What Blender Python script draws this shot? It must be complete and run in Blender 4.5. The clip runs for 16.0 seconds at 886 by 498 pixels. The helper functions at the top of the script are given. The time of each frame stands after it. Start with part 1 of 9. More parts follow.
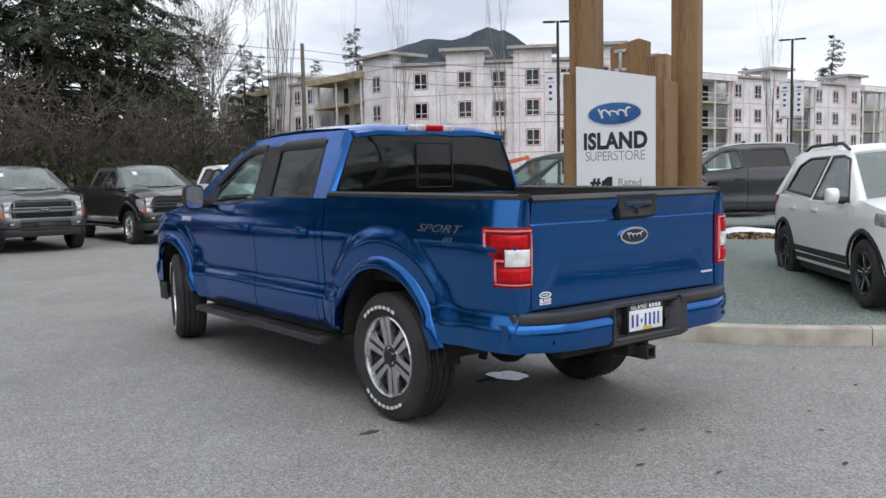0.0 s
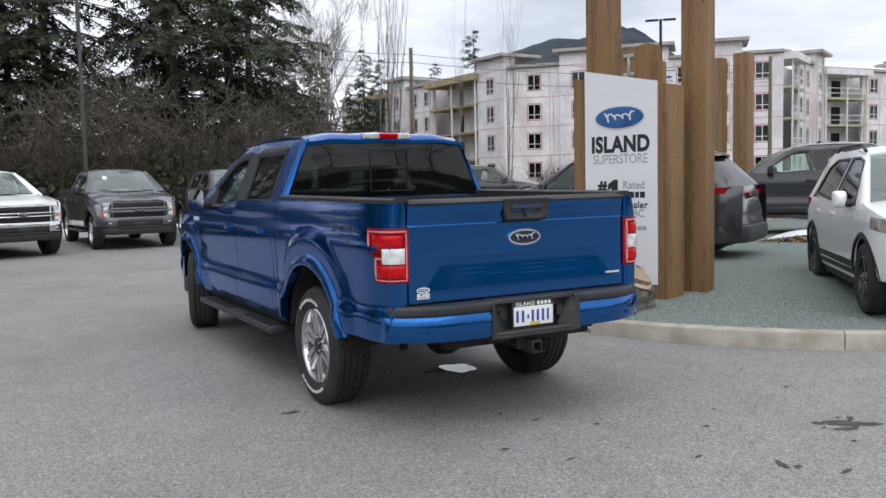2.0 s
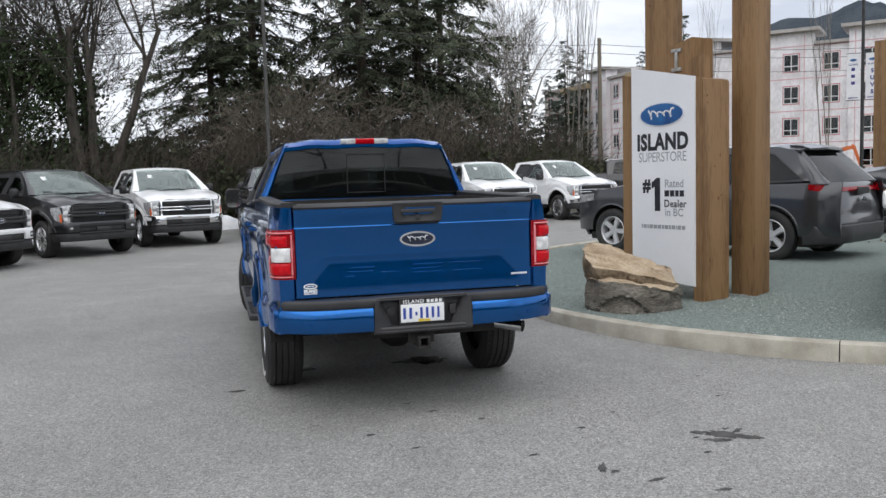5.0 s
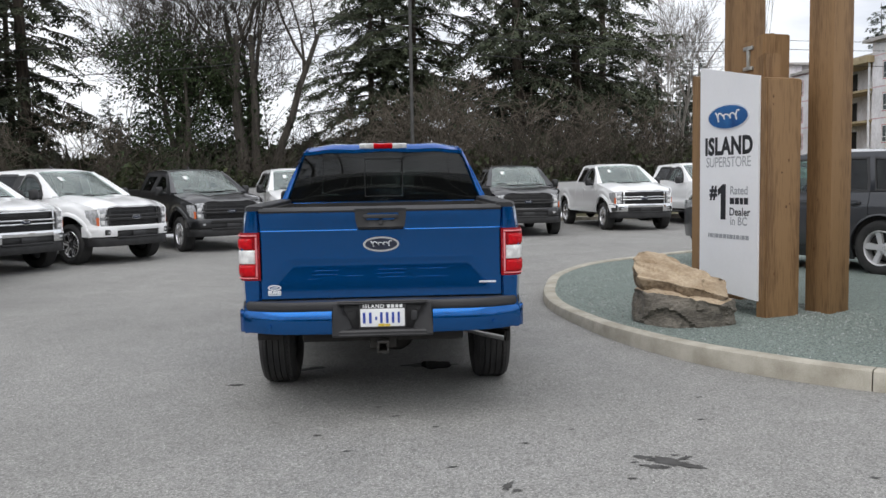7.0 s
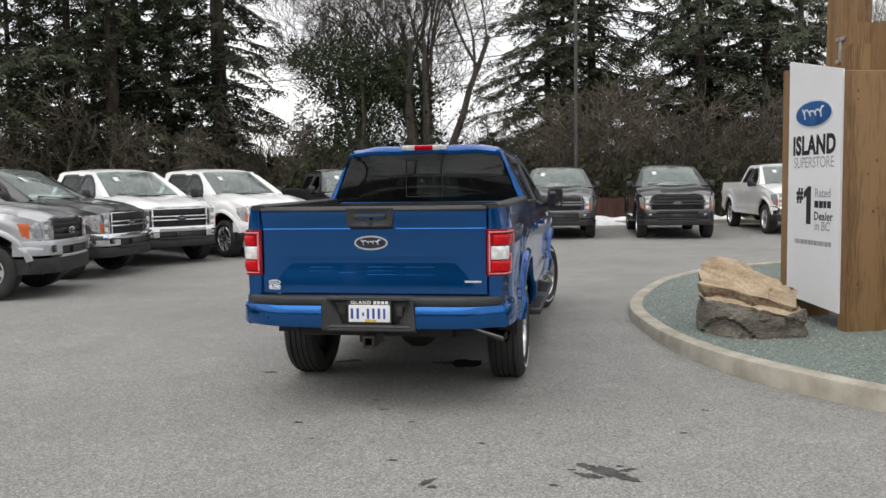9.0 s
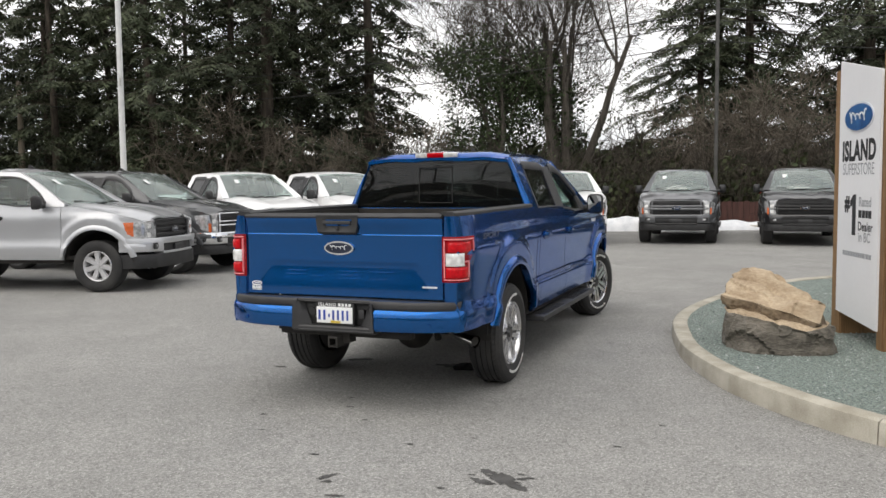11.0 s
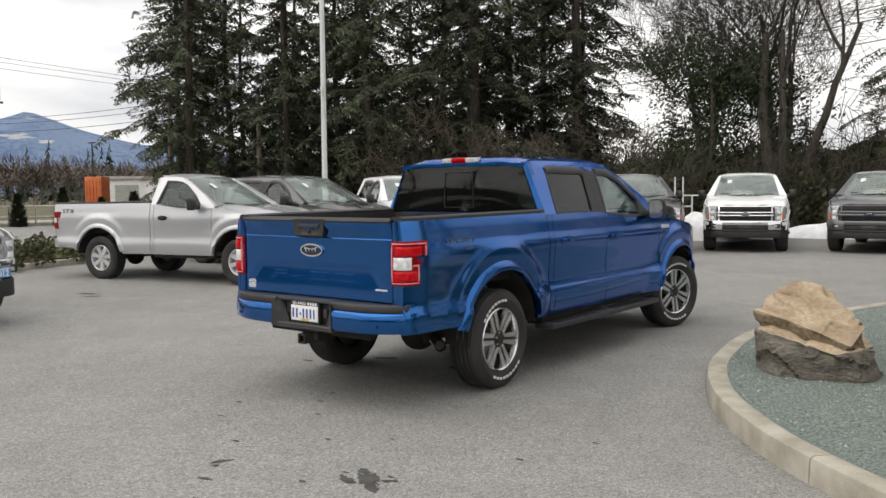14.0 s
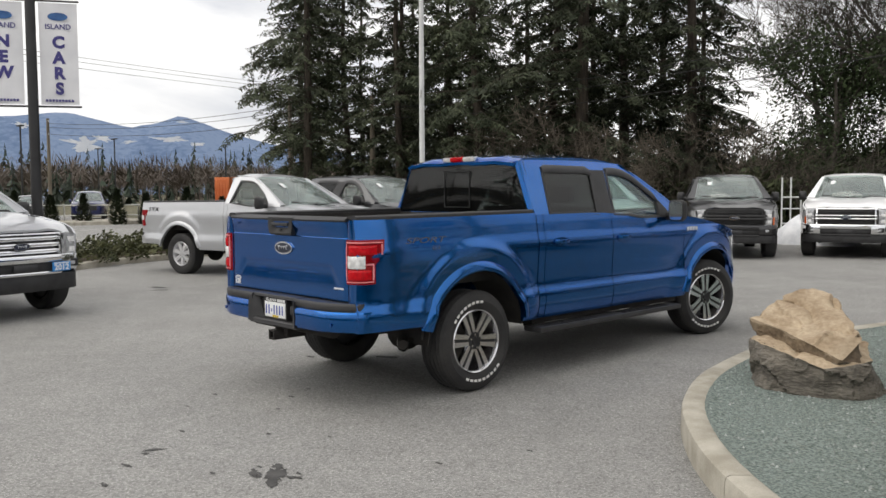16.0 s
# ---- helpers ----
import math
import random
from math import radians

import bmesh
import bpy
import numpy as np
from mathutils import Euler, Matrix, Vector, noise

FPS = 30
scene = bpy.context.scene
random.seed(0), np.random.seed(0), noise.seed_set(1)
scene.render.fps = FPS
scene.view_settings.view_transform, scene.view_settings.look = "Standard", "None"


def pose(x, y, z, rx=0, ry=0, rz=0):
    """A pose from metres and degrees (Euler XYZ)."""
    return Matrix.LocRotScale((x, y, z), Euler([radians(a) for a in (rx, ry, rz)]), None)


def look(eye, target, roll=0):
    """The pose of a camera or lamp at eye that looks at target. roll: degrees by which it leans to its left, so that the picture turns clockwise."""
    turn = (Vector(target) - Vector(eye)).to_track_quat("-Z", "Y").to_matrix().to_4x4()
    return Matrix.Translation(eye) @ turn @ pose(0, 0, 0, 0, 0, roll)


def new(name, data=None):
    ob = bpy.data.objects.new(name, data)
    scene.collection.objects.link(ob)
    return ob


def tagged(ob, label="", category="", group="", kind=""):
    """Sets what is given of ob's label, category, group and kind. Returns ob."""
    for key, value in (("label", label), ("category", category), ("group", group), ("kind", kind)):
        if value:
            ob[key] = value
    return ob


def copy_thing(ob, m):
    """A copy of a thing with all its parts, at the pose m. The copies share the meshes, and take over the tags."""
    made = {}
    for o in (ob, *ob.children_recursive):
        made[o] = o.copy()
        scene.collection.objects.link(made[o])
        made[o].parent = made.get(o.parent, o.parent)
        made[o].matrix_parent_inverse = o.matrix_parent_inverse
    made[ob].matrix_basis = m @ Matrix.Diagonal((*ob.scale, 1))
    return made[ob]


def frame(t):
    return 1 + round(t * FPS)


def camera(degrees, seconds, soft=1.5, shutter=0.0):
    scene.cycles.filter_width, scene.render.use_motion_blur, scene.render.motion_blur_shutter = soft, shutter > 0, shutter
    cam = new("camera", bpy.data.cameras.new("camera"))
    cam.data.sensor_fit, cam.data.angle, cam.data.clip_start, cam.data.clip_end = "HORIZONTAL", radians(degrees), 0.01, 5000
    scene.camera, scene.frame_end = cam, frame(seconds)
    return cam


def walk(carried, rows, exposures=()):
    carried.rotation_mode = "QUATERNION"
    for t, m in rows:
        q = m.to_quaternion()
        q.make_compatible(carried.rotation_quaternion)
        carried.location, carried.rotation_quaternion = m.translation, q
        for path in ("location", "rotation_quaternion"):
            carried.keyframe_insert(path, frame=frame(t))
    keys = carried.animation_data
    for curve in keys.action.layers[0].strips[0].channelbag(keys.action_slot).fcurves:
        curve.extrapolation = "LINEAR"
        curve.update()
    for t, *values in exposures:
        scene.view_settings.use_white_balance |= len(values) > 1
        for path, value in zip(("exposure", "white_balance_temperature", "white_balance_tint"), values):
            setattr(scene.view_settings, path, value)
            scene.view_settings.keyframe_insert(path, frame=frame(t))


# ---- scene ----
cam = camera(54.8, 16.0, soft=1.5)
PATH = [
    (0, (-3.951, -3.3, 1.533), (-2.735, -1.721, 1.366), -1.2),
    (0.5, (-3.745, -3.574, 1.542), (-2.576, -1.959, 1.376), -1.3),
    (1, (-3.541, -3.912, 1.536), (-2.437, -2.252, 1.377), -1.3),
    (1.5, (-3.319, -4.163, 1.521), (-2.282, -2.46, 1.36), -1.2),
    (2, (-3.064, -4.442, 1.532), (-2.091, -2.702, 1.373), -1.3),
    (2.5, (-2.809, -4.771, 1.559), (-1.904, -2.995, 1.398), -1.2),
    (3, (-2.538, -4.958, 1.527), (-1.7, -3.15, 1.367), -1.2),
    (3.5, (-2.256, -5.132, 1.542), (-1.472, -3.299, 1.381), -1.2),
    (4, (-1.945, -5.309, 1.556), (-1.23, -3.448, 1.397), -1.2),
    (4.2, (-1.825, -5.372, 1.559), (-1.153, -3.495, 1.401), -1.2),
    (6.3, (-0.398, -5.705, 1.591), (-0.137, -3.729, 1.423), -1.3),
    (6.5, (-0.269, -5.71, 1.567), (-0.051, -3.728, 1.407), -1.0),
    (7, (0.107, -5.77, 1.581), (0.214, -3.779, 1.424), -1.0),
    (7.5, (0.443, -5.79, 1.565), (0.447, -3.796, 1.408), -0.9),
    (8, (0.784, -5.777, 1.573), (0.673, -3.786, 1.419), -0.9),
    (8.5, (1.175, -5.815, 1.585), (0.943, -3.835, 1.434), -0.8),
    (9, (1.546, -5.803, 1.572), (1.195, -3.84, 1.421), -0.8),
    (9.5, (1.911, -5.755, 1.595), (1.464, -3.812, 1.442), -0.8),
    (10, (2.305, -5.742, 1.614), (1.771, -3.82, 1.462), -0.8),
    (10.2, (2.45, -5.728, 1.63), (1.876, -3.818, 1.479), -0.7),
    (12.3, (3.881, -5.222, 1.586), (2.947, -3.459, 1.449), -0.8),
    (12.5, (4.013, -5.17, 1.588), (3.053, -3.421, 1.452), -0.8),
    (13, (4.357, -5.03, 1.598), (3.323, -3.324, 1.463), -0.7),
    (13.5, (4.622, -4.847, 1.6), (3.491, -3.202, 1.465), -0.6),
    (14, (4.878, -4.634, 1.622), (3.656, -3.058, 1.486), -0.5),
    (14.5, (5.175, -4.414, 1.612), (3.889, -2.889, 1.478), -0.6),
    (15, (5.405, -4.188, 1.598), (4.067, -2.707, 1.465), -0.5),
    (15.5, (5.596, -3.958, 1.605), (4.204, -2.527, 1.473), -0.3),
    (16, (5.784, -3.739, 1.601), (4.333, -2.368, 1.469), -0.3),
]
walk(cam, [(t, look(eye, aim, roll)) for t, eye, aim, roll in PATH], [(0.0, 0.28, 6380, 10), (3.5, 0.28, 6420, 10), (7.0, 0.3, 6550, 10), (9.4, 0.35, 6900, 10), (10.0, 0.48, 6900, 10), (12.5, 0.42, 7100, 10), (14.0, 0.34, 7100, 10), (16.0, 0.3, 7000, 10)])

# ---- world, sun ----
SUN_EL, SUN_AZ = 54.0, 200.0


def make_world():
    w = bpy.data.worlds.new("overcast_sky")
    scene.world = w
    w.use_nodes = True
    nt = w.node_tree
    nt.nodes.clear()
    N, L = nt.nodes, nt.links
    out = N.new("ShaderNodeOutputWorld")
    bg = N.new("ShaderNodeBackground")
    sky = N.new("ShaderNodeTexSky")
    sky.sky_type = "NISHITA"
    sky.sun_disc = False
    sky.sun_elevation, sky.sun_rotation = radians(SUN_EL), radians(SUN_AZ)
    sky.air_density, sky.dust_density = 1.0, 2.0
    tc = N.new("ShaderNodeTexCoord")
    mp = N.new("ShaderNodeMapping")
    mp.inputs["Scale"].default_value = (1.0, 1.0, 3.2)
    n1 = N.new("ShaderNodeTexNoise")
    n1.inputs["Scale"].default_value, n1.inputs["Detail"].default_value = 2.3, 7.0
    n1.inputs["Roughness"].default_value, n1.inputs["Distortion"].default_value = 0.55, 0.35
    ramp = N.new("ShaderNodeValToRGB")
    e = ramp.color_ramp.elements
    e[0].position, e[0].color = 0.32, (4.7, 5.0, 5.7, 1)
    e[1].position, e[1].color = 0.66, (8.7, 8.85, 9.15, 1)
    mid = e.new(0.48)
    mid.color = (7.2, 7.4, 7.85, 1)
    mix = N.new("ShaderNodeMix")
    mix.data_type = "RGBA"
    mix.inputs[0].default_value = 0.9
    L.new(tc.outputs["Generated"], mp.inputs["Vector"])
    L.new(mp.outputs["Vector"], n1.inputs["Vector"])
    L.new(n1.outputs["Fac"], ramp.inputs["Fac"])
    L.new(sky.outputs["Color"], mix.inputs[6])
    L.new(ramp.outputs["Color"], mix.inputs[7])
    L.new(mix.outputs[2], bg.inputs["Color"])
    bg.inputs["Strength"].default_value = 0.12
    L.new(bg.outputs["Background"], out.inputs["Surface"])


make_world()
sun = new("sun", bpy.data.lights.new("sun", "SUN"))
sun.data.energy, sun.data.angle, sun.data.color = 1.04, radians(75), (1.0, 0.98, 0.95)
sun.matrix_world = pose(0, 0, 30, 90 - SUN_EL, 0, 180 - SUN_AZ)


# ---- materials ----
def principled(name):
    m = bpy.data.materials.new(name)
    m.use_nodes = True
    return m, m.node_tree.nodes, m.node_tree.links, m.node_tree.nodes["Principled BSDF"]


def surface(name, a, b, rough=0.6, metal=0.0, scale=6.0, fine=60.0, bump=0.15, dist=0.01, coat=0.0, spots=0.0, spot_col=(0, 0, 0), stretch=(1, 1, 1), rand=0.0, spec=0.5, fine_amt=0.35):
    """A surface of two colours at two scales of noise, with relief."""
    m, N, L, p = principled(name)
    tc = N.new("ShaderNodeTexCoord")
    mp = N.new("ShaderNodeMapping")
    mp.inputs["Scale"].default_value = stretch
    L.new(tc.outputs["Object"], mp.inputs["Vector"])
    big, small = N.new("ShaderNodeTexNoise"), N.new("ShaderNodeTexNoise")
    big.inputs["Scale"].default_value, big.inputs["Detail"].default_value = scale, 5
    small.inputs["Scale"].default_value, small.inputs["Detail"].default_value = fine, 4
    for t in (big, small):
        L.new(mp.outputs["Vector"], t.inputs["Vector"])
    add = N.new("ShaderNodeMath")
    add.operation = "MULTIPLY_ADD"
    add.inputs[1].default_value = fine_amt
    L.new(small.outputs["Fac"], add.inputs[0])
    L.new(big.outputs["Fac"], add.inputs[2])
    ramp = N.new("ShaderNodeValToRGB")
    off = fine_amt * 0.5
    ramp.color_ramp.elements[0].position, ramp.color_ramp.elements[0].color = 0.32 + off, (*a, 1)
    ramp.color_ramp.elements[1].position, ramp.color_ramp.elements[1].color = 0.68 + off, (*b, 1)
    L.new(add.outputs[0], ramp.inputs["Fac"])
    col = ramp.outputs["Color"]
    if spots:
        sp = N.new("ShaderNodeTexNoise")
        sp.inputs["Scale"].default_value, sp.inputs["Detail"].default_value = scale * 0.35, 6
        L.new(mp.outputs["Vector"], sp.inputs["Vector"])
        r2 = N.new("ShaderNodeValToRGB")
        r2.color_ramp.elements[0].position, r2.color_ramp.elements[1].position = 0.55, 0.75
        r2.color_ramp.elements[1].color = (spots, spots, spots, 1)
        L.new(sp.outputs["Fac"], r2.inputs["Fac"])
        mx = N.new("ShaderNodeMix")
        mx.data_type = "RGBA"
        L.new(r2.outputs["Color"], mx.inputs[0])
        L.new(col, mx.inputs[6])
        mx.inputs[7].default_value = (*spot_col, 1)
        col = mx.outputs[2]
    if rand:
        oi = N.new("ShaderNodeObjectInfo")
        hs = N.new("ShaderNodeHueSaturation")
        mr = N.new("ShaderNodeMapRange")
        mr.inputs[3].default_value, mr.inputs[4].default_value = 1 - rand, 1 + rand
        L.new(oi.outputs["Random"], mr.inputs[0])
        L.new(mr.outputs[0], hs.inputs["Value"])
        L.new(col, hs.inputs["Color"])
        col = hs.outputs["Color"]
    L.new(col, p.inputs["Base Color"])
    p.inputs["Roughness"].default_value, p.inputs["Metallic"].default_value = rough, metal
    p.inputs["Coat Weight"].default_value = coat
    p.inputs["Coat Roughness"].default_value = 0.06
    p.inputs["Specular IOR Level"].default_value = spec
    if bump:
        bp = N.new("ShaderNodeBump")
        bp.inputs["Strength"].default_value, bp.inputs["Distance"].default_value = bump, dist
        L.new(add.outputs[0], bp.inputs["Height"])
        L.new(bp.outputs["Normal"], p.inputs["Normal"])
    return m


def paint(name, col, flake=0.25, metal=0.35, rough=0.34, coat=1.0, edge=(1, 1, 1), coat_ior=1.5):
    """Clear-coated car paint with fine flake and a slight dusty road film."""
    m, N, L, p = principled(name)
    tc = N.new("ShaderNodeTexCoord")
    fl = N.new("ShaderNodeTexNoise")
    fl.inputs["Scale"].default_value = 420
    du = N.new("ShaderNodeTexNoise")
    du.inputs["Scale"].default_value, du.inputs["Detail"].default_value = 2.6, 6
    for t in (fl, du):
        L.new(tc.outputs["Object"], t.inputs["Vector"])
    mx = N.new("ShaderNodeMix")
    mx.data_type = "RGBA"
    mx.inputs[6].default_value = (*[c * (1 - flake) for c in col], 1)
    mx.inputs[7].default_value = (*[c * (1 + flake) for c in col], 1)
    L.new(fl.outputs["Fac"], mx.inputs[0])
    d2 = N.new("ShaderNodeMix")
    d2.data_type = "RGBA"
    mr = N.new("ShaderNodeMapRange")
    mr.inputs[1].default_value, mr.inputs[2].default_value = 0.45, 0.8
    mr.inputs[3].default_value, mr.inputs[4].default_value = 0.0, 0.015
    L.new(du.outputs["Fac"], mr.inputs[0])
    L.new(mr.outputs[0], d2.inputs[0])
    L.new(mx.outputs[2], d2.inputs[6])
    d2.inputs[7].default_value = (0.25, 0.24, 0.22, 1)
    L.new(d2.outputs[2], p.inputs["Base Color"])
    p.inputs["Metallic"].default_value, p.inputs["Roughness"].default_value = metal, rough
    p.inputs["Coat Weight"].default_value, p.inputs["Coat Roughness"].default_value = coat, 0.03
    p.inputs["Specular Tint"].default_value = (*edge, 1)
    p.inputs["Coat IOR"].default_value = coat_ior
    rr = N.new("ShaderNodeMapRange")
    rr.inputs[3].default_value, rr.inputs[4].default_value = 0.02, 0.09
    L.new(du.outputs["Fac"], rr.inputs[0])
    L.new(rr.outputs[0], p.inputs["Coat Roughness"])
    return m


def glass(name, tint, gloss=0.04, sky_veil=0.0):
    """A thin pane: clear, tinted light passes straight through it, with gloss that grows towards grazing."""
    m, N, L, p = principled(name)
    N.remove(p)
    out = N["Material Output"]
    tr, gl, mx, lw = N.new("ShaderNodeBsdfTransparent"), N.new("ShaderNodeBsdfGlossy"), N.new("ShaderNodeMixShader"), N.new("ShaderNodeLayerWeight")
    pw, mr = N.new("ShaderNodeMath"), N.new("ShaderNodeMapRange")
    tr.inputs["Color"].default_value = (*tint, 1)
    gl.inputs["Roughness"].default_value = 0.015
    pw.operation = "POWER"
    pw.inputs[1].default_value = 5.0
    mr.inputs[3].default_value, mr.inputs[4].default_value = gloss, 0.8
    L.new(lw.outputs["Facing"], pw.inputs[0])
    L.new(pw.outputs[0], mr.inputs[0])
    L.new(mr.outputs[0], mx.inputs[0])
    L.new(tr.outputs[0], mx.inputs[1])
    L.new(gl.outputs[0], mx.inputs[2])
    last = mx.outputs[0]
    if sky_veil:
        # pale veil of reflected sky, mixed in as plain diffuse colour
        df, m2 = N.new("ShaderNodeBsdfDiffuse"), N.new("ShaderNodeMixShader")
        df.inputs["Color"].default_value = (0.62, 0.67, 0.65, 1)
        m2.inputs[0].default_value = sky_veil
        L.new(last, m2.inputs[1])
        L.new(df.outputs[0], m2.inputs[2])
        last = m2.outputs[0]
    L.new(last, out.inputs["Surface"])
    return m


def asphalt_mat():
    m, N, L, p = principled("asphalt")
    tc = N.new("ShaderNodeTexCoord")

    def noise_tex(s, d, rough=0.5):
        t = N.new("ShaderNodeTexNoise")
        t.inputs["Scale"].default_value, t.inputs["Detail"].default_value, t.inputs["Roughness"].default_value = s, d, rough
        L.new(tc.outputs["Object"], t.inputs["Vector"])
        return t.outputs["Fac"]

    def mapr(v, a, b, c, d):
        r = N.new("ShaderNodeMapRange")
        for i, x in zip((1, 2, 3, 4), (a, b, c, d)):
            r.inputs[i].default_value = x
        L.new(v, r.inputs[0])
        return r.outputs[0]

    def mul(a, b):
        r = N.new("ShaderNodeMath")
        r.operation = "MULTIPLY"
        L.new(a, r.inputs[0])
        L.new(b, r.inputs[1])
        return r.outputs[0]

    stones = N.new("ShaderNodeTexVoronoi")
    stones.inputs["Scale"].default_value = 95
    L.new(tc.outputs["Object"], stones.inputs["Vector"])
    grit = mapr(stones.outputs["Color"], 0, 1, 0.5, 1.52)
    speck = mul(mapr(noise_tex(150, 2), 0.62, 0.74, 1.0, 2.3), mapr(noise_tex(55, 3), 0.6, 0.72, 1.0, 1.5))
    patch = mapr(noise_tex(0.35, 6, 0.6), 0.3, 0.7, 0.88, 1.12)
    patch2 = mapr(noise_tex(2.2, 5, 0.6), 0.3, 0.7, 0.92, 1.08)
    v = mul(mul(grit, speck), mul(patch, patch2))
    sc = N.new("ShaderNodeVectorMath")
    sc.operation = "SCALE"
    sc.inputs[0].default_value = (0.238, 0.235, 0.224)
    L.new(v, sc.inputs["Scale"])
    L.new(sc.outputs[0], p.inputs["Base Color"])
    L.new(mapr(noise_tex(0.8, 4), 0.3, 0.7, 0.62, 0.85), p.inputs["Roughness"])
    bp = N.new("ShaderNodeBump")
    bp.inputs["Strength"].default_value, bp.inputs["Distance"].default_value = 0.55, 0.006
    L.new(stones.outputs["Distance"], bp.inputs["Height"])
    L.new(bp.outputs["Normal"], p.inputs["Normal"])
    return m


M = {}
M["asphalt"] = asphalt_mat()
M["gravel"] = surface("island_gravel", (0.064, 0.086, 0.077), (0.25, 0.298, 0.272), 0.92, scale=52, fine=140, bump=0.8, dist=0.008, spots=0.3, spot_col=(0.2, 0.185, 0.14), fine_amt=0.7)
M["pebble"] = surface("pebble", (0.1, 0.12, 0.11), (0.36, 0.38, 0.365), 0.95, scale=20, fine=90, bump=0.3, rand=0.3)
M["stain"] = surface("oil_stain", (0.045, 0.044, 0.042), (0.085, 0.083, 0.08), 0.85, scale=9, fine=90, bump=0.3)
M["puddle"] = surface("still_water", (0.03, 0.03, 0.03), (0.05, 0.05, 0.05), 0.03, scale=5, bump=0.0, spec=0.9)
M["concrete"] = surface("kerb_concrete", (0.3, 0.275, 0.22), (0.5, 0.47, 0.4), 0.85, scale=4, fine=120, bump=0.35, dist=0.006, spots=0.5, spot_col=(0.2, 0.19, 0.15))
M["wood"] = surface("stained_cedar", (0.145, 0.078, 0.032), (0.255, 0.148, 0.066), 0.65, scale=2.0, fine=30, bump=0.3, dist=0.003, stretch=(3, 3, 0.16), fine_amt=0.9)
M["knot"] = surface("wood_knot", (0.08, 0.035, 0.012), (0.13, 0.06, 0.02), 0.6, scale=30)
M["panel"] = surface("white_sign_panel", (0.78, 0.78, 0.79), (0.83, 0.83, 0.84), 0.35, scale=1.5, fine=30, bump=0.02)
M["ink"] = surface("black_sign_ink", (0.015, 0.016, 0.018), (0.025, 0.026, 0.03), 0.4, scale=8)
M["ink_grey"] = surface("grey_sign_ink", (0.3, 0.31, 0.33), (0.36, 0.37, 0.38), 0.45, scale=8)
M["ink_blue"] = surface("blue_sign_ink", (0.01, 0.06, 0.2), (0.03, 0.14, 0.36), 0.3, scale=5)
M["ink_navy"] = surface("navy_banner_ink", (0.035, 0.03, 0.16), (0.05, 0.045, 0.2), 0.6, scale=5)
M["silver_ink"] = surface("silver_trim", (0.6, 0.62, 0.65), (0.72, 0.74, 0.77), 0.3, scale=8)
M["steel"] = surface("galvanised_steel", (0.42, 0.42, 0.4), (0.58, 0.58, 0.55), 0.45, 0.8, scale=12)
M["rock_tan"] = surface("tan_top_stone", (0.3, 0.22, 0.14), (0.5, 0.4, 0.28), 0.85, scale=5.0, fine=34, bump=0.7, dist=0.02, spots=0.45, spot_col=(0.2, 0.16, 0.11), fine_amt=0.6)
M["rock_grey"] = surface("dark_grey_side_stone", (0.075, 0.067, 0.055), (0.2, 0.18, 0.15), 0.85, scale=3.5, fine=26, bump=0.9, dist=0.03, spots=0.4, spot_col=(0.2, 0.165, 0.12), fine_amt=0.7, stretch=(1, 1, 2.5))
M["rock_brown"] = surface("brown_side_stone", (0.1, 0.07, 0.042), (0.25, 0.19, 0.125), 0.85, scale=5, fine=30, bump=0.9, dist=0.02, spots=0.5, spot_col=(0.09, 0.07, 0.055), fine_amt=0.7)
M["oval_dark"] = surface("dark_oval_field", (0.012, 0.016, 0.03), (0.02, 0.027, 0.05), 0.3, scale=8)
M["blue"] = paint("blue_metallic_paint", (0.0, 0.1, 0.35), metal=0.93, rough=0.18, edge=(0.2, 0.5, 1.0), coat_ior=1.42)
M["white_paint"] = paint("white_paint", (0.87, 0.875, 0.88), 0.01, 0.0, 0.4)
M["silver"] = paint("silver_paint", (0.52, 0.53, 0.55), 0.12, 0.55, 0.36)
M["grey_paint"] = paint("graphite_paint", (0.065, 0.068, 0.072), 0.2, 0.4, 0.36)
M["grey2"] = paint("mid_grey_paint", (0.1, 0.104, 0.112), 0.2, 0.4, 0.36)
M["black_paint"] = paint("black_paint", (0.012, 0.012, 0.014), 0.2, 0.1, 0.34)
M["charcoal"] = paint("charcoal_paint", (0.036, 0.038, 0.043), 0.2, 0.4, 0.34)
M["navy_paint"] = paint("dark_blue_paint", (0.012, 0.02, 0.1), 0.2, 0.3, 0.36)
M["plastic"] = surface("black_plastic", (0.014, 0.014, 0.015), (0.026, 0.026, 0.027), 0.55, scale=7, fine=180, bump=0.12, dist=0.002)
M["plastic_grey"] = surface("dark_grey_plastic", (0.022, 0.022, 0.024), (0.038, 0.038, 0.04), 0.5, scale=7, fine=180, bump=0.12, dist=0.002)
M["under"] = surface("underbody", (0.012, 0.011, 0.01), (0.03, 0.027, 0.024), 0.85, scale=6)
M["rubber"] = surface("tyre_rubber", (0.016, 0.016, 0.017), (0.034, 0.033, 0.032), 0.75, scale=5, fine=70, bump=0.2, dist=0.003, spots=0.25, spot_col=(0.06, 0.056, 0.05))
M["tyre_white"] = surface("raised_white_rubber", (0.6, 0.6, 0.58), (0.75, 0.75, 0.73), 0.6, scale=14)
M["rim_grey"] = surface("machined_alloy", (0.56, 0.56, 0.57), (0.7, 0.7, 0.71), 0.17, 1.0, scale=5, fine=60, bump=0.02)
M["rim_dark"] = surface("dark_alloy_pocket", (0.03, 0.03, 0.032), (0.055, 0.055, 0.058), 0.35, 0.6, scale=6)
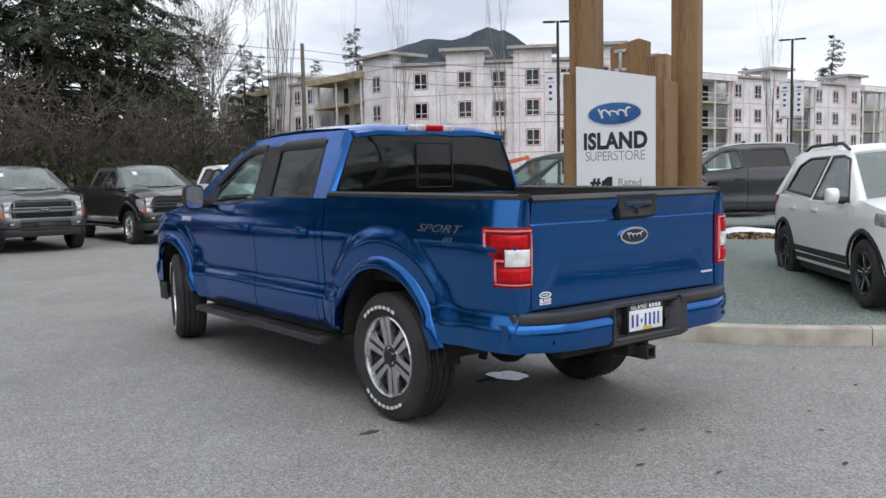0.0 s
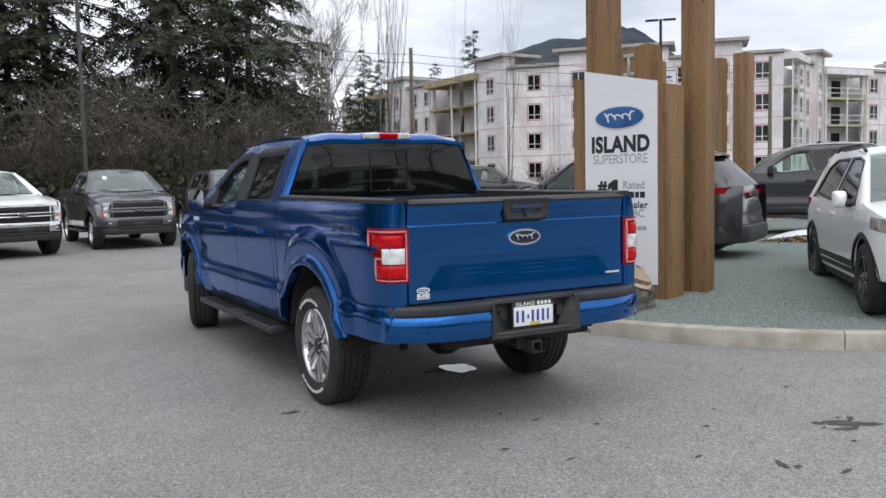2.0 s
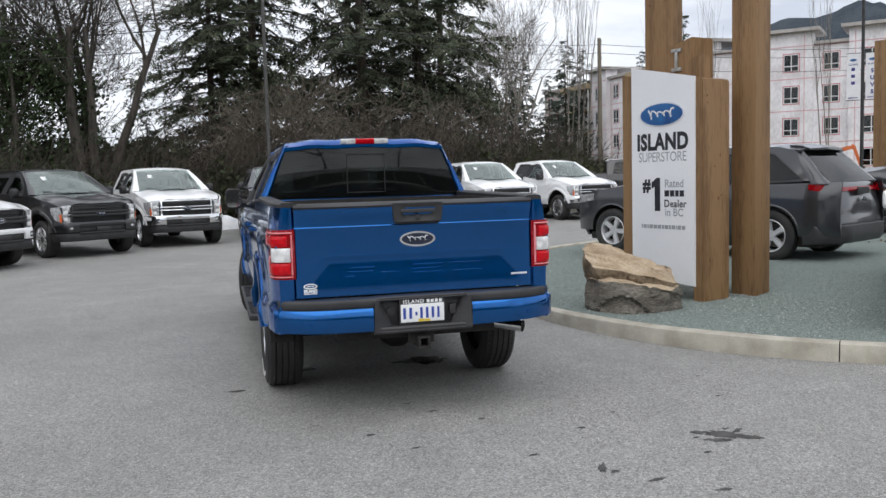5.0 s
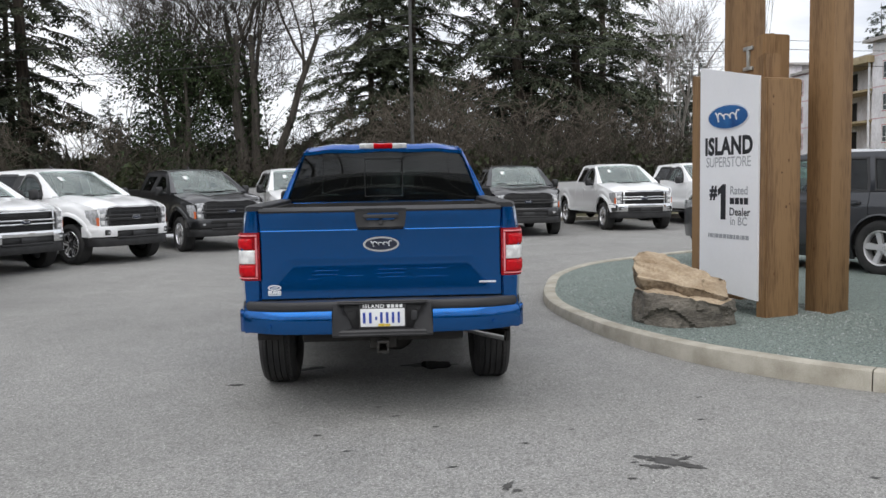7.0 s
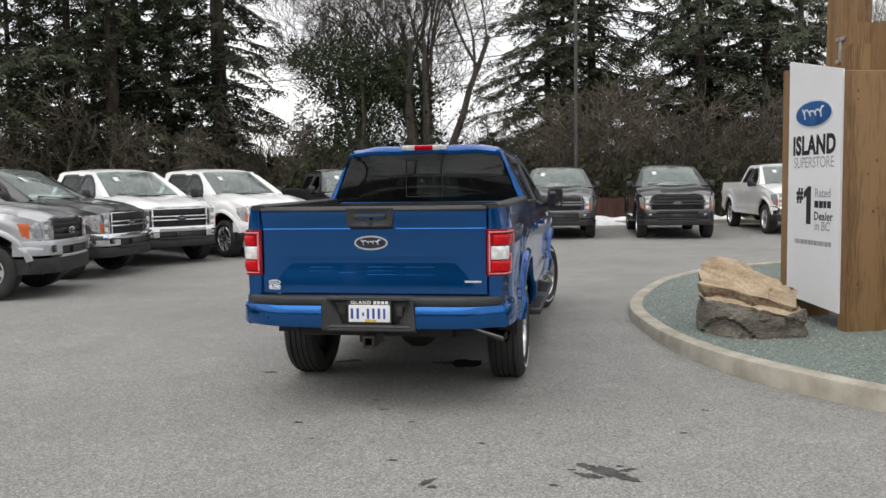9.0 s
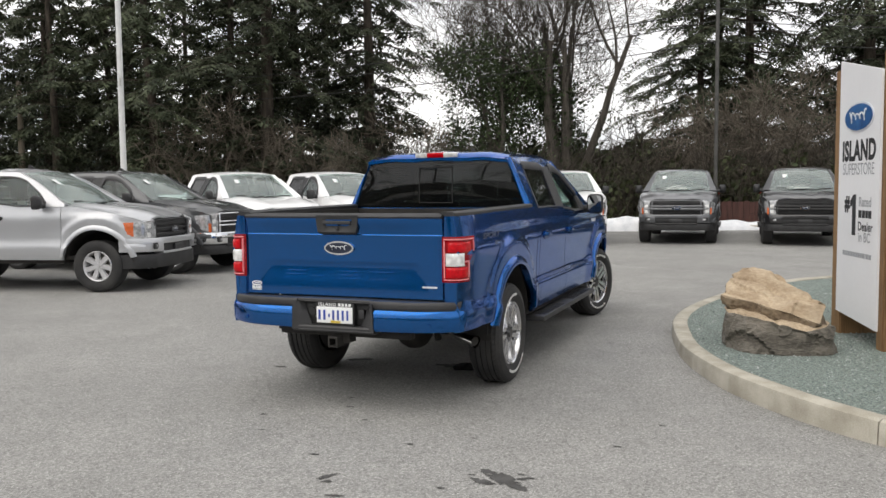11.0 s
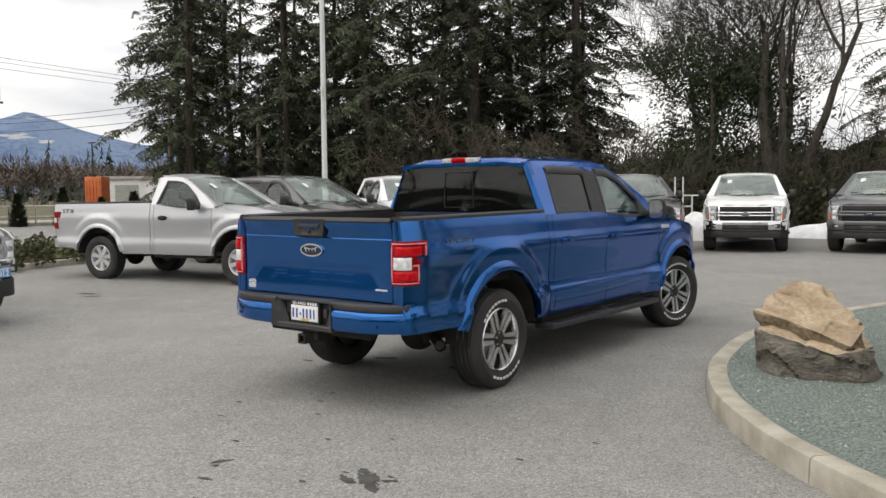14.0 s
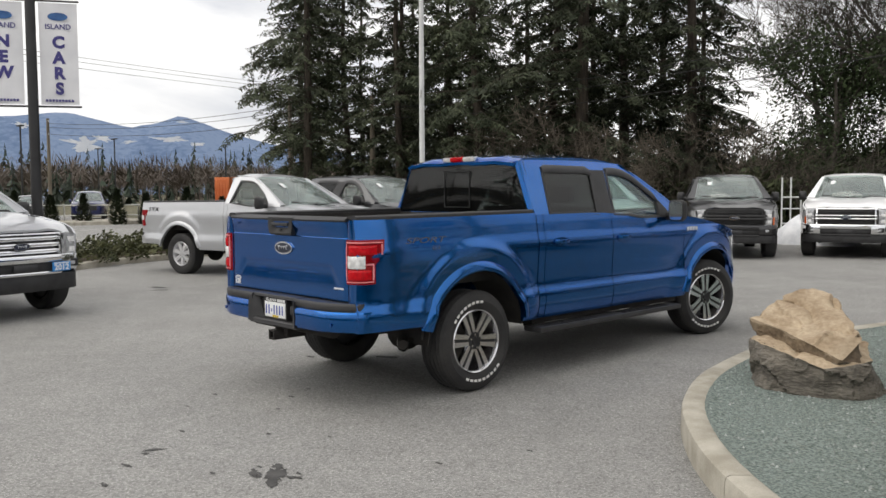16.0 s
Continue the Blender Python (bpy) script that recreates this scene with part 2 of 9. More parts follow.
M["rim_bright"] = surface("bright_alloy", (0.58, 0.58, 0.59), (0.7, 0.7, 0.71), 0.3, 0.45, scale=5, bump=0.02)
M["chrome"] = surface("chrome", (0.72, 0.73, 0.74), (0.82, 0.83, 0.84), 0.08, 1.0, scale=4, bump=0.0)
M["disc"] = surface("brake_disc", (0.2, 0.19, 0.18), (0.3, 0.28, 0.26), 0.4, 0.8, scale=9)
M["red_lens"] = surface("red_lamp_lens", (0.42, 0.001, 0.006), (0.62, 0.003, 0.01), 0.2, scale=40, fine=120, bump=0.08, dist=0.002, coat=0.25, spec=0.2)
M["red_dark"] = surface("deep_red_lamp", (0.2, 0.0, 0.004), (0.3, 0.002, 0.006), 0.2, scale=30, fine=90, bump=0.06, dist=0.002, coat=0.25, spec=0.2)
M["pink_lens"] = surface("pale_lamp_light_guide", (0.7, 0.17, 0.19), (0.85, 0.32, 0.34), 0.3, scale=14, coat=0.2, spec=0.2)
M["clear_lens"] = surface("clear_lamp_lens", (0.55, 0.55, 0.55), (0.88, 0.88, 0.87), 0.15, scale=22, fine=70, bump=0.3, dist=0.004, coat=1.0)
M["amber"] = surface("amber_lens", (0.55, 0.1, 0.025), (0.7, 0.17, 0.05), 0.2, scale=22, coat=1.0)
M["lamp"] = surface("headlamp_glass", (0.26, 0.265, 0.27), (0.68, 0.69, 0.7), 0.1, 0.4, scale=16, fine=50, bump=0.2, dist=0.005, coat=1.0)
# last value of a pane: how much pale sky sheen is painted on
M["privacy"] = glass("privacy_glass", (0.22, 0.225, 0.225), 0.042, 0.006)
M["clear"] = glass("clear_glass", (0.86, 0.93, 0.91), 0.04)
M["windshield"] = glass("windshield_glass", (0.75, 0.85, 0.82), 0.13, 0.1)
M["mirror"] = surface("mirror_glass", (0.85, 0.86, 0.87), (0.88, 0.89, 0.9), 0.03, 1.0, bump=0.0)
M["seat"] = surface("black_cloth", (0.02, 0.02, 0.021), (0.04, 0.04, 0.042), 0.8, scale=9, fine=150)
M["seat_grey"] = surface("grey_cloth", (0.1, 0.1, 0.105), (0.16, 0.16, 0.165), 0.8, scale=9, fine=150)
M["paper"] = surface("white_paper", (0.75, 0.76, 0.76), (0.82, 0.83, 0.83), 0.6, scale=5)
M["decal"] = surface("grey_decal", (0.045, 0.05, 0.06), (0.08, 0.085, 0.1), 0.4, scale=14)
M["plate_blue"] = surface("plate_blue", (0.02, 0.05, 0.3), (0.03, 0.08, 0.4), 0.4, scale=12)
M["plate_sky"] = surface("dealer_plate_blue", (0.02, 0.2, 0.55), (0.04, 0.28, 0.65), 0.4, scale=12)
M["yellow"] = surface("yellow_sticker", (0.6, 0.42, 0.04), (0.75, 0.55, 0.06), 0.5, scale=12)


# ---- mesh helpers ----
def part(name, bm, material, parent=None, label="", smooth=40, fix=True):
    """One mesh object out of a bmesh, under parent."""
    if fix:
        bmesh.ops.recalc_face_normals(bm, faces=bm.faces)
    me = bpy.data.meshes.new(name)
    bm.to_mesh(me)
    bm.free()
    for m in material if isinstance(material, (list, tuple)) else [material]:
        me.materials.append(m)
    if smooth:
        me.shade_smooth()
        me.set_sharp_from_angle(angle=radians(smooth))
    ob = new(name, me)
    if parent:
        ob.parent = parent
    if label:
        ob["label"] = label
    return ob


def thing(name, m, label, category, group="", kind=""):
    ob = new(name)
    ob.empty_display_size = 0.2
    ob.matrix_basis = m
    return tagged(ob, label, category, group, kind)


def box(bm, x0, x1, y0, y1, z0, z1, bevel=0.0, m=None, mi=0):
    vs = [bm.verts.new(p) for p in ((x0, y0, z0), (x1, y0, z0), (x1, y1, z0), (x0, y1, z0), (x0, y0, z1), (x1, y0, z1), (x1, y1, z1), (x0, y1, z1))]
    fs = [bm.faces.new([vs[i] for i in f]) for f in ((3, 2, 1, 0), (4, 5, 6, 7), (0, 1, 5, 4), (1, 2, 6, 5), (2, 3, 7, 6), (3, 0, 4, 7))]
    for f in fs:
        f.material_index = mi
    if bevel:
        r = bmesh.ops.bevel(bm, geom=list({e for f in fs for e in f.edges}), offset=bevel, segments=2, affect="EDGES", profile=0.6)
        vs = list({v for f in r["faces"] for v in f.verts} | {v for v in vs if v.is_valid})
        for f in r["faces"]:
            f.material_index = mi
    if m is not None:
        bmesh.ops.transform(bm, matrix=m, verts=[v for v in vs if v.is_valid])
    return vs


def tube(bm, pts, radii, n=8, caps=True, mi=0):
    """A round tube through points; radii: one for each."""
    rings = []
    pts = [Vector(p) for p in pts]
    if not isinstance(radii, (list, tuple)):
        radii = [radii] * len(pts)
    for i, p in enumerate(pts):
        d = (pts[min(i + 1, len(pts) - 1)] - pts[max(i - 1, 0)]).normalized()
        a = d.cross(Vector((0, 0, 1)) if abs(d.z) < 0.9 else Vector((1, 0, 0))).normalized()
        b = d.cross(a)
        rings.append([bm.verts.new(p + (a * math.cos(k * math.tau / n) + b * math.sin(k * math.tau / n)) * radii[i]) for k in range(n)])
    for r, s in zip(rings, rings[1:]):
        for k in range(n):
            bm.faces.new((r[k], r[(k + 1) % n], s[(k + 1) % n], s[k])).material_index = mi
    if caps:
        bm.faces.new(rings[0][::-1]).material_index = mi
        bm.faces.new(rings[-1]).material_index = mi
    return rings


def grid(bm, rows, close_u=False, close_v=False, mi=0):
    """A sheet through rows of points; returns the rows of vertices."""
    vs = [[bm.verts.new(p) for p in r] for r in rows]
    R, C = len(vs), len(vs[0])
    for i in range(R if close_v else R - 1):
        for j in range(C if close_u else C - 1):
            q = (vs[i][j], vs[i][(j + 1) % C], vs[(i + 1) % R][(j + 1) % C], vs[(i + 1) % R][j])
            if len(set(q)) == 4:
                bm.faces.new(q).material_index = mi
    return vs


def shell(bm, rows, off, mi=0):
    """A sheet with thickness: off is a vector, or a function of the point."""
    put = off if callable(off) else (lambda p: Vector(off))
    a = grid(bm, rows, mi=mi)
    b = grid(bm, [[Vector(p) + put(Vector(p)) for p in r] for r in rows], mi=mi)
    R, C = len(a), len(a[0])
    for i in range(R - 1):
        for j in (0, C - 1):
            bm.faces.new((a[i][j], a[i + 1][j], b[i + 1][j], b[i][j])).material_index = mi
    for j in range(C - 1):
        for i in (0, R - 1):
            bm.faces.new((a[i][j], a[i][j + 1], b[i][j + 1], b[i][j])).material_index = mi
    return a, b


def prism(bm, poly, put, depth, holes=(), mi=0):
    """A flat outline with holes, laid into space by put(u, v, w), w from 0 to depth."""
    layers = []
    for w in (0.0, depth):
        edges = []
        loops = []
        for loop in (poly, *holes):
            vs = [bm.verts.new(put(u, v, w)) for u, v in loop]
            edges += [bm.edges.new((vs[i], vs[(i + 1) % len(vs)])) for i in range(len(vs))]
            loops.append(vs)
        if holes:
            for g in bmesh.ops.triangle_fill(bm, use_beauty=True, use_dissolve=False, edges=edges)["geom"]:
                if isinstance(g, bmesh.types.BMFace):
                    g.material_index = mi
        else:
            bm.faces.new(loops[0]).material_index = mi
        layers.append(loops)
    for la, lb in zip(*layers):
        for i in range(len(la)):
            j = (i + 1) % len(la)
            bm.faces.new((la[i], la[j], lb[j], lb[i])).material_index = mi


def lathe(bm, prof, n=48, x_sign=1, mi=0):
    """Turn a profile of (radius, x) about the x axis."""
    rows = [[(x * x_sign, r * math.cos(k * math.tau / n), r * math.sin(k * math.tau / n)) for k in range(n)] for r, x in prof]
    return grid(bm, rows, close_u=True, mi=mi)


def lerp_table(tab, v):
    if v <= tab[0][0]:
        return tab[0][1]
    for (a, p), (b, q) in zip(tab, tab[1:]):
        if v <= b:
            return p + (q - p) * (v - a) / (b - a)
    return tab[-1][1]


def smooth01(t):
    t = max(0.0, min(1.0, t))
    return t * t * (3 - 2 * t)


def spline(pts, step=0.15):
    """A smooth line through points of the plan."""
    P = [Vector(p) for p in pts]
    out = []
    for i in range(len(P) - 1):
        a, b, c, d = P[max(i - 1, 0)], P[i], P[i + 1], P[min(i + 2, len(P) - 1)]
        n = max(2, int((c - b).length / step))
        for k in range(n):
            t = k / n
            out.append(0.5 * ((2 * b) + (c - a) * t + (2 * a - 5 * b + 4 * c - d) * t * t + (3 * b - a - 3 * c + d) * t ** 3))
    return out + [P[-1]]


def text_mesh(body, size, shear=0.0, extrude=0.0, bold=0.0, space=1.0):
    """The built-in font as a bmesh in the xy plane, centred at its own middle; also its width."""
    c = bpy.data.curves.new("lettering", "FONT")
    c.body, c.size, c.shear, c.extrude, c.offset, c.space_character = body, size, shear, extrude, bold, space
    c.resolution_u = 4
    c.align_x, c.align_y = "CENTER", "CENTER"
    ob = bpy.data.objects.new("lettering", c)
    scene.collection.objects.link(ob)
    me = bpy.data.meshes.new_from_object(ob.evaluated_get(bpy.context.evaluated_depsgraph_get()))
    bm = bmesh.new()
    bm.from_mesh(me)
    bpy.data.objects.remove(ob)
    bpy.data.curves.remove(c)
    bpy.data.meshes.remove(me)
    return bm


def lettering(name, body, size, m, material, parent, sx=1.0, label="", **kw):
    bm = text_mesh(body, size, **kw)
    bmesh.ops.transform(bm, matrix=m @ Matrix.Diagonal((sx, 1, 1, 1)), verts=bm.verts)
    return part(name, bm, material, parent, label, smooth=0, fix=False)


def letter_by_letter(body, size, m, material, parent, sx=1.0, **kw):
    """Each letter of a word as a part of its own."""
    bm = text_mesh(body, size, **kw)
    bmesh.ops.transform(bm, matrix=m @ Matrix.Diagonal((sx, 1, 1, 1)), verts=bm.verts)
    todo = set(bm.verts)
    while todo:
        seed = todo.pop()
        isle, stack = {seed}, [seed]
        while stack:
            for e in stack.pop().link_edges:
                for v in e.verts:
                    if v not in isle:
                        isle.add(v)
                        stack.append(v)
        todo -= isle
        one = bmesh.new()
        new_of = {v: one.verts.new(v.co) for v in isle}
        for f in {f for v in isle for f in v.link_faces}:
            one.faces.new([new_of[v] for v in f.verts])
        part("letter", one, material, parent, smooth=0, fix=False)
    bm.free()


def ellipse(bm, rx, ry, put, depth, n=40, mi=0):
    prism(bm, [(rx * math.cos(k * math.tau / n), ry * math.sin(k * math.tau / n)) for k in range(n)], put, depth, mi=mi)


def basis(o, u, v, w):
    """The pose whose axes are u, v, w at o."""
    m = Matrix.Identity(4)
    for i, a in enumerate((u, v, w)):
        a = Vector(a).normalized()
        for k in range(3):
            m[k][i] = a[k]
    m.translation = o
    return m


def script_stroke(bm, r, put, depth):
    """A flowing pen stroke across an oval badge of half width r: no letters."""
    line = [Vector((-0.6 + 1.2 * k / 120 + 0.075 * math.sin(k * 0.21), 0.03 + (0.07 + 0.12 * max(0.0, 1 - k / 45) + 0.1 * max(0.0, k / 40 - 2)) * math.cos(k * 0.21 + 0.6), 0)) for k in range(121)]
    rows = []
    for i, p in enumerate(line):
        d = line[min(i + 1, len(line) - 1)] - line[max(i - 1, 0)]
        n = Vector((-d.y, d.x, 0)).normalized() if d.length > 1e-6 else Vector((0, 1, 0))
        h = 0.02 + 0.016 * abs(d.normalized().y)
        rows.append([put(r * (p.x + n.x * h * e), r * (p.y + n.y * h * e), depth) for e in (-1, 1)])
    grid(bm, rows)


# ---- ground, kerb, island ----
KERB = spline([Vector((x, y, 0)) for x, y in ((26, -5.2), (14, -4.2), (8.5, -2.5), (6, -1.25), (4.6, -0.46), (3.98, 0.0), (3.45, 0.47), (3.01, 0.97), (2.59, 1.6), (2.24, 2.42), (2.06, 3.2), (1.94, 4.1), (1.97, 5.0), (2.15, 6.0), (2.55, 7.4), (3.42, 8.9), (4.75, 10.0), (6.1, 10.9), (8.5, 12.0), (12, 13.0), (20, 13.6), (26, 13.8))], 0.18)


def gz(x, y):
    """Height of the lot: it rises a little away from the blue truck."""
    d = math.hypot(x, y + 1)
    w = smooth01((d - 6) / 6)
    return (-0.016 + 0.034 * smooth01((y - 1.2) / 3.6)) * (1 - w) + w * min(0.12, 0.0055 * max(0.0, d - 5)) - 0.026 * math.exp(-((x - 3.1) ** 2 + (y - 0.9) ** 2) / 2.4)


def island_z(x, y):
    d = min((p.x - x) ** 2 + (p.y - y) ** 2 for p in KERB) ** 0.5
    return 0.108 + 0.12 * smooth01((d - 1.6) / 3.0) - 0.035 * smooth01((x - 4.2) / 0.6) * smooth01((3.0 - y) / 1.2)


def build_ground():
    radii = [0, 1, 2, 3, 4, 5, 6, 7, 8, 10, 12, 14, 17, 20, 24, 28, 34, 44, 60, 90, 140, 250, 500, 1000, 2200, 4000]
    n = 96
    bm = bmesh.new()
    rows = []
    for r in radii[1:]:
        rows.append([(r * math.cos(k * math.tau / n), r * math.sin(k * math.tau / n) - 1, gz(r * math.cos(k * math.tau / n), r * math.sin(k * math.tau / n) - 1) - 0.02 - 0.02 * smooth01((r - 30) / 20)) for k in range(n)])
    vs = grid(bm, rows, close_u=True)
    c = bm.verts.new((0, -1, -0.02))
    for k in range(n):
        bm.faces.new((vs[0][k], vs[0][(k + 1) % n], c))
    M["soil"] = surface("rough_winter_grass", (0.05, 0.052, 0.025), (0.14, 0.125, 0.07), 0.95, scale=0.5, fine=9, bump=0.6, dist=0.05, fine_amt=0.8)
    tagged(part("ground", bm, M["soil"]), "brown winter grass and soil reaching the horizon", "ground", kind="structure")
    # the paved lot
    bm = bmesh.new()
    xs = [-60 + 2 * i for i in range(26)] + [-9 + 0.5 * i for i in range(37)] + [10 + 2 * i for i in range(26)]
    ys = [-50 + 2 * i for i in range(22)] + [-7 + 0.5 * i for i in range(37)] + [12 + 1.5 * i for i in range(10)]
    grid(bm, [[(x, min(y, 24 + 0.12 * x), gz(x, min(y, 24 + 0.12 * x))) for x in xs] for y in ys])
    bmesh.ops.remove_doubles(bm, verts=bm.verts, dist=0.001)
    tagged(part("pavement", bm, M["asphalt"]), "worn grey asphalt of a car lot with small stains", "pavement", kind="structure")


def build_kerb():
    """Concrete kerb cast in lengths with joints between them."""
    kerb = thing("kerb", Matrix.Identity(4), "curved pale concrete kerb round the gravel island", "kerb", kind="structure")
    W, H = 0.17, 0.15
    prof = [(0.0, -0.05), (0.004, H - 0.035), (0.012, H - 0.012), (0.035, H), (W - 0.03, H), (W - 0.008, H - 0.01), (W, H - 0.03), (W, -0.05)]
    n = len(KERB)
    nrm = []
    for i in range(n):
        d = (KERB[min(i + 1, n - 1)] - KERB[max(i - 1, 0)]).normalized()
        nrm.append(Vector((d.y, -d.x, 0)))
    # into the island, which lies on the right of the line as it runs
    dist = [0.0]
    for a, b in zip(KERB, KERB[1:]):
        dist.append(dist[-1] + (b - a).length)
    j0 = min(range(n), key=lambda i: (KERB[i] - Vector((3.5, 0.33, 0))).length)
    base = dist[j0]
    cuts = sorted(base + k * 3.05 for k in range(-8, 14))
    edges = [0.0] + [c for c in cuts if 0.3 < c < dist[-1] - 0.3] + [dist[-1]]

    def at(s):
        i = max(k for k in range(n) if dist[k] <= s + 1e-6)
        if i >= n - 1:
            return KERB[-1], nrm[-1]
        t = (s - dist[i]) / (dist[i + 1] - dist[i])
        return KERB[i].lerp(KERB[i + 1], t), nrm[i].lerp(nrm[i + 1], t).normalized()

    for a, b in zip(edges, edges[1:]):
        ss = [a + 0.005] + [s for s in dist if a + 0.05 < s < b - 0.05] + [b - 0.005]
        bm = bmesh.new()
        rows = []
        for s in ss:
            p, q = at(s)
            g, z = gz(p.x, p.y), max(0.127, gz(p.x, p.y) + 0.11) - H
            wob = 0.004 * noise.noise(Vector((s * 0.9, 0, 3)))
            rows.append([(p.x + q.x * u, p.y + q.y * u, z + h + wob if h > 0 else g - 0.05) for u, h in prof])
        vs = grid(bm, rows)
        bm.faces.new(vs[0])
        bm.faces.new(vs[-1])
        part("kerb_section", bm, M["concrete"], kerb)
    # the gravel inside
    inner = [p + q * (W - 0.01) for p, q in zip(KERB, nrm)]
    rows = []
    steps = 26
    for p in inner:
        sx = max(4.3, min(24.0, p.x + 1.5))
        spine = Vector((sx, 4.6, 0))
        row = []
        for k in range(steps + 1):
            t = (k / steps) ** 1.3
            q = p.lerp(spine, t)
            z = island_z(q.x, q.y) + 0.012 * noise.noise(Vector((q.x * 1.4, q.y * 1.4, 0))) if k else 0.118
            row.append((q.x, q.y, z))
        rows.append(row)
    bm = bmesh.new()
    grid(bm, rows)
    tagged(part("island", bm, M["gravel"]), "low mound of fine green-grey gravel inside the kerb", "gravel bed", kind="structure")
    # loose chips
    rnd = random.Random(5)
    bm = bmesh.new()
    lines = [(inner[i], inner[i + 1]) for i in range(len(inner) - 1) if inner[i].x < 7]
    for _ in range(5200):
        a, b = rnd.choice(lines)
        p = a.lerp(b, rnd.random()).lerp(Vector((4.6, 3.6, 0)), rnd.random() ** 1.1)
        s = rnd.uniform(0.006, 0.014)
        z = island_z(p.x, p.y) + 0.004
        vs = [bm.verts.new((p.x + dx * s + rnd.uniform(-.3, .3) * s, p.y + dy * s + rnd.uniform(-.3, .3) * s, z + dz * s)) for dx, dy, dz in ((-1, -.8, -.4), (1, -.7, -.4), (.1, 1, -.4), (0.1, 0, .8))]
        for f in ((0, 1, 3), (1, 2, 3), (2, 0, 3)):
            bm.faces.new([vs[i] for i in f])
    tagged(part("gravel_chips", bm, M["pebble"], fix=False, smooth=0), "loose green-grey gravel chips on the island", "gravel", kind="stuff")


build_ground()
build_kerb()


# ---- sign ----
SIGN_U = Vector((0.27, -0.93, 0)).normalized()      # along the panel, to the reader's right
SIGN_N = Vector((SIGN_U.y, -SIGN_U.x, 0))            # towards the reader
SIGN_O = Vector((3.745, 3.36, 0.0))                  # middle of the panel on the ground


def sgn(u, v, w):
    """A point of the sign: u along, v up, w towards the reader."""
    p = SIGN_O + SIGN_U * u + SIGN_N * w
    return Vector((p.x, p.y, v))


def slab(bm, u0, u1, w0, w1, z0, zt0, zt1, bevel=0.012):
    """An upright timber with a sloping top: zt0 at u0, zt1 at u1."""
    vs = [bm.verts.new(sgn(*p)) for p in ((u0, z0, w0), (u1, z0, w0), (u1, z0, w1), (u0, z0, w1), (u0, zt0, w0), (u1, zt1, w0), (u1, zt1, w1), (u0, zt0, w1))]
    fs = [bm.faces.new([vs[i] for i in f]) for f in ((3, 2, 1, 0), (4, 5, 6, 7), (0, 1, 5, 4), (1, 2, 6, 5), (2, 3, 7, 6), (3, 0, 4, 7))]
    bmesh.ops.bevel(bm, geom=list({e for f in fs for e in f.edges}), offset=bevel, segments=2, affect="EDGES")


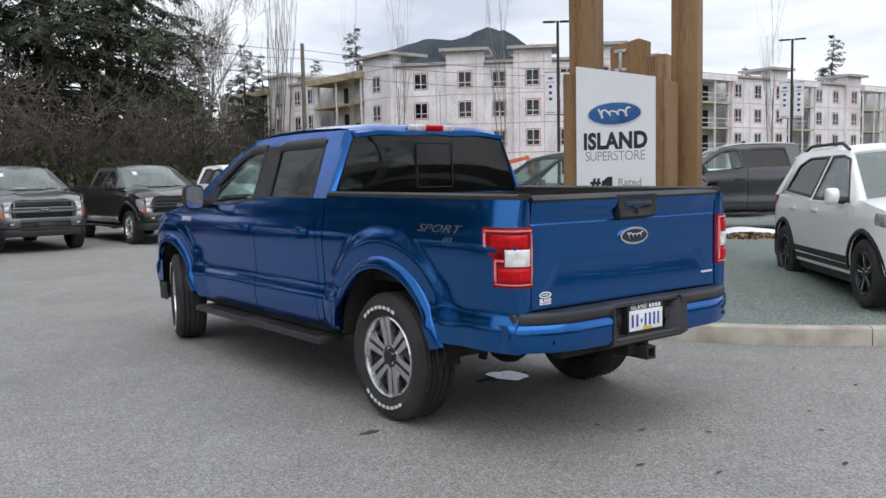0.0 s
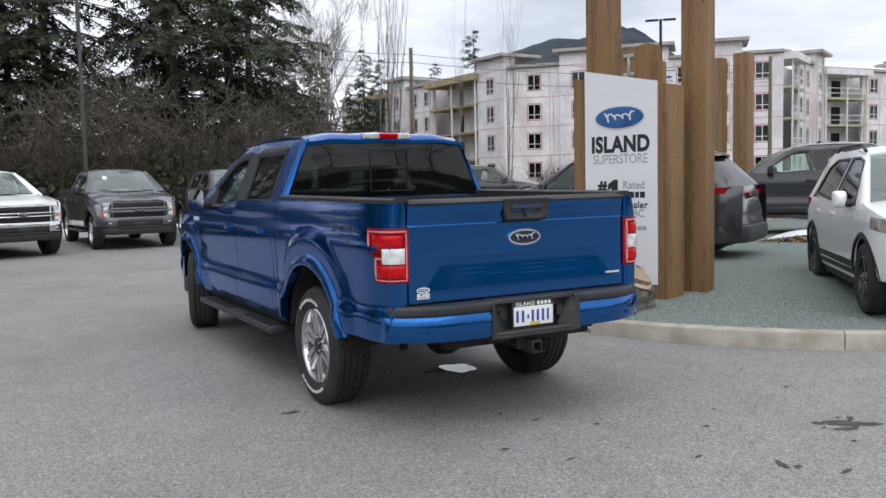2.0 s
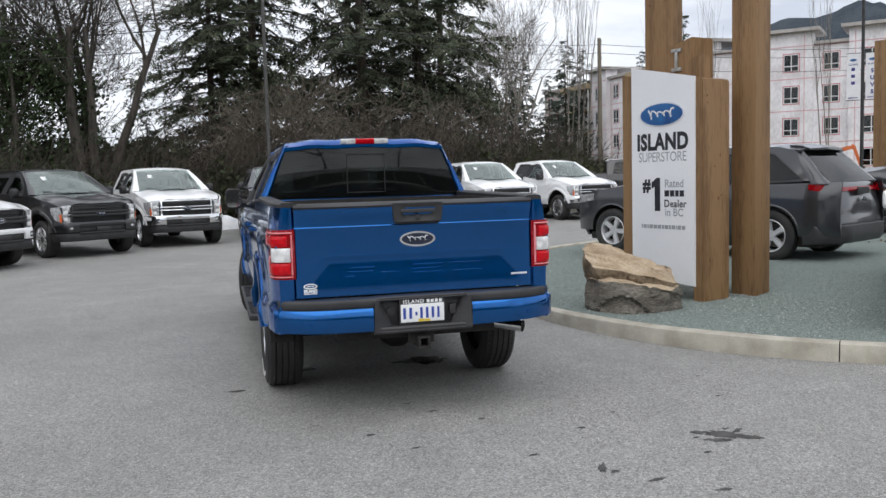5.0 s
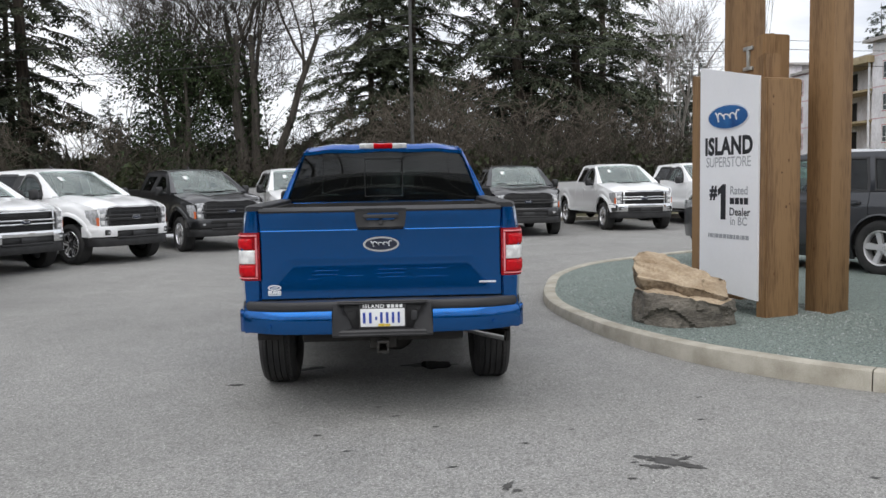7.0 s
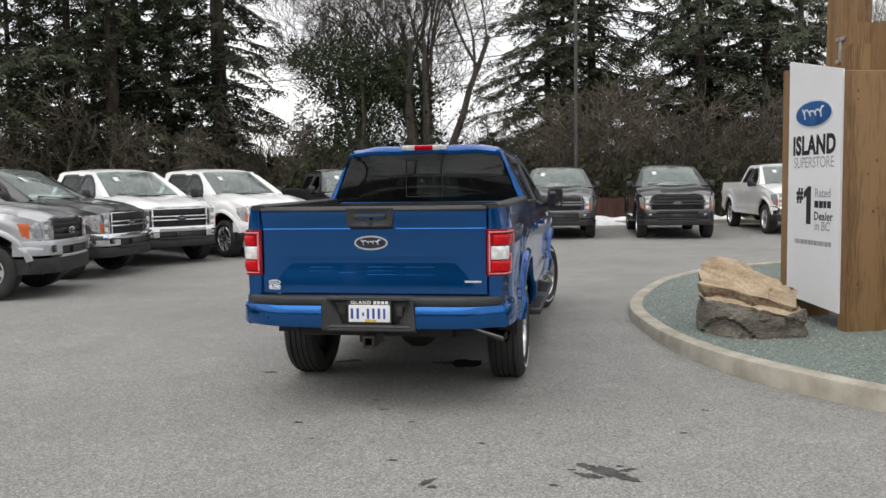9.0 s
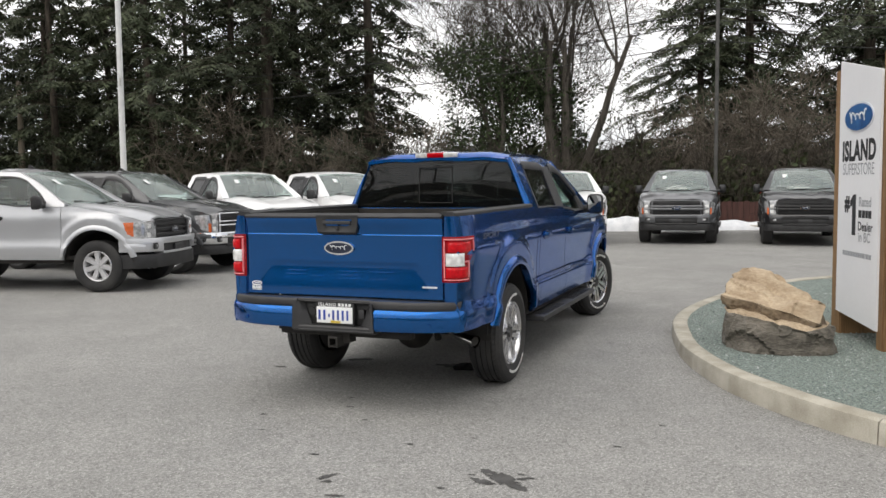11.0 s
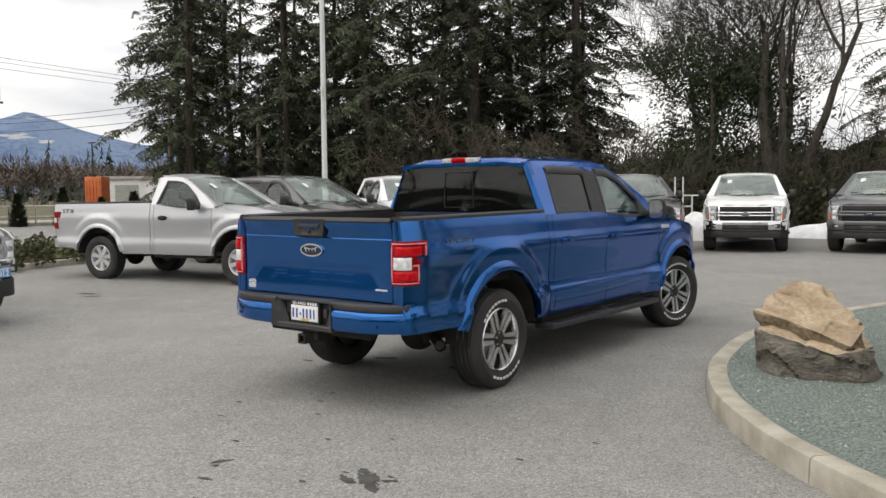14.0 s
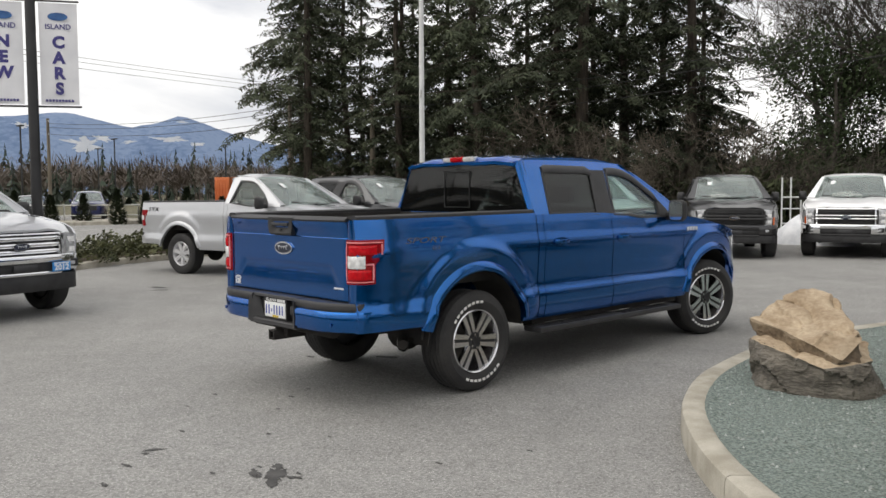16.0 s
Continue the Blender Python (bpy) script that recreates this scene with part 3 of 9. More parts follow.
def build_sign():
    s = thing("pylon_sign", Matrix.Identity(4), "tall white pylon sign set between stained cedar timbers", "sign")
    bm = bmesh.new()
    slab(bm, -0.68, -0.44, -0.42, 0.02, 0.05, 2.74, 2.70)
    part("timber", bm, M["wood"], s)
    bm = bmesh.new()
    slab(bm, 0.44, 0.58, -0.42, 0.02, 0.05, 2.60, 2.57)
    part("timber", bm, M["wood"], s)
    bm = bmesh.new()
    slab(bm, -0.435, 0.435, -0.36, -0.01, 0.35, 2.66, 2.56)
    part("core", bm, M["wood"], s)
    bm = bmesh.new()
    prism(bm, [(-0.49, 0.34), (0.49, 0.28), (0.49, 2.605), (-0.49, 2.805)], lambda u, v, w: sgn(u, v, 0.024 + w), 0.02)
    part("panel", bm, M["panel"], s, "white painted sign panel")

    def face(u, v, w=0.0455):
        return basis(sgn(u, v, w), SIGN_U, (0, 0, 1), SIGN_N)

    bm = bmesh.new()
    ellipse(bm, 0.345, 0.14, lambda u, v, w: sgn(0.0 + u, 2.225 + v, 0.0445 + w), 0.006, 56)
    part("oval_rim", bm, M["silver_ink"], s)
    bm = bmesh.new()
    ellipse(bm, 0.325, 0.123, lambda u, v, w: sgn(0.0 + u, 2.225 + v, 0.051 + w), 0.005, 56)
    part("oval", bm, M["ink_blue"], s, "blue oval emblem")
    bm = bmesh.new()
    script_stroke(bm, 0.335, lambda u, v, w: sgn(u, 2.222 + v, 0.0565 + w), 0.002)
    part("oval_script", bm, M["paper"], s)
    letter_by_letter("ISLAND", 0.256, face(0, 1.905), M["ink"], s, bold=0.012, sx=0.88, space=1.06)
    letter_by_letter("SUPERSTORE", 0.158, face(0, 1.735), M["ink_grey"], s, sx=0.86, space=0.95)
    letter_by_letter("#", 0.2, face(-0.245, 1.41), M["ink"], s, bold=0.01)
    bm = bmesh.new()
    prism(bm, [(-0.115, 1.115), (-0.03, 1.115), (-0.03, 1.5), (-0.085, 1.5), (-0.165, 1.445), (-0.165, 1.375), (-0.115, 1.4)], lambda u, v, w: sgn(u, v, 0.0445 + w), 0.002)
    part("numeral", bm, M["ink"], s)
    letter_by_letter("Rated", 0.125, face(0.185, 1.43), M["ink_grey"], s, bold=0.002)
    letter_by_letter("Dealer", 0.118, face(0.2, 1.2), M["ink"], s, bold=0.0025, space=1.05)
    letter_by_letter("in BC", 0.125, face(0.185, 1.1), M["ink_grey"], s, bold=0.002)
    for u0, u1 in ((0.04, 0.11), (0.125, 0.19), (0.205, 0.255), (0.27, 0.335)):
        bm = bmesh.new()
        prism(bm, [(u0, 1.285), (u1, 1.285), (u1, 1.355), (u0, 1.355)], lambda u, v, w: sgn(u, v, 0.0445 + w), 0.002)
        part("word_bar", bm, M["ink"], s)
    u = -0.33
    for k, wd in enumerate((0.02, 0.05, 0.02, 0.055, 0.055, 0.055, 0.03, 0.055, 0.03, 0.055, 0.012, 0.05, 0.05)):
        bm = bmesh.new()
        prism(bm, [(u, 0.91), (u + wd, 0.91), (u + wd, 0.955), (u, 0.955)], lambda a, b, w: sgn(a, b, 0.0445 + w), 0.002)
        part("word_bar", bm, M["ink_grey"], s)
        u += wd + 0.012
    # knots in the timber
    rnd = random.Random(2)
    for k in range(7):
        z, w, r = rnd.uniform(0.4, 2.4), rnd.uniform(-0.36, -0.04), rnd.uniform(0.007, 0.013)
        bm = bmesh.new()
        ellipse(bm, r, r * 1.5, lambda a, b, c: sgn(0.581 + c, z + b, w + a), 0.002, 10)
        part("knot", bm, M["knot"], s)


def post(label, x, y, wide, deep, top, yaw, group):
    """A squared cedar post standing in the gravel."""
    t = thing("timber_post", pose(x, y, island_z(x, y) - 0.05, 0, 0, yaw), label, "post", group)
    bm = bmesh.new()
    box(bm, -wide / 2, wide / 2, -deep / 2, deep / 2, 0, top, 0.02)
    part("shaft", bm, M["wood"], t)
    rnd = random.Random(int(x * 10))
    for k in range(int(6 * top / 4)):
        z, u, r = rnd.uniform(0.3, top - 0.2), rnd.uniform(-wide * 0.4, wide * 0.4), rnd.uniform(0.007, 0.014)
        bm = bmesh.new()
        ellipse(bm, r, r * 1.6, (lambda a, b, c: Vector((u + a, -deep / 2 - c, z + b))) if k % 2 else (lambda a, b, c: Vector((-wide / 2 - c, u + a, z + b))), 0.002, 10)
        part("knot", bm, M["knot"], t)
    return t


build_sign()
SIGN_YAW = math.degrees(math.atan2(SIGN_U.y, SIGN_U.x))
post("tall squared cedar post behind the sign panel", 4.27, 4.30, 0.33, 0.33, 6.5, SIGN_YAW, "timber posts")
post("tall squared cedar post standing in the gravel", 4.69, 3.08, 0.31, 0.31, 6.5, SIGN_YAW + 8, "timber posts")


def build_bracket():
    """Short timber with a steel strap that joins the posts above the panel."""
    t = thing("timber_beam", Matrix.Identity(4), "short cedar cross timber with a galvanised steel strap", "beam")
    bm = bmesh.new()
    slab(bm, -0.2, 0.17, -0.62, -0.27, 2.5, 3.03, 3.1)
    part("beam", bm, M["wood"], t)
    bm = bmesh.new()
    box(bm, -0.02, 0.02, -0.012, 0.012, -0.13, 0.13, 0.004)
    box(bm, -0.075, 0.075, -0.012, 0.012, 0.09, 0.13, 0.004)
    box(bm, -0.075, 0.075, -0.012, 0.012, -0.13, -0.09, 0.004)
    bmesh.ops.transform(bm, matrix=basis(sgn(-0.06, 2.86, -0.258), SIGN_U, SIGN_N, (0, 0, 1)), verts=bm.verts)
    part("strap", bm, M["steel"], t)
    bm = bmesh.new()
    slab(bm, 0.27, 0.44, -0.27, -0.06, 2.3, 2.8, 2.85)
    part("beam", bm, M["wood"], t)


build_bracket()


# ---- boulder ----
def build_boulder():
    """A wedge of layered stone: a tan-topped slab over a dark block, with a ledge between them."""
    def block(pts, seed, step, cap):
        bm = bmesh.new()
        for c in pts:
            bm.verts.new(c)
        bmesh.ops.convex_hull(bm, input=bm.verts)
        bmesh.ops.triangulate(bm, faces=bm.faces)
        for _ in range(6):
            long = [e for e in bm.edges if e.calc_length() > 0.036]
            if not long:
                break
            bmesh.ops.subdivide_edges(bm, edges=long, cuts=1, use_grid_fill=True)
            bmesh.ops.triangulate(bm, faces=bm.faces)
        bm.normal_update()
        # stone by face direction: tan where it turns upwards, darker on the sides
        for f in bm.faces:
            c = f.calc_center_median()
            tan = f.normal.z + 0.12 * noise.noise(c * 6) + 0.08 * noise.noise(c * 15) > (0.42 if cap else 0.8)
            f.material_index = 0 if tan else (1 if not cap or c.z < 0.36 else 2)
        shift = []
        for v in bm.verts:
            p, n = v.co, v.normal
            q = p * 3.2 + Vector((seed, 0, 0))
            d = 0.022 * noise.noise(q) + 0.014 * noise.noise(q * 2.6) + 0.008 * noise.noise(q * 7)
            if n.z < 0.4:
                # bedding layers stand in and out, and flakes have broken away
                lay = p.z * 3.4 + p.x * 0.9 + 0.9 * noise.noise(q * 0.5)
                d += step * (0.5 - lay % 1.0) - 0.05 * max(0.0, noise.noise(q * 1.1 + Vector((0, 0, 5))))
                d += 0.018 * (1 if noise.noise(Vector((q.x * 2.2, q.y * 2.2, q.z * 0.7))) > 0.12 else 0)
            else:
                crack = abs(noise.noise(Vector((q.x * 0.6 + q.y * 0.5, q.z * 2.2, 1.0))))
                d -= 0.03 * max(0.0, 1 - crack * 8)
                d += 0.016 * (1 if noise.noise(q * 0.75 + Vector((3, 1, 0))) > 0.05 else 0)
            shift.append((v, n * d))
        for v, d in shift:
            v.co += d
        return bm
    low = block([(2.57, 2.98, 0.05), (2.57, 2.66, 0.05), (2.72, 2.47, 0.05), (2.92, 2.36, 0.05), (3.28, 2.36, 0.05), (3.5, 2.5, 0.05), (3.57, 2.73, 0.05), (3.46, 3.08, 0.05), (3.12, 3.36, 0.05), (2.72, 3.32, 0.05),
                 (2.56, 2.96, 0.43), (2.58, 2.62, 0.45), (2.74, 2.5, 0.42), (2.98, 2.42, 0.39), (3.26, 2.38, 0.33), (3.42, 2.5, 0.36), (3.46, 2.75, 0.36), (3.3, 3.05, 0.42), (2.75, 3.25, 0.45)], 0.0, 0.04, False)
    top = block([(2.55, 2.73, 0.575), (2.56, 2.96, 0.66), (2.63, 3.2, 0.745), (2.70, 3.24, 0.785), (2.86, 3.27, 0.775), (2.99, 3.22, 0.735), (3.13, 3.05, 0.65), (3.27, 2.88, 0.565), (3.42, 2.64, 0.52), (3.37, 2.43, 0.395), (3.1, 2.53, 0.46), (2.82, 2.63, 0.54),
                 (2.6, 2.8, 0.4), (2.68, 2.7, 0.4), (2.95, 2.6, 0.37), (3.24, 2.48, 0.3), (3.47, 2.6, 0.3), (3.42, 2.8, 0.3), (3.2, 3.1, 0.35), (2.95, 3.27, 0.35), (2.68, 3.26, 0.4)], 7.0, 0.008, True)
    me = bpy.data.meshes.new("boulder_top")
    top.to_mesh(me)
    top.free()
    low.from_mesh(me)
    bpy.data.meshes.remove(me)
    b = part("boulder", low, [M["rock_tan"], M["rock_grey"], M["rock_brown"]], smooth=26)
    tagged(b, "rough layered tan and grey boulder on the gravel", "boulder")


build_boulder()


# ---- stains on the asphalt ----
def build_stains():
    rnd = random.Random(11)
    spots = [(1.61, -1.13, 0.15, 0.05, -37), (1.49, -1.04, 0.06, 0.03, -20), (1.73, -1.23, 0.06, 0.03, -30), (1.56, -1.22, 0.03, 0.02, 0), (1.68, -1.02, 0.025, 0.012, 0), (1.42, -1.12, 0.02, 0.01, 0), (1.5, -1.2, 0.07, 0.03, -20), (1.72, -1.08, 0.05, 0.02, 40), (0.66, -1.43, 0.07, 0.022, 65), (0.7, -1.5, 0.03, 0.016, 20), (0.85, -1.68, 0.05, 0.016, 10), (1.09, -1.91, 0.04, 0.016, 0), (1.33, -1.38, 0.025, 0.012, 0), (0.39, -1.1, 0.028, 0.013, 10), (-0.43, -0.41, 0.03, 0.013, 0), (0.86, -0.71, 0.028, 0.012, 0), (0.07, -0.01, 0.035, 0.014, 0), (-0.05, 0.24, 0.03, 0.012, 0), (0.33, -0.3, 0.024, 0.012, 0), (-0.22, -0.75, 0.028, 0.012, 15), (1.2, -0.45, 0.02, 0.01, 0), (0.34, 1.6, 0.2, 0.07, 0), (-0.66, 1.58, 0.12, 0.05, 30), (2.1, -0.3, 0.025, 0.012, 0), (-1.2, 1.05, 0.07, 0.03, 0), (-8.1, 2.69, 0.22, 0.06, 20), (-7.7, 2.57, 0.15, 0.05, 50), (2.6, -1.5, 0.03, 0.012, 0), (-2.4, -1.6, 0.02, 0.01, 0), (-1.4, -2.2, 0.02, 0.012, 0), (2.3, 0.3, 0.03, 0.012, 0)]
    st = thing("stains", Matrix.Identity(4), "dark oil drips and damp spots on the asphalt", "stain", kind="stuff")
    bm = bmesh.new()
    for x, y, a, b, yaw in spots:
        n = 30
        c, s = math.cos(radians(yaw)), math.sin(radians(yaw))
        ring = []
        k0 = rnd.uniform(0, 50)
        for k in range(n):
            an = k * math.tau / n
            r = 1 + 0.7 * noise.noise(Vector((math.cos(an) * 2.6 + k0, math.sin(an) * 2.6, 0))) + 0.5 * noise.noise(Vector((math.cos(an) * 6 + k0, math.sin(an) * 6, 3)))
            u, v = a * r * math.cos(an), b * r * math.sin(an)
            X, Y = x + u * c - v * s, y + u * s + v * c
            ring.append(bm.verts.new((X, Y, gz(X, Y) + 0.0035)))
        bm.faces.new(ring)
    part("stain", bm, M["stain"], st, smooth=0)
    bm = bmesh.new()
    ring = []
    for k in range(36):
        an = k * math.tau / 36
        r = 1 + 0.45 * noise.noise(Vector((math.cos(an) * 1.7, math.sin(an) * 1.7, 8)))
        x, y = 0.42 + 0.15 * r * math.cos(an), 1.58 + 0.15 * r * math.sin(an)
        ring.append(bm.verts.new((x, y, gz(x, y) + 0.006)))
    bm.faces.new(ring)
    tagged(part("puddle", bm, M["puddle"], smooth=0), "small puddle on the asphalt below the blue truck", "puddle")


build_stains()


# ---- vehicles: shared pieces ----
MESH_CACHE = {}


def shared(key, name, parent, m, build, label=""):
    """A part whose mesh is built once and shared."""
    if key not in MESH_CACHE:
        ob = build(name, parent)
        MESH_CACHE[key] = ob.data
    else:
        ob = new(name, MESH_CACHE[key])
        ob.parent = parent
    ob.matrix_basis = m
    if label:
        ob["label"] = label
    return ob


TREADS = {}


def build_tyre(R, rim, wid, tread=True, n=60):
    def make(name, parent):
        bm = bmesh.new()
        h = wid / 2
        prof = [(rim - 0.01, -h * 0.72), (rim + 0.012, -h * 0.86), (rim + (R - rim) * 0.45, -h * 1.0), (R - 0.045, -h * 0.95), (R - 0.02, -h * 0.86), (R - 0.004, -h * 0.74)]
        if tread:
            for a, b in ((-0.5, -0.44), (-0.19, -0.13), (0.13, 0.19), (0.44, 0.5)):
                prof += [(R, h * a - 0.001), (R - 0.011, h * a + 0.002), (R - 0.011, h * b - 0.002), (R, h * b + 0.001)]
        prof += [(R - 0.004, h * 0.74), (R - 0.02, h * 0.86), (R - 0.045, h * 0.95), (rim + (R - rim) * 0.45, h * 1.0), (rim + 0.012, h * 0.86), (rim - 0.01, h * 0.72)]
        lathe(bm, prof, n)
        tyre = part(name, bm, M["rubber"], parent, smooth=30)
        if tread:
            bm = bmesh.new()
            # shoulder lugs
            for k in range(n):
                for s in (-1, 1):
                    a = (k + 0.25 * s) * math.tau / n
                    vs = []
                    for x, r in ((h * 0.9 * s, R - 0.03), (h * 0.56 * s, R + 0.001)):
                        for da in (-0.3, 0.3):
                            for dr in (0, 0.006):
                                an = a + da * math.tau / n
                                vs.append(bm.verts.new((x, (r + dr) * math.cos(an), (r + dr) * math.sin(an))))
                    for f in ((0, 1, 3, 2), (4, 6, 7, 5), (0, 4, 5, 1), (2, 3, 7, 6), (1, 5, 7, 3)):
                        bm.faces.new([vs[i] for i in f])
            TREADS[(R, rim, wid)] = bm
        return tyre
    return make


def build_rim(rim, wid, spokes=6, style="split", dish=0.0):
    """Alloy wheel facing +x."""
    def make(name, parent):
        bm = bmesh.new()
        f = wid * 0.36
        # lip and barrel
        lathe(bm, [(rim + 0.004, f + 0.014), (rim - 0.004, f + 0.022), (rim - 0.014, f + 0.014), (rim - 0.026, f - 0.02), (rim - 0.032, -f)], 48, mi=1 if style == "dark" else 0)
        # spokes
        for k in range(spokes):
            a = k * math.tau / spokes + math.pi / 2
            ca, sa = math.cos(a), math.sin(a)
            t = Vector((0, -sa, ca))
            r = Vector((0, ca, sa))

            def quad_spoke(o0, o1, w0, w1, x0, x1, mi, r0=0.05, r1=rim - 0.016):
                v = []
                for rr, o, w, x in ((r0, o0, w0, x0), (r1, o1, w1, x1)):
                    for s in (-1, 1):
                        for d, k2 in ((0, 0.75), (-0.035, 1.0)):
                            v.append(bm.verts.new(r * rr + t * (o + s * w * k2) + Vector((x + d, 0, 0))))
                for q in ((0, 2, 6, 4), (1, 0, 4, 5), (2, 3, 7, 6), (3, 1, 5, 7), (4, 6, 7, 5), (0, 1, 3, 2)):
                    bm.faces.new([v[i] for i in q]).material_index = mi
            if style == "split":
                quad_spoke(-0.024, -0.036, 0.019, 0.03, f - 0.006 - dish, f + 0.004, 0)
                quad_spoke(0.024, 0.036, 0.019, 0.03, f - 0.006 - dish, f + 0.004, 0)
                quad_spoke(0.0, 0.0, 0.012, 0.014, f - 0.02 - dish, f - 0.012, 1)
            elif style == "dark":
                quad_spoke(-0.012, -0.03, 0.012, 0.014, f - 0.006 - dish, f + 0.004, 1)
                quad_spoke(0.012, 0.03, 0.012, 0.014, f - 0.006 - dish, f + 0.004, 0)
            else:
                quad_spoke(0, 0, 0.038, 0.052, f - 0.01 - dish, f, 0)
        # hub, lug pocket, cap
        lathe(bm, [(0.0005, f + 0.006 - dish), (0.034, f + 0.006 - dish), (0.038, f - 0.002 - dish), (0.072, f - 0.004 - dish), (0.08, f - 0.03 - dish)], 24, mi=0 if style == "plain" else 1)
        for k in range(6):
            a = k * math.tau / 6 + 0.3
            lathe_at = Vector((f - 0.003 - dish, 0.056 * math.cos(a), 0.056 * math.sin(a)))
            tube(bm, [lathe_at, lathe_at + Vector((0.012, 0, 0))], 0.009, 6, mi=0)
        # disc brake behind
        lathe(bm, [(0.0005, -0.03), (0.17, -0.03), (0.172, -0.05)], 32, mi=2)
        lathe(bm, [(0.0005, -0.055), (rim - 0.02, -0.055)], 32, mi=1)
        return part(name, bm, [M["rim_bright"] if style == "plain" else M["rim_grey"], M["rim_dark"], M["disc"]], parent, smooth=30)
    return make


def sidewall_bars(R, rim, wid, white):
    """Raised writing on the sidewall, as plain bars in two arcs."""
    def make(name, parent):
        bm = bmesh.new()
        x = wid / 2 * 1.0
        for a0, count, step in ((60, 8, 8.6), (222, 9, 8.6)):
            for k in range(count):
                a = radians(a0 + k * step)
                r0, r1 = rim + 0.05, rim + 0.07
                w = radians(step * 0.33)
                loop = []
                for rr, aa in ((r0, a - w), (r1, a - w), (r1, a + w), (r0, a + w)):
                    loop.append((rr * math.cos(aa), rr * math.sin(aa)))
                prism(bm, loop, lambda u, v, w_: Vector((x - 0.001 + w_, u, v)), 0.004)
        return part(name, bm, white, parent, smooth=0)
    return make


def add_wheel(car, x, y, R, rim, wid, style="split", steer=0.0, spokes=6, writing=False, spin=0.0, tread=True):
    side = 1 if x > 0 else -1
    m = pose(x - side * wid / 2, y, R, spin, 0, (0 if side > 0 else 180) + steer)
    w = new("wheel")
    w.parent = car
    w.matrix_basis = m
    I = Matrix.Identity(4)
    shared(("tyre", R, rim, wid, tread), "tyre", w, I, build_tyre(R, rim, wid, tread))
    if tread:
        tagged(shared(("tread", R, rim, wid), "tread", w, I, lambda nm, par: part(nm, TREADS.pop((R, rim, wid)), M["rubber"], par, smooth=30)), kind="stuff")
    shared(("rim", rim, wid, style, spokes), "rim", w, I, build_rim(rim, wid, spokes, style), {"split": "machined alloy rim", "dark": "black alloy rim with machined edges"}.get(style, "bright alloy rim"))
    if writing:
        tagged(shared(("bars", R, rim, wid), "raised_writing", w, I, sidewall_bars(R, rim, wid, M["tyre_white"]), "raised white tyre writing as bars"), "raised white tyre writing as bars", kind="stuff")
    return w


def side_grid(ys, zlo, zhi, xf, nz, sd):
    rows = []
    for y in ys:
        a, b = zlo(y), zhi(y)
        rows.append([(sd * xf(y, a + (b - a) * k / nz), y, a + (b - a) * k / nz) for k in range(nz + 1)])
    return rows


def arch_ys(y0, y1, n, arches):
    ys = {round(y0 + (y1 - y0) * i / n, 4) for i in range(n + 1)}
    for ya, r in arches:
        m = 24 if n >= 16 else 12
        for k in range(m + 1):
            y = ya + r * math.cos(math.pi * k / m)
            for d in (0, 0.002):
                if y0 < y + d < y1:
                    ys.add(round(y + d, 4))
    return sorted(ys)


def flare_strip(car, ya, za, r, sd, xf, material, a0=8, a1=172, wide=0.085, proud=0.035, name="wheel_arch_flare"):
    """A rounded lip round a wheel arch."""
    prof = [(-0.012, -0.05), (-0.014, 0.6), (0.0, 0.95), (0.25, 1.0), (0.7, 0.75), (1.0, 0.1), (1.02, -0.3)]
    rows = []
    for k in range(41):
        a = radians(a0 + (a1 - a0) * k / 40)
        row = []
        for u, h in prof:
            rr = r + u * wide
            y, z = ya + rr * math.cos(a), za + rr * math.sin(a)
            row.append((sd * (xf(ya + (r + wide) * math.cos(a), za + (r + wide) * math.sin(a)) + h * proud), y, z))
        rows.append(row)
    bm = bmesh.new()
    vs = grid(bm, rows)
    bm.faces.new(vs[0])
    bm.faces.new(vs[-1])
    return part(name, bm, material, car, smooth=50)


def wheel_well(car, ya, za, r, x0, x1, sd):
    bm = bmesh.new()
    rows = [[(sd * x, ya + (r + 0.015) * math.cos(radians(a)), za + (r + 0.015) * math.sin(radians(a))) for a in range(5, 176, 10)] for x in (x0, x1)]
    shell(bm, rows, lambda p: (Vector((0, p.y - ya, p.z - za))).normalized() * 0.02)
    return part("wheel_liner", bm, M["under"], car)


def pane(name, car, pts, material, thick=0.005, out=(0, 0, 0), label=""):
    """A flat or bowed pane through 4 corners, bowed outwards by out."""
    a, b, c, d = [Vector(p) for p in pts]
    o = Vector(out)
    n = 8
    rows = []
    for i in range(n + 1):
        v = i / n
        rows.append([a.lerp(b, j / n).lerp(d.lerp(c, j / n), v) + o * (1 - (2 * j / n - 1) ** 2) * (1 - 0.5 * (2 * v - 1) ** 2) for j in range(n + 1)])
    bm = bmesh.new()
    nrm = (b - a).cross(d - a).normalized()
    shell(bm, rows, nrm * -thick)
    ob = part(name, bm, material, car, label)
    ob.visible_shadow = False
    return ob


def poly_pane(name, car, loop, put, material, label=""):
    bm = bmesh.new()
    prism(bm, loop, put, -0.006)
    ob = part(name, bm, material, car, label, smooth=0)
    ob.visible_shadow = False
    return ob


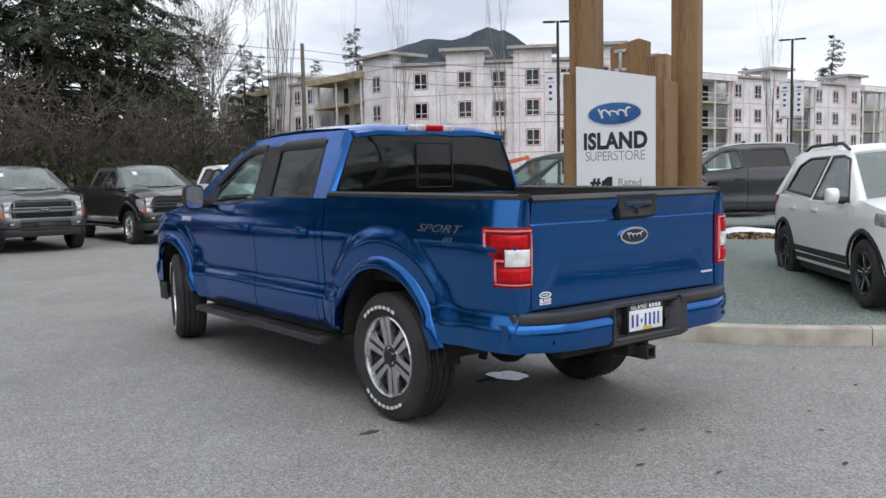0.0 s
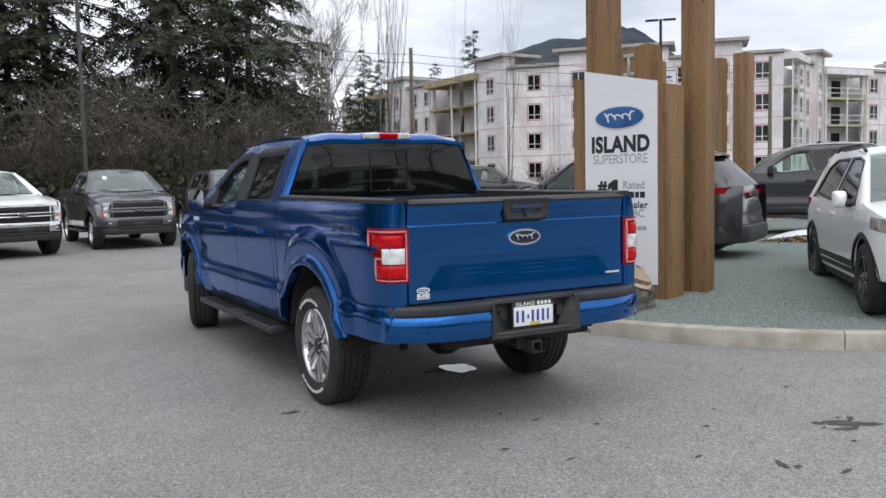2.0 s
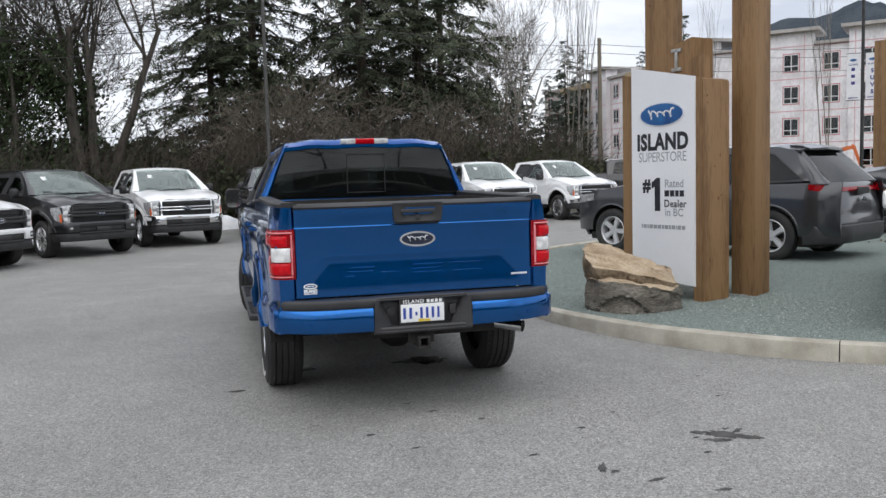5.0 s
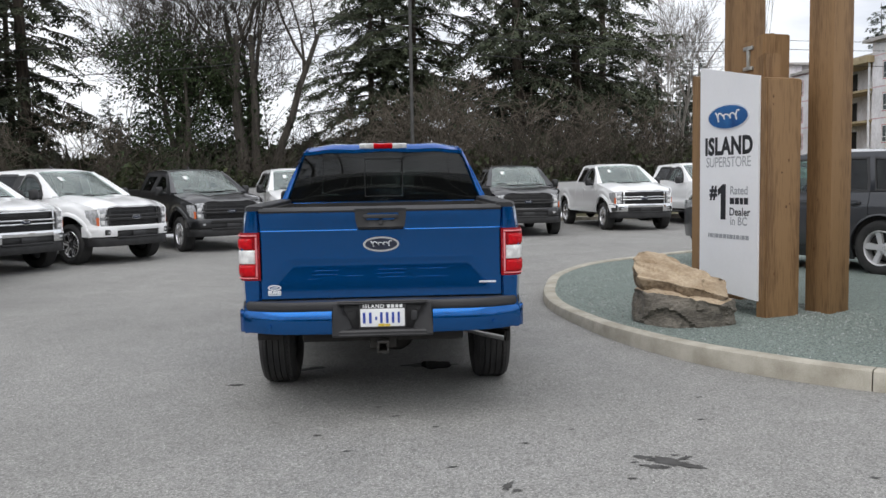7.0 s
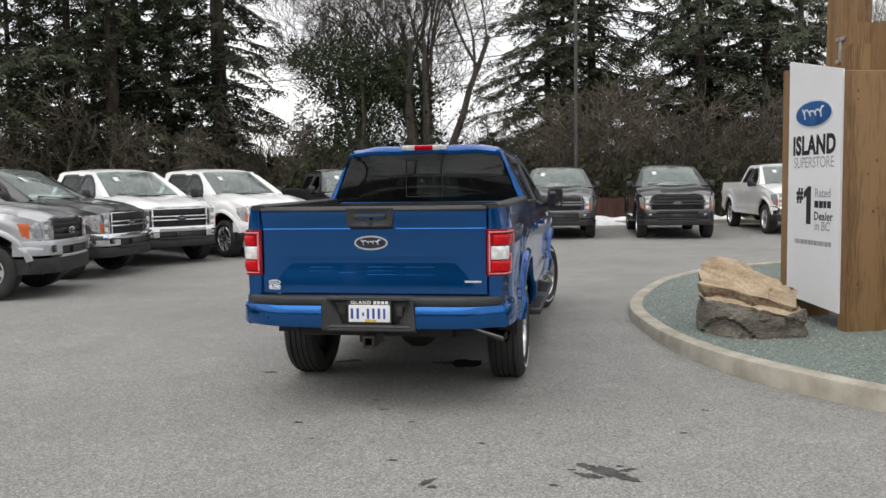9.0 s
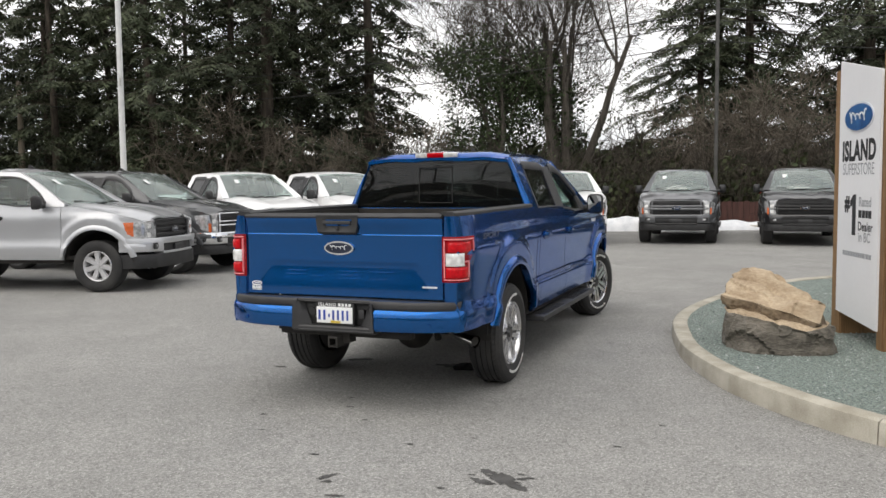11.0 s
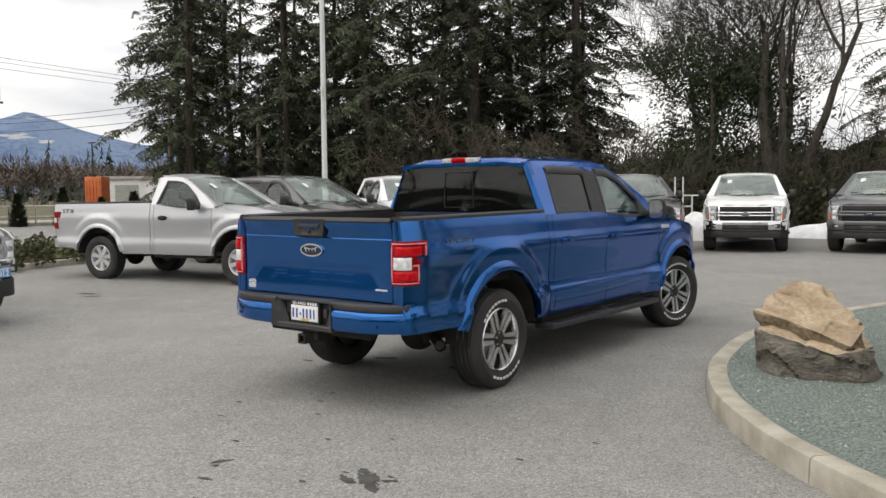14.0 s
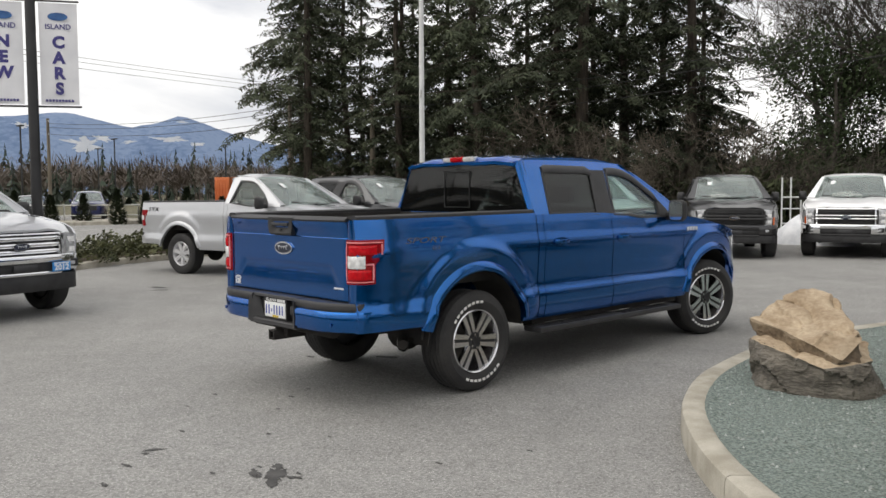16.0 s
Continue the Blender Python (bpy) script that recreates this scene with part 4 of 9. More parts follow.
def seat(car, x, y, z, mat, tall=0.62):
    s = new("seat")
    s.parent = car
    bm = bmesh.new()
    box(bm, x - 0.25, x + 0.25, y - 0.25, y + 0.28, z - 0.14, z, 0.04)
    box(bm, x - 0.24, x + 0.24, y - 0.36, y - 0.24, z - 0.02, z + tall, 0.04, m=None)
    part("seat_back", bm, mat, s)
    bm = bmesh.new()
    box(bm, x - 0.13, x + 0.13, y - 0.39, y - 0.3, z + tall + 0.03, z + tall + 0.2, 0.035)
    tube(bm, [(x - 0.05, y - 0.33, z + tall - 0.03), (x - 0.05, y - 0.34, z + tall + 0.06)], 0.007, 6)
    tube(bm, [(x + 0.05, y - 0.33, z + tall - 0.03), (x + 0.05, y - 0.34, z + tall + 0.06)], 0.007, 6)
    part("headrest", bm, mat, s)


def steering_wheel(car, x, y, z):
    bm = bmesh.new()
    n = 28
    pts = [(x + 0.18 * math.cos(k * math.tau / n), y - 0.1 * math.sin(k * math.tau / n), z + 0.15 * math.sin(k * math.tau / n)) for k in range(n + 1)]
    tube(bm, pts, 0.016, 8, caps=False)
    box(bm, x - 0.07, x + 0.07, y - 0.02, y + 0.03, z - 0.06, z + 0.05, 0.02)
    box(bm, x - 0.17, x + 0.17, y - 0.012, y + 0.012, z - 0.015, z + 0.015, 0.005)
    tube(bm, [(x, y, z), (x, y + 0.3, z - 0.15)], 0.03, 8)
    part("steering_wheel", bm, M["plastic"], car)


def side_mirror(car, x, y, z, sd, material, big=1.0, glass_back=True):
    mir = new("mirror")
    mir.parent = car
    bm = bmesh.new()
    w, h, d = 0.2 * big, 0.25 * big, 0.15 * big
    rows = []
    for k, (yy, s) in enumerate(((-d * 0.45, 0.93), (-d * 0.4, 1.0), (-d * 0.1, 1.0), (d * 0.25, 0.86), (d * 0.5, 0.5), (d * 0.55, 0.02))):
        rows.append([(x + sd * (w / 2 * math.copysign(abs(math.cos(a)) ** 0.45, math.cos(a)) * s), y + yy, z + h / 2 * math.copysign(abs(math.sin(a)) ** 0.45, math.sin(a)) * s) for a in [j * math.tau / 24 for j in range(24)]])
    vs = grid(bm, rows, close_u=True)
    bm.faces.new(vs[0])
    bm.faces.new(vs[-1])
    part("mirror_housing", bm, material, mir)
    bm = bmesh.new()
    prism(bm, [(w * 0.42 * math.copysign(abs(math.cos(a)) ** 0.45, math.cos(a)), h * 0.43 * math.copysign(abs(math.sin(a)) ** 0.45, math.sin(a))) for a in [j * math.tau / 24 for j in range(24)]], lambda u, v, q: Vector((x + u, y - d * 0.452 - q, z + v)), 0.004)
    part("mirror_glass", bm, M["mirror"], mir, "mirror glass")
    bm = bmesh.new()
    tube(bm, [(x - sd * (w * 0.3), y, z - h * 0.2), (x - sd * (w * 0.5 + 0.12), y + 0.02, z - h * 0.32)], [0.045, 0.04], 8)
    part("mirror_arm", bm, M["plastic"], mir)


def handle(car, x, y, z, sd, material, length=0.2):
    h = new("door_handle")
    h.parent = car
    bm = bmesh.new()
    rows = []
    for k in range(9):
        t = k / 8
        o = 0.03 * math.sin(math.pi * min(1, max(0, t))) ** 0.4
        rows.append([(x + sd * (o + a), y + (t - 0.5) * length, z + b) for a, b in ((-0.008, -0.016), (0.008, -0.017), (0.012, 0), (0.008, 0.017), (-0.008, 0.016))])
    vs = grid(bm, rows, close_u=True)
    bm.faces.new(vs[0])
    bm.faces.new(vs[-1])
    part("handle_bar", bm, material, h)
    bm = bmesh.new()
    ellipse(bm, length * 0.55, 0.045, lambda u, v, w: Vector((x + sd * (0.0015 + w), y + u, z - 0.01 + v)), 0.002, 24)
    part("handle_cup", bm, material, h)


def emblem(car, y, z, r, facing, x=0.0, name="emblem"):
    """Plain oval badge: bright rim, dark blue field, two pale strokes."""
    e = new(name)
    e.parent = car
    put = lambda off: (lambda u, v, w: Vector((x + u, y + facing * (off + w), z + v)))
    bm = bmesh.new()
    ellipse(bm, r, r * 0.42, put(0), 0.012, 36)
    part("rim_ring", bm, M["chrome"], e)
    bm = bmesh.new()
    ellipse(bm, r * 0.88, r * 0.32, put(0.0125), 0.003, 36)
    part("oval_field", bm, M["oval_dark"], e)
    bm = bmesh.new()
    script_stroke(bm, r * 0.95, put(0.0165), 0.001)
    part("script_wave", bm, M["silver_ink"], e)
    return e


# ---- pickup trucks ----
SIDE = [(0.44, 0.93), (0.50, 0.955), (0.56, 0.974), (0.62, 0.985), (0.69, 0.990), (0.73, 0.989), (0.755, 0.972), (0.80, 0.966), (0.95, 0.971), (1.08, 0.982), (1.16, 0.985), (1.20, 0.979), (1.24, 0.967), (1.33, 0.956), (1.40, 0.943), (1.47, 0.925)]


def pickup(m, label, body, cab="crew", grille="chrome", hero=False, rim="split", trim="plastic", handles=None, group="parked pickup trucks", rear=True, visors=True, lamp_amber=False, spin=0.0, bumper="chrome", flares=False, tag=True, old=False):
    car = thing("pickup_truck", m, label, "pickup truck", "" if hero else group)
    S = {"crew": 0.0, "super": 0.0, "regular": -0.5}[cab]       # the front's shift along the truck
    CB = {"crew": 1.95, "super": 2.3, "regular": 2.42}[cab]     # back of the cab
    AR, AF, AZ, ARR = 1.19, 4.87 + S, 0.42, 0.555
    DG, DF = 3.04 + S, 4.3 + S                                  # door gap; front edge of the front door
    END = 5.62 + S
    nz = 26 if hero else 14

    def xf(y, z):
        x = lerp_table(SIDE, z)
        x -= 0.05 * max(0.0, (0.3 - y) / 0.3) ** 2
        x -= 0.16 * max(0.0, (y - (4.95 + S)) / 0.7) ** 2.2
        for ya in (AR, AF):
            r = math.hypot(y - ya, (z - AZ) * 0.97)
            x += 0.024 * smooth01((0.80 - r) / 0.10) * smooth01((r - 0.3) / 0.2)
        return x

    def arch(y):
        z = 0.0
        for ya in (AR, AF):
            d = abs(y - ya)
            if d < ARR:
                z = max(z, AZ + math.sqrt(ARR * ARR - d * d))
        return z

    rail = lambda y: 1.405 + 0.008 * y
    for sd in (-1, 1):
        # box side
        bm = bmesh.new()
        ys = arch_ys(0.0, CB - 0.012, 30 if hero else 14, [(AR, ARR)])
        shell(bm, side_grid(ys, lambda y: max(0.585 if y < AR else 0.5, arch(y)), rail, xf, nz, sd), (-sd * 0.03, 0, 0))
        part("box_side", bm, body, car)
        flare_strip(car, AR, AZ, ARR - 0.004, sd, lambda y, z: xf(y, max(z, 0.56)) - 0.012, body, 12, 168, proud=0.04)
        flare_strip(car, AF, AZ, ARR - 0.004, sd, lambda y, z: xf(y, max(z, 0.56)) - 0.012, body, 12, 168, proud=0.04)
        wheel_well(car, AR, AZ, ARR, 0.5, 0.94, sd)
        wheel_well(car, AF, AZ, ARR, 0.5, 0.92, sd)
        # doors
        doors = [(CB, DG - 0.005), (DG + 0.005, DF - 0.005)] if cab != "regular" else [(CB, DF - 0.005)]
        if cab == "super":
            doors = [(CB, DG - 0.005), (DG + 0.005, DF - 0.005)]
        belt = lambda y: 1.405 - 0.015 * smooth01((y - 2.9 - S) / 0.2) - 0.05 * smooth01((y - 3.25 - S) / 0.35)
        for i, (a, b) in enumerate(doors):
            d = new("door")
            d.parent = car
            bm = bmesh.new()
            ys = arch_ys(a + (0.0 if i else 0.09), b, 12 if hero else 6, [])
            shell(bm, side_grid(ys, lambda y: 0.5, belt, xf, nz, sd), (-sd * 0.04, 0, 0))
            part("door_skin", bm, body, d)
            if i == 0:
                bm = bmesh.new()
                shell(bm, side_grid([a, a + 0.04, a + 0.082], lambda y: 0.5, belt, xf, nz, sd), (-sd * 0.04, 0, 0))
                part("cab_corner", bm, body, car)
            if not (cab == "super" and i == 0):
                handle(d, sd * (xf(a + 0.25, 1.17) + 0.002), a + (0.3 if i == 0 else 0.16), 1.165, sd, handles or body)
        # front fender
        bm = bmesh.new()
        ys = arch_ys(DF + 0.005, END, 16 if hero else 9, [(AF, ARR)])
        hood_z = lambda y: lerp_table([(4.2 + S, 1.345), (4.6 + S, 1.315), (5.2 + S, 1.215), (5.5 + S, 1.14), (5.65 + S, 1.07)], y)
        shell(bm, side_grid(ys, lambda y: max(0.5 if y < AF else 0.66, arch(y)), hood_z, xf, nz, sd), (-sd * 0.03, 0, 0))
        part("fender", bm, body, car)
        bm = bmesh.new()
        box(bm, sd * 0.4, sd * 0.9, CB, AF - 0.58, 0.44, 0.52, 0.01)
        part("rocker", bm, M["under"], car)
        # cab side above the belt
        tum = lambda y, z: 0.945 - (z - 1.38) * 0.475 - 0.03 * max(0.0, (z - 1.8) / 0.12) ** 2
        c0 = CB
        top = [(c0 + 0.02, 1.70), (c0 + 0.055, 1.86), (c0 + 0.11, 1.905), (2.7 + S * 0.5, 1.925), (3.2 + S, 1.915), (3.5 + S, 1.875), (3.75 + S, 1.755), (4.05 + S, 1.575), (4.36 + S, 1.372)]
        bot = [(4.36 + S, 1.335), (3.6 + S, 1.338), (3.2 + S, 1.385), (DG, 1.39), (c0, 1.405)]
        rw = [(c0 + 0.2, 1.405), (c0 + 0.9, 1.395), (c0 + 1.015, 1.785), (c0 + 0.98, 1.815), (c0 + 0.35, 1.82), (c0 + 0.3, 1.80)]
        if cab == "super":
            rw = [(c0 + 0.16, 1.405), (c0 + 0.58, 1.395), (c0 + 0.66, 1.79), (c0 + 0.62, 1.815), (c0 + 0.3, 1.82), (c0 + 0.25, 1.80)]
        fw = [(3.1 + S, 1.385), (3.32 + S, 1.375), (3.58 + S, 1.345), (3.98 + S, 1.348), (4.04 + S, 1.40), (3.9 + S, 1.55), (3.64 + S, 1.735), (3.5 + S, 1.79), (3.36 + S, 1.81), (3.22 + S, 1.805)]
        if cab == "regular":
            fw[0], fw[-1] = (2.55, 1.4), (2.66, 1.815)
        holes = [fw] if cab == "regular" else [rw, fw]

        def lay(y, z, w, sd=sd):
            return Vector((sd * (tum(y, z) - w), y, z))
        bm = bmesh.new()
        prism(bm, bot[::-1] + top[::-1], lay, 0.04, holes=holes)
        part("cab_side", bm, body, car, smooth=50)
        for k, h in enumerate(holes):
            cx, cy = sum(p[0] for p in h) / len(h), sum(p[1] for p in h) / len(h)
            big = [(cx + (y - cx) * 1.03, cy + (z - cy) * 1.045) for y, z in h]
            small = [(cx + (y - cx) * 0.955, cy + (z - cy) * 0.935) for y, z in h]
            bm = bmesh.new()
            prism(bm, big, lambda y, z, w, sd=sd: Vector((sd * (tum(y, z) + 0.004 - w), y, z)), 0.012, holes=[small])
            part("window_seal", bm, M["plastic"], car)
            tint = M["privacy"] if (k == 0 and cab != "regular") else M["clear"]
            poly_pane("door_window", car, big, lambda y, z, w, sd=sd: Vector((sd * (tum(y, z) - 0.012 + w), y, z)), tint)
            if visors:
                us = [p for p in h if p[1] > 1.7]
                y0, y1 = min(p[0] for p in us) + 0.0, max(p[0] for p in us) + 0.0
                if k == len(holes) - 1:
                    y1 += 0.26
                bm = bmesh.new()
                rows = []
                for i in range(13):
                    y = y0 + (y1 - y0) * i / 12
                    zt = lerp_table(sorted((p[0], p[1]) for p in h if p[1] > 1.5), y) + 0.03
                    rows.append([(sd * (tum(y, zt) + a), y, zt + b) for a, b in ((0.004, 0.0), (0.02, -0.012), (0.036, -0.05), (0.034, -0.075))])
                shell(bm, rows, (-sd * 0.006, 0, -0.002))
                part("rain_visor", bm, M["plastic_grey"], car)
        if cab != "regular":
            bm = bmesh.new()
            a, b = rw[1][0] + 0.015, fw[0][0] - 0.015
            c, d = fw[-1][0] - 0.03, rw[2][0] + 0.015
            prism(bm, [(a, 1.4), (b, 1.395), (c, 1.81), (d, 1.81)], lambda y, z, w, sd=sd: Vector((sd * (tum(y, z) + 0.0045 - w), y, z)), 0.008)
            part("pillar_trim", bm, M["plastic"], car)
        # mirror with its black sail
        bm = bmesh.new()
        prism(bm, [(3.86 + S, 1.352), (4.05 + S, 1.352), (4.02 + S, 1.42), (3.9 + S, 1.5)], lambda y, z, w, sd=sd: Vector((sd * (tum(y, z) + 0.012 - w), y, z)), 0.03)
        part("mirror_sail", bm, M["plastic"], car)
        side_mirror(car, sd * 1.1, 4.0 + S, 1.405, sd, M["plastic"] if trim == "plastic" else body, 0.88)
        # running board
        if hero or cab == "crew":
            rb = new("running_board")
            rb.parent = car
            bm = bmesh.new()
            box(bm, sd * 0.86, sd * 1.06, 1.88, 4.14, 0.385, 0.435, 0.018)
            part("board", bm, M["plastic_grey"], rb)
            if hero:
                for a, b in ((2.0, 2.75), (3.15, 3.95)):
                    bm = bmesh.new()
                    k = a
                    while k < b:
                        box(bm, sd * 0.93, sd * 1.04, k, k + 0.022, 0.434, 0.441)
                        k += 0.045
                    tagged(part("tread_ribs", bm, M["plastic"], rb), kind="stuff")
            for k in (2.2, 3.2, 3.9):
                bm = bmesh.new()
                box(bm, sd * 0.6, sd * 0.9, k - 0.03, k + 0.03, 0.37, 0.42)
                part("bracket", bm, M["under"], rb)
        # box top cap
        bm = bmesh.new()
        rows = []
        for i in range(13):
            y = 0.02 + (CB - 0.05) * i / 12
            x = xf(y, rail(y)) + 0.003
            rows.append([(sd * (x - d), y, rail(y) + z) for d, z in ((0.0, 0.0), (0.002, 0.02), (0.02, 0.032), (0.1, 0.03), (0.115, 0.02), (0.115, -0.05))])
        vs = grid(bm, rows)
        bm.faces.new(vs[0])
        bm.faces.new(vs[-1])
        part("rail_cap", bm, M["plastic"], car)
    # cab box floor, bulkheads, bed
    bm = bmesh.new()
    box(bm, -0.82, 0.82, 0.03, CB - 0.02, 0.86, 0.9)
    box(bm, -0.84, -0.8, 0.03, CB - 0.02, 0.88, 1.41)
    box(bm, 0.8, 0.84, 0.03, CB - 0.02, 0.88, 1.41)
    box(bm, -0.82, 0.82, CB - 0.06, CB - 0.02, 0.88, 1.41)
    part("box_liner", bm, M["under"], car)
    bm = bmesh.new()
    box(bm, -0.93, 0.93, CB - 0.005, CB + 0.05, 0.55, 1.42, 0.02)
    part("cab_back", bm, body, car)
    bm = bmesh.new()
    box(bm, -0.88, 0.88, CB + 0.05, AF - 0.1, 0.5, 0.56)
    box(bm, -0.86, 0.86, DF - 0.15, DF + 0.05, 0.56, 1.30)
    box(bm, -0.42, -0.3, 0.1, 5.5 + S, 0.5, 0.64, 0.01)
    box(bm, 0.3, 0.42, 0.1, 5.5 + S, 0.5, 0.64, 0.01)
    part("chassis", bm, M["under"], car)
    bm = bmesh.new()
    tube(bm, [(-0.75, AR, 0.4), (0.75, AR, 0.4)], 0.05, 10)
    bmesh.ops.create_uvsphere(bm, u_segments=12, v_segments=8, radius=0.17, matrix=pose(0.08, AR, 0.38))
    part("rear_axle", bm, M["under"], car)
    bm = bmesh.new()
    tube(bm, [(-0.7, AF, 0.4), (0.7, AF, 0.4)], 0.045, 8)
    part("front_axle", bm, M["under"], car)
    for x in (-0.42, 0.42):
        bm = bmesh.new()
        tube(bm, [(x, AR - 0.3, 0.36), (x * 0.95, AR - 0.42, 0.78)], 0.03, 8)
        part("shock_absorber", bm, M["under"], car)
        bm = bmesh.new()
        box(bm, x - 0.04, x + 0.04, AR - 0.6, AR + 0.6, 0.46, 0.5)
        part("leaf_spring", bm, M["under"], car)
    # roof
    bm = bmesh.new()
    rows = []
    ztop = [(c0 - 0.03, 1.885), (c0 + 0.03, 1.925), (c0 + 0.14, 1.945), (2.8 + S * 0.5, 1.965), (3.2 + S, 1.955), (3.42 + S, 1.915), (3.52 + S, 1.88)]
    zedge = [(c0 - 0.03, 1.86), (c0 + 0.03, 1.872), (c0 + 0.11, 1.905), (2.7 + S * 0.5, 1.925), (3.2 + S, 1.915), (3.5 + S, 1.873), (3.55 + S, 1.86)]
    ys = [c0 - 0.03, c0 - 0.01, c0 + 0.03, c0 + 0.09, c0 + 0.2] + [c0 + 0.2 + (3.3 + S - c0 - 0.2) * k / 8 for k in range(1, 9)] + [3.42 + S, 3.5 + S]
    for y in ys:
        zc, ze = lerp_table(ztop, y), lerp_table(zedge, y)
        xe = 0.945 - (ze - 1.38) * 0.475 - 0.012
        rows.append([(xe * u, y + 0.05 * (1 - u * u) * (1 if y > 3.2 + S else 0), ze + (zc - ze) * (1 - abs(u) ** 3.2) + (0.006 * math.cos(u * 9) if abs(u) < 0.8 and hero else 0)) for u in [-1 + k / 12 for k in range(25)]])
    shell(bm, rows, (0, 0, -0.03))
    part("roof", bm, body, car, smooth=50)
    bm = bmesh.new()
    prism(bm, [(0, 0), (0.13, 0), (0.05, 0.055), (0.01, 0.06)], lambda u, v, w: Vector((-0.012 + w, 2.95 + S * 0.6 + u, 1.955 + v)), 0.024)
    part("antenna_fin", bm, M["plastic"], car)
    # glass at both ends
    zb = 1.40
    pane("rear_window", car, [(-0.865, c0 - 0.012, zb + 0.02), (0.865, c0 - 0.012, zb + 0.02), (0.675, c0 + 0.0, 1.868), (-0.675, c0 + 0.0, 1.868)], M["privacy"], out=(0, -0.03, 0), label="dark tinted rear window with a sliding middle pane")
    for sd in (-1, 1):
        bm = bmesh.new()
        pts = [(0.862, c0 - 0.014, 1.40), (0.80, c0 - 0.012, 1.56), (0.74, c0 - 0.008, 1.71), (0.685, c0 - 0.002, 1.84), (0.665, c0 + 0.004, 1.88)]
        rows = []
        for x, y, z in pts:
            xo = 0.945 - (z - 1.38) * 0.475 - 0.002
            rows.append([(sd * x, y + 0.004, z), (sd * (x + 0.02), y - 0.006, z), (sd * (xo - 0.03), y - 0.002, z), (sd * xo, y + 0.035, z), (sd * xo, y + 0.09, z)])
        shell(bm, rows, (-sd * 0.01, 0.02, 0))
        part("rear_pillar", bm, body, car, smooth=60)
    if hero:
        bm = bmesh.new()
        for z0, z1, x0, x1 in ((1.794, 1.80, -0.17, 0.17), (1.46, 1.466, -0.17, 0.17), (1.46, 1.80, -0.17, -0.165), (1.46, 1.80, 0.165, 0.17)):
            box(bm, x0, x1, c0 - 0.045, c0 - 0.036, z0, z1)
        part("slider_frame", bm, M["plastic"], car)
        bm = bmesh.new()
        rows = [[(x, c0 - 0.052 + 0.03 * (x / 0.21) ** 2 + dy, z) for x, dy in [(-0.21 + 0.0105 * k, 0) for k in range(41)]] for z in (1.885, 1.9, 1.925, 1.935)]
        rows = [[(p[0], p[1] + (0.012 if i in (0, 3) else 0) + (0.02 if i == 3 else 0), p[2]) for p in r] for i, r in enumerate(rows)]
        a, b = shell(bm, rows, (0, 0.03, 0))
        for f in bm.faces:
            c = f.calc_center_median()
            f.material_index = 0 if abs(c.x) < 0.085 else 1
        part("brake_light", bm, [M["red_lens"], M["clear_lens"]], car, "red high brake light with clear cargo lamps")
    ws = [(-0.80, 4.33 + S, 1.36), (0.80, 4.33 + S, 1.36), (0.655, 3.49 + S, 1.868), (-0.655, 3.49 + S, 1.868)]
    pane("windshield", car, ws, M["windshield"], out=(0, 0.2, 0.05))
    for sd in (-1, 1):
        bm = bmesh.new()
        rows = []
        for k in range(7):
            t = k / 6
            a, b = Vector(ws[1]).lerp(Vector(ws[2]), t), Vector((0.955 - 0.0, 4.36 + S, 1.36)).lerp(Vector((0.70, 3.5 + S, 1.878)), t)
            z = b.z
            bx = 0.945 - (z - 1.38) * 0.475 + 0.002
            rows.append([(sd * (a.x - 0.01), a.y + 0.012, a.z), (sd * (a.x + bx) / 2, (a.y + b.y) / 2 + 0.012, (a.z + b.z) / 2 + 0.008), (sd * bx, b.y - 0.0, z)])
        shell(bm, rows, (-sd * 0.01, -0.03, -0.02))
        part("windshield_pillar", bm, body, car, smooth=60)
    bm = bmesh.new()
    box(bm, -0.8, 0.8, 4.2 + S, 4.4 + S, 1.27, 1.345, 0.02)
    part("cowl", bm, M["plastic"], car)
    bm = bmesh.new()
    for x in (-0.66, 0.02):
        arm = [Vector((x + 0.6 * q, 4.345 + S - 0.05 * q + 0.07 * (1 - ((x + 0.6 * q) / 0.8) ** 2), 1.385 + 0.03 * q)) for q in (0, 0.35, 0.7, 1)]
        tube(bm, arm, 0.016, 5)
    part("wiper", bm, M["plastic"], car)
    # interior
    for sd in (-1, 1):
        bm = bmesh.new()
        box(bm, sd * 0.85, sd * 0.875, CB + 0.05, 4.2 + S, 0.6, 1.36, 0.01)
        part("door_card", bm, M["seat"], car)
    bm = bmesh.new()
    box(bm, -0.6, 0.6, CB + 0.2, 3.35 + S, 1.86, 1.875)
    part("headliner", bm, M["seat_grey"], car)
    bm = bmesh.new()
    box(bm, -0.82, 0.82, 3.85 + S, 4.3 + S, 1.0, 1.3, 0.06)
    part("dashboard", bm, M["seat"] if hero else M["seat_grey"], car)
    steering_wheel(car, -0.42, 3.72 + S, 1.2)
    for x in (-0.42, 0.42):
        seat(car, x, 3.3 + S, 0.84, M["seat"] if hero else M["seat_grey"])
        if cab == "crew":
            seat(car, x, 2.42, 0.84, M["seat"])
    if tag:
        bm = bmesh.new()
        for x in (0.35,):
            prism(bm, [(0, 0), (0.12, 0), (0.12, 0.16), (0, 0.16)], lambda u, v, w, x=x: Vector((x + u, 3.99 + S - v * 0.86, 1.685 + v * 0.5 - w)), 0.002)
        part("window_sticker", bm, M["paper"], car)
    front_end(car, S, body, grille, bumper, END, hero, lamp_amber, old)
    rear_end(car, body, hero, old)
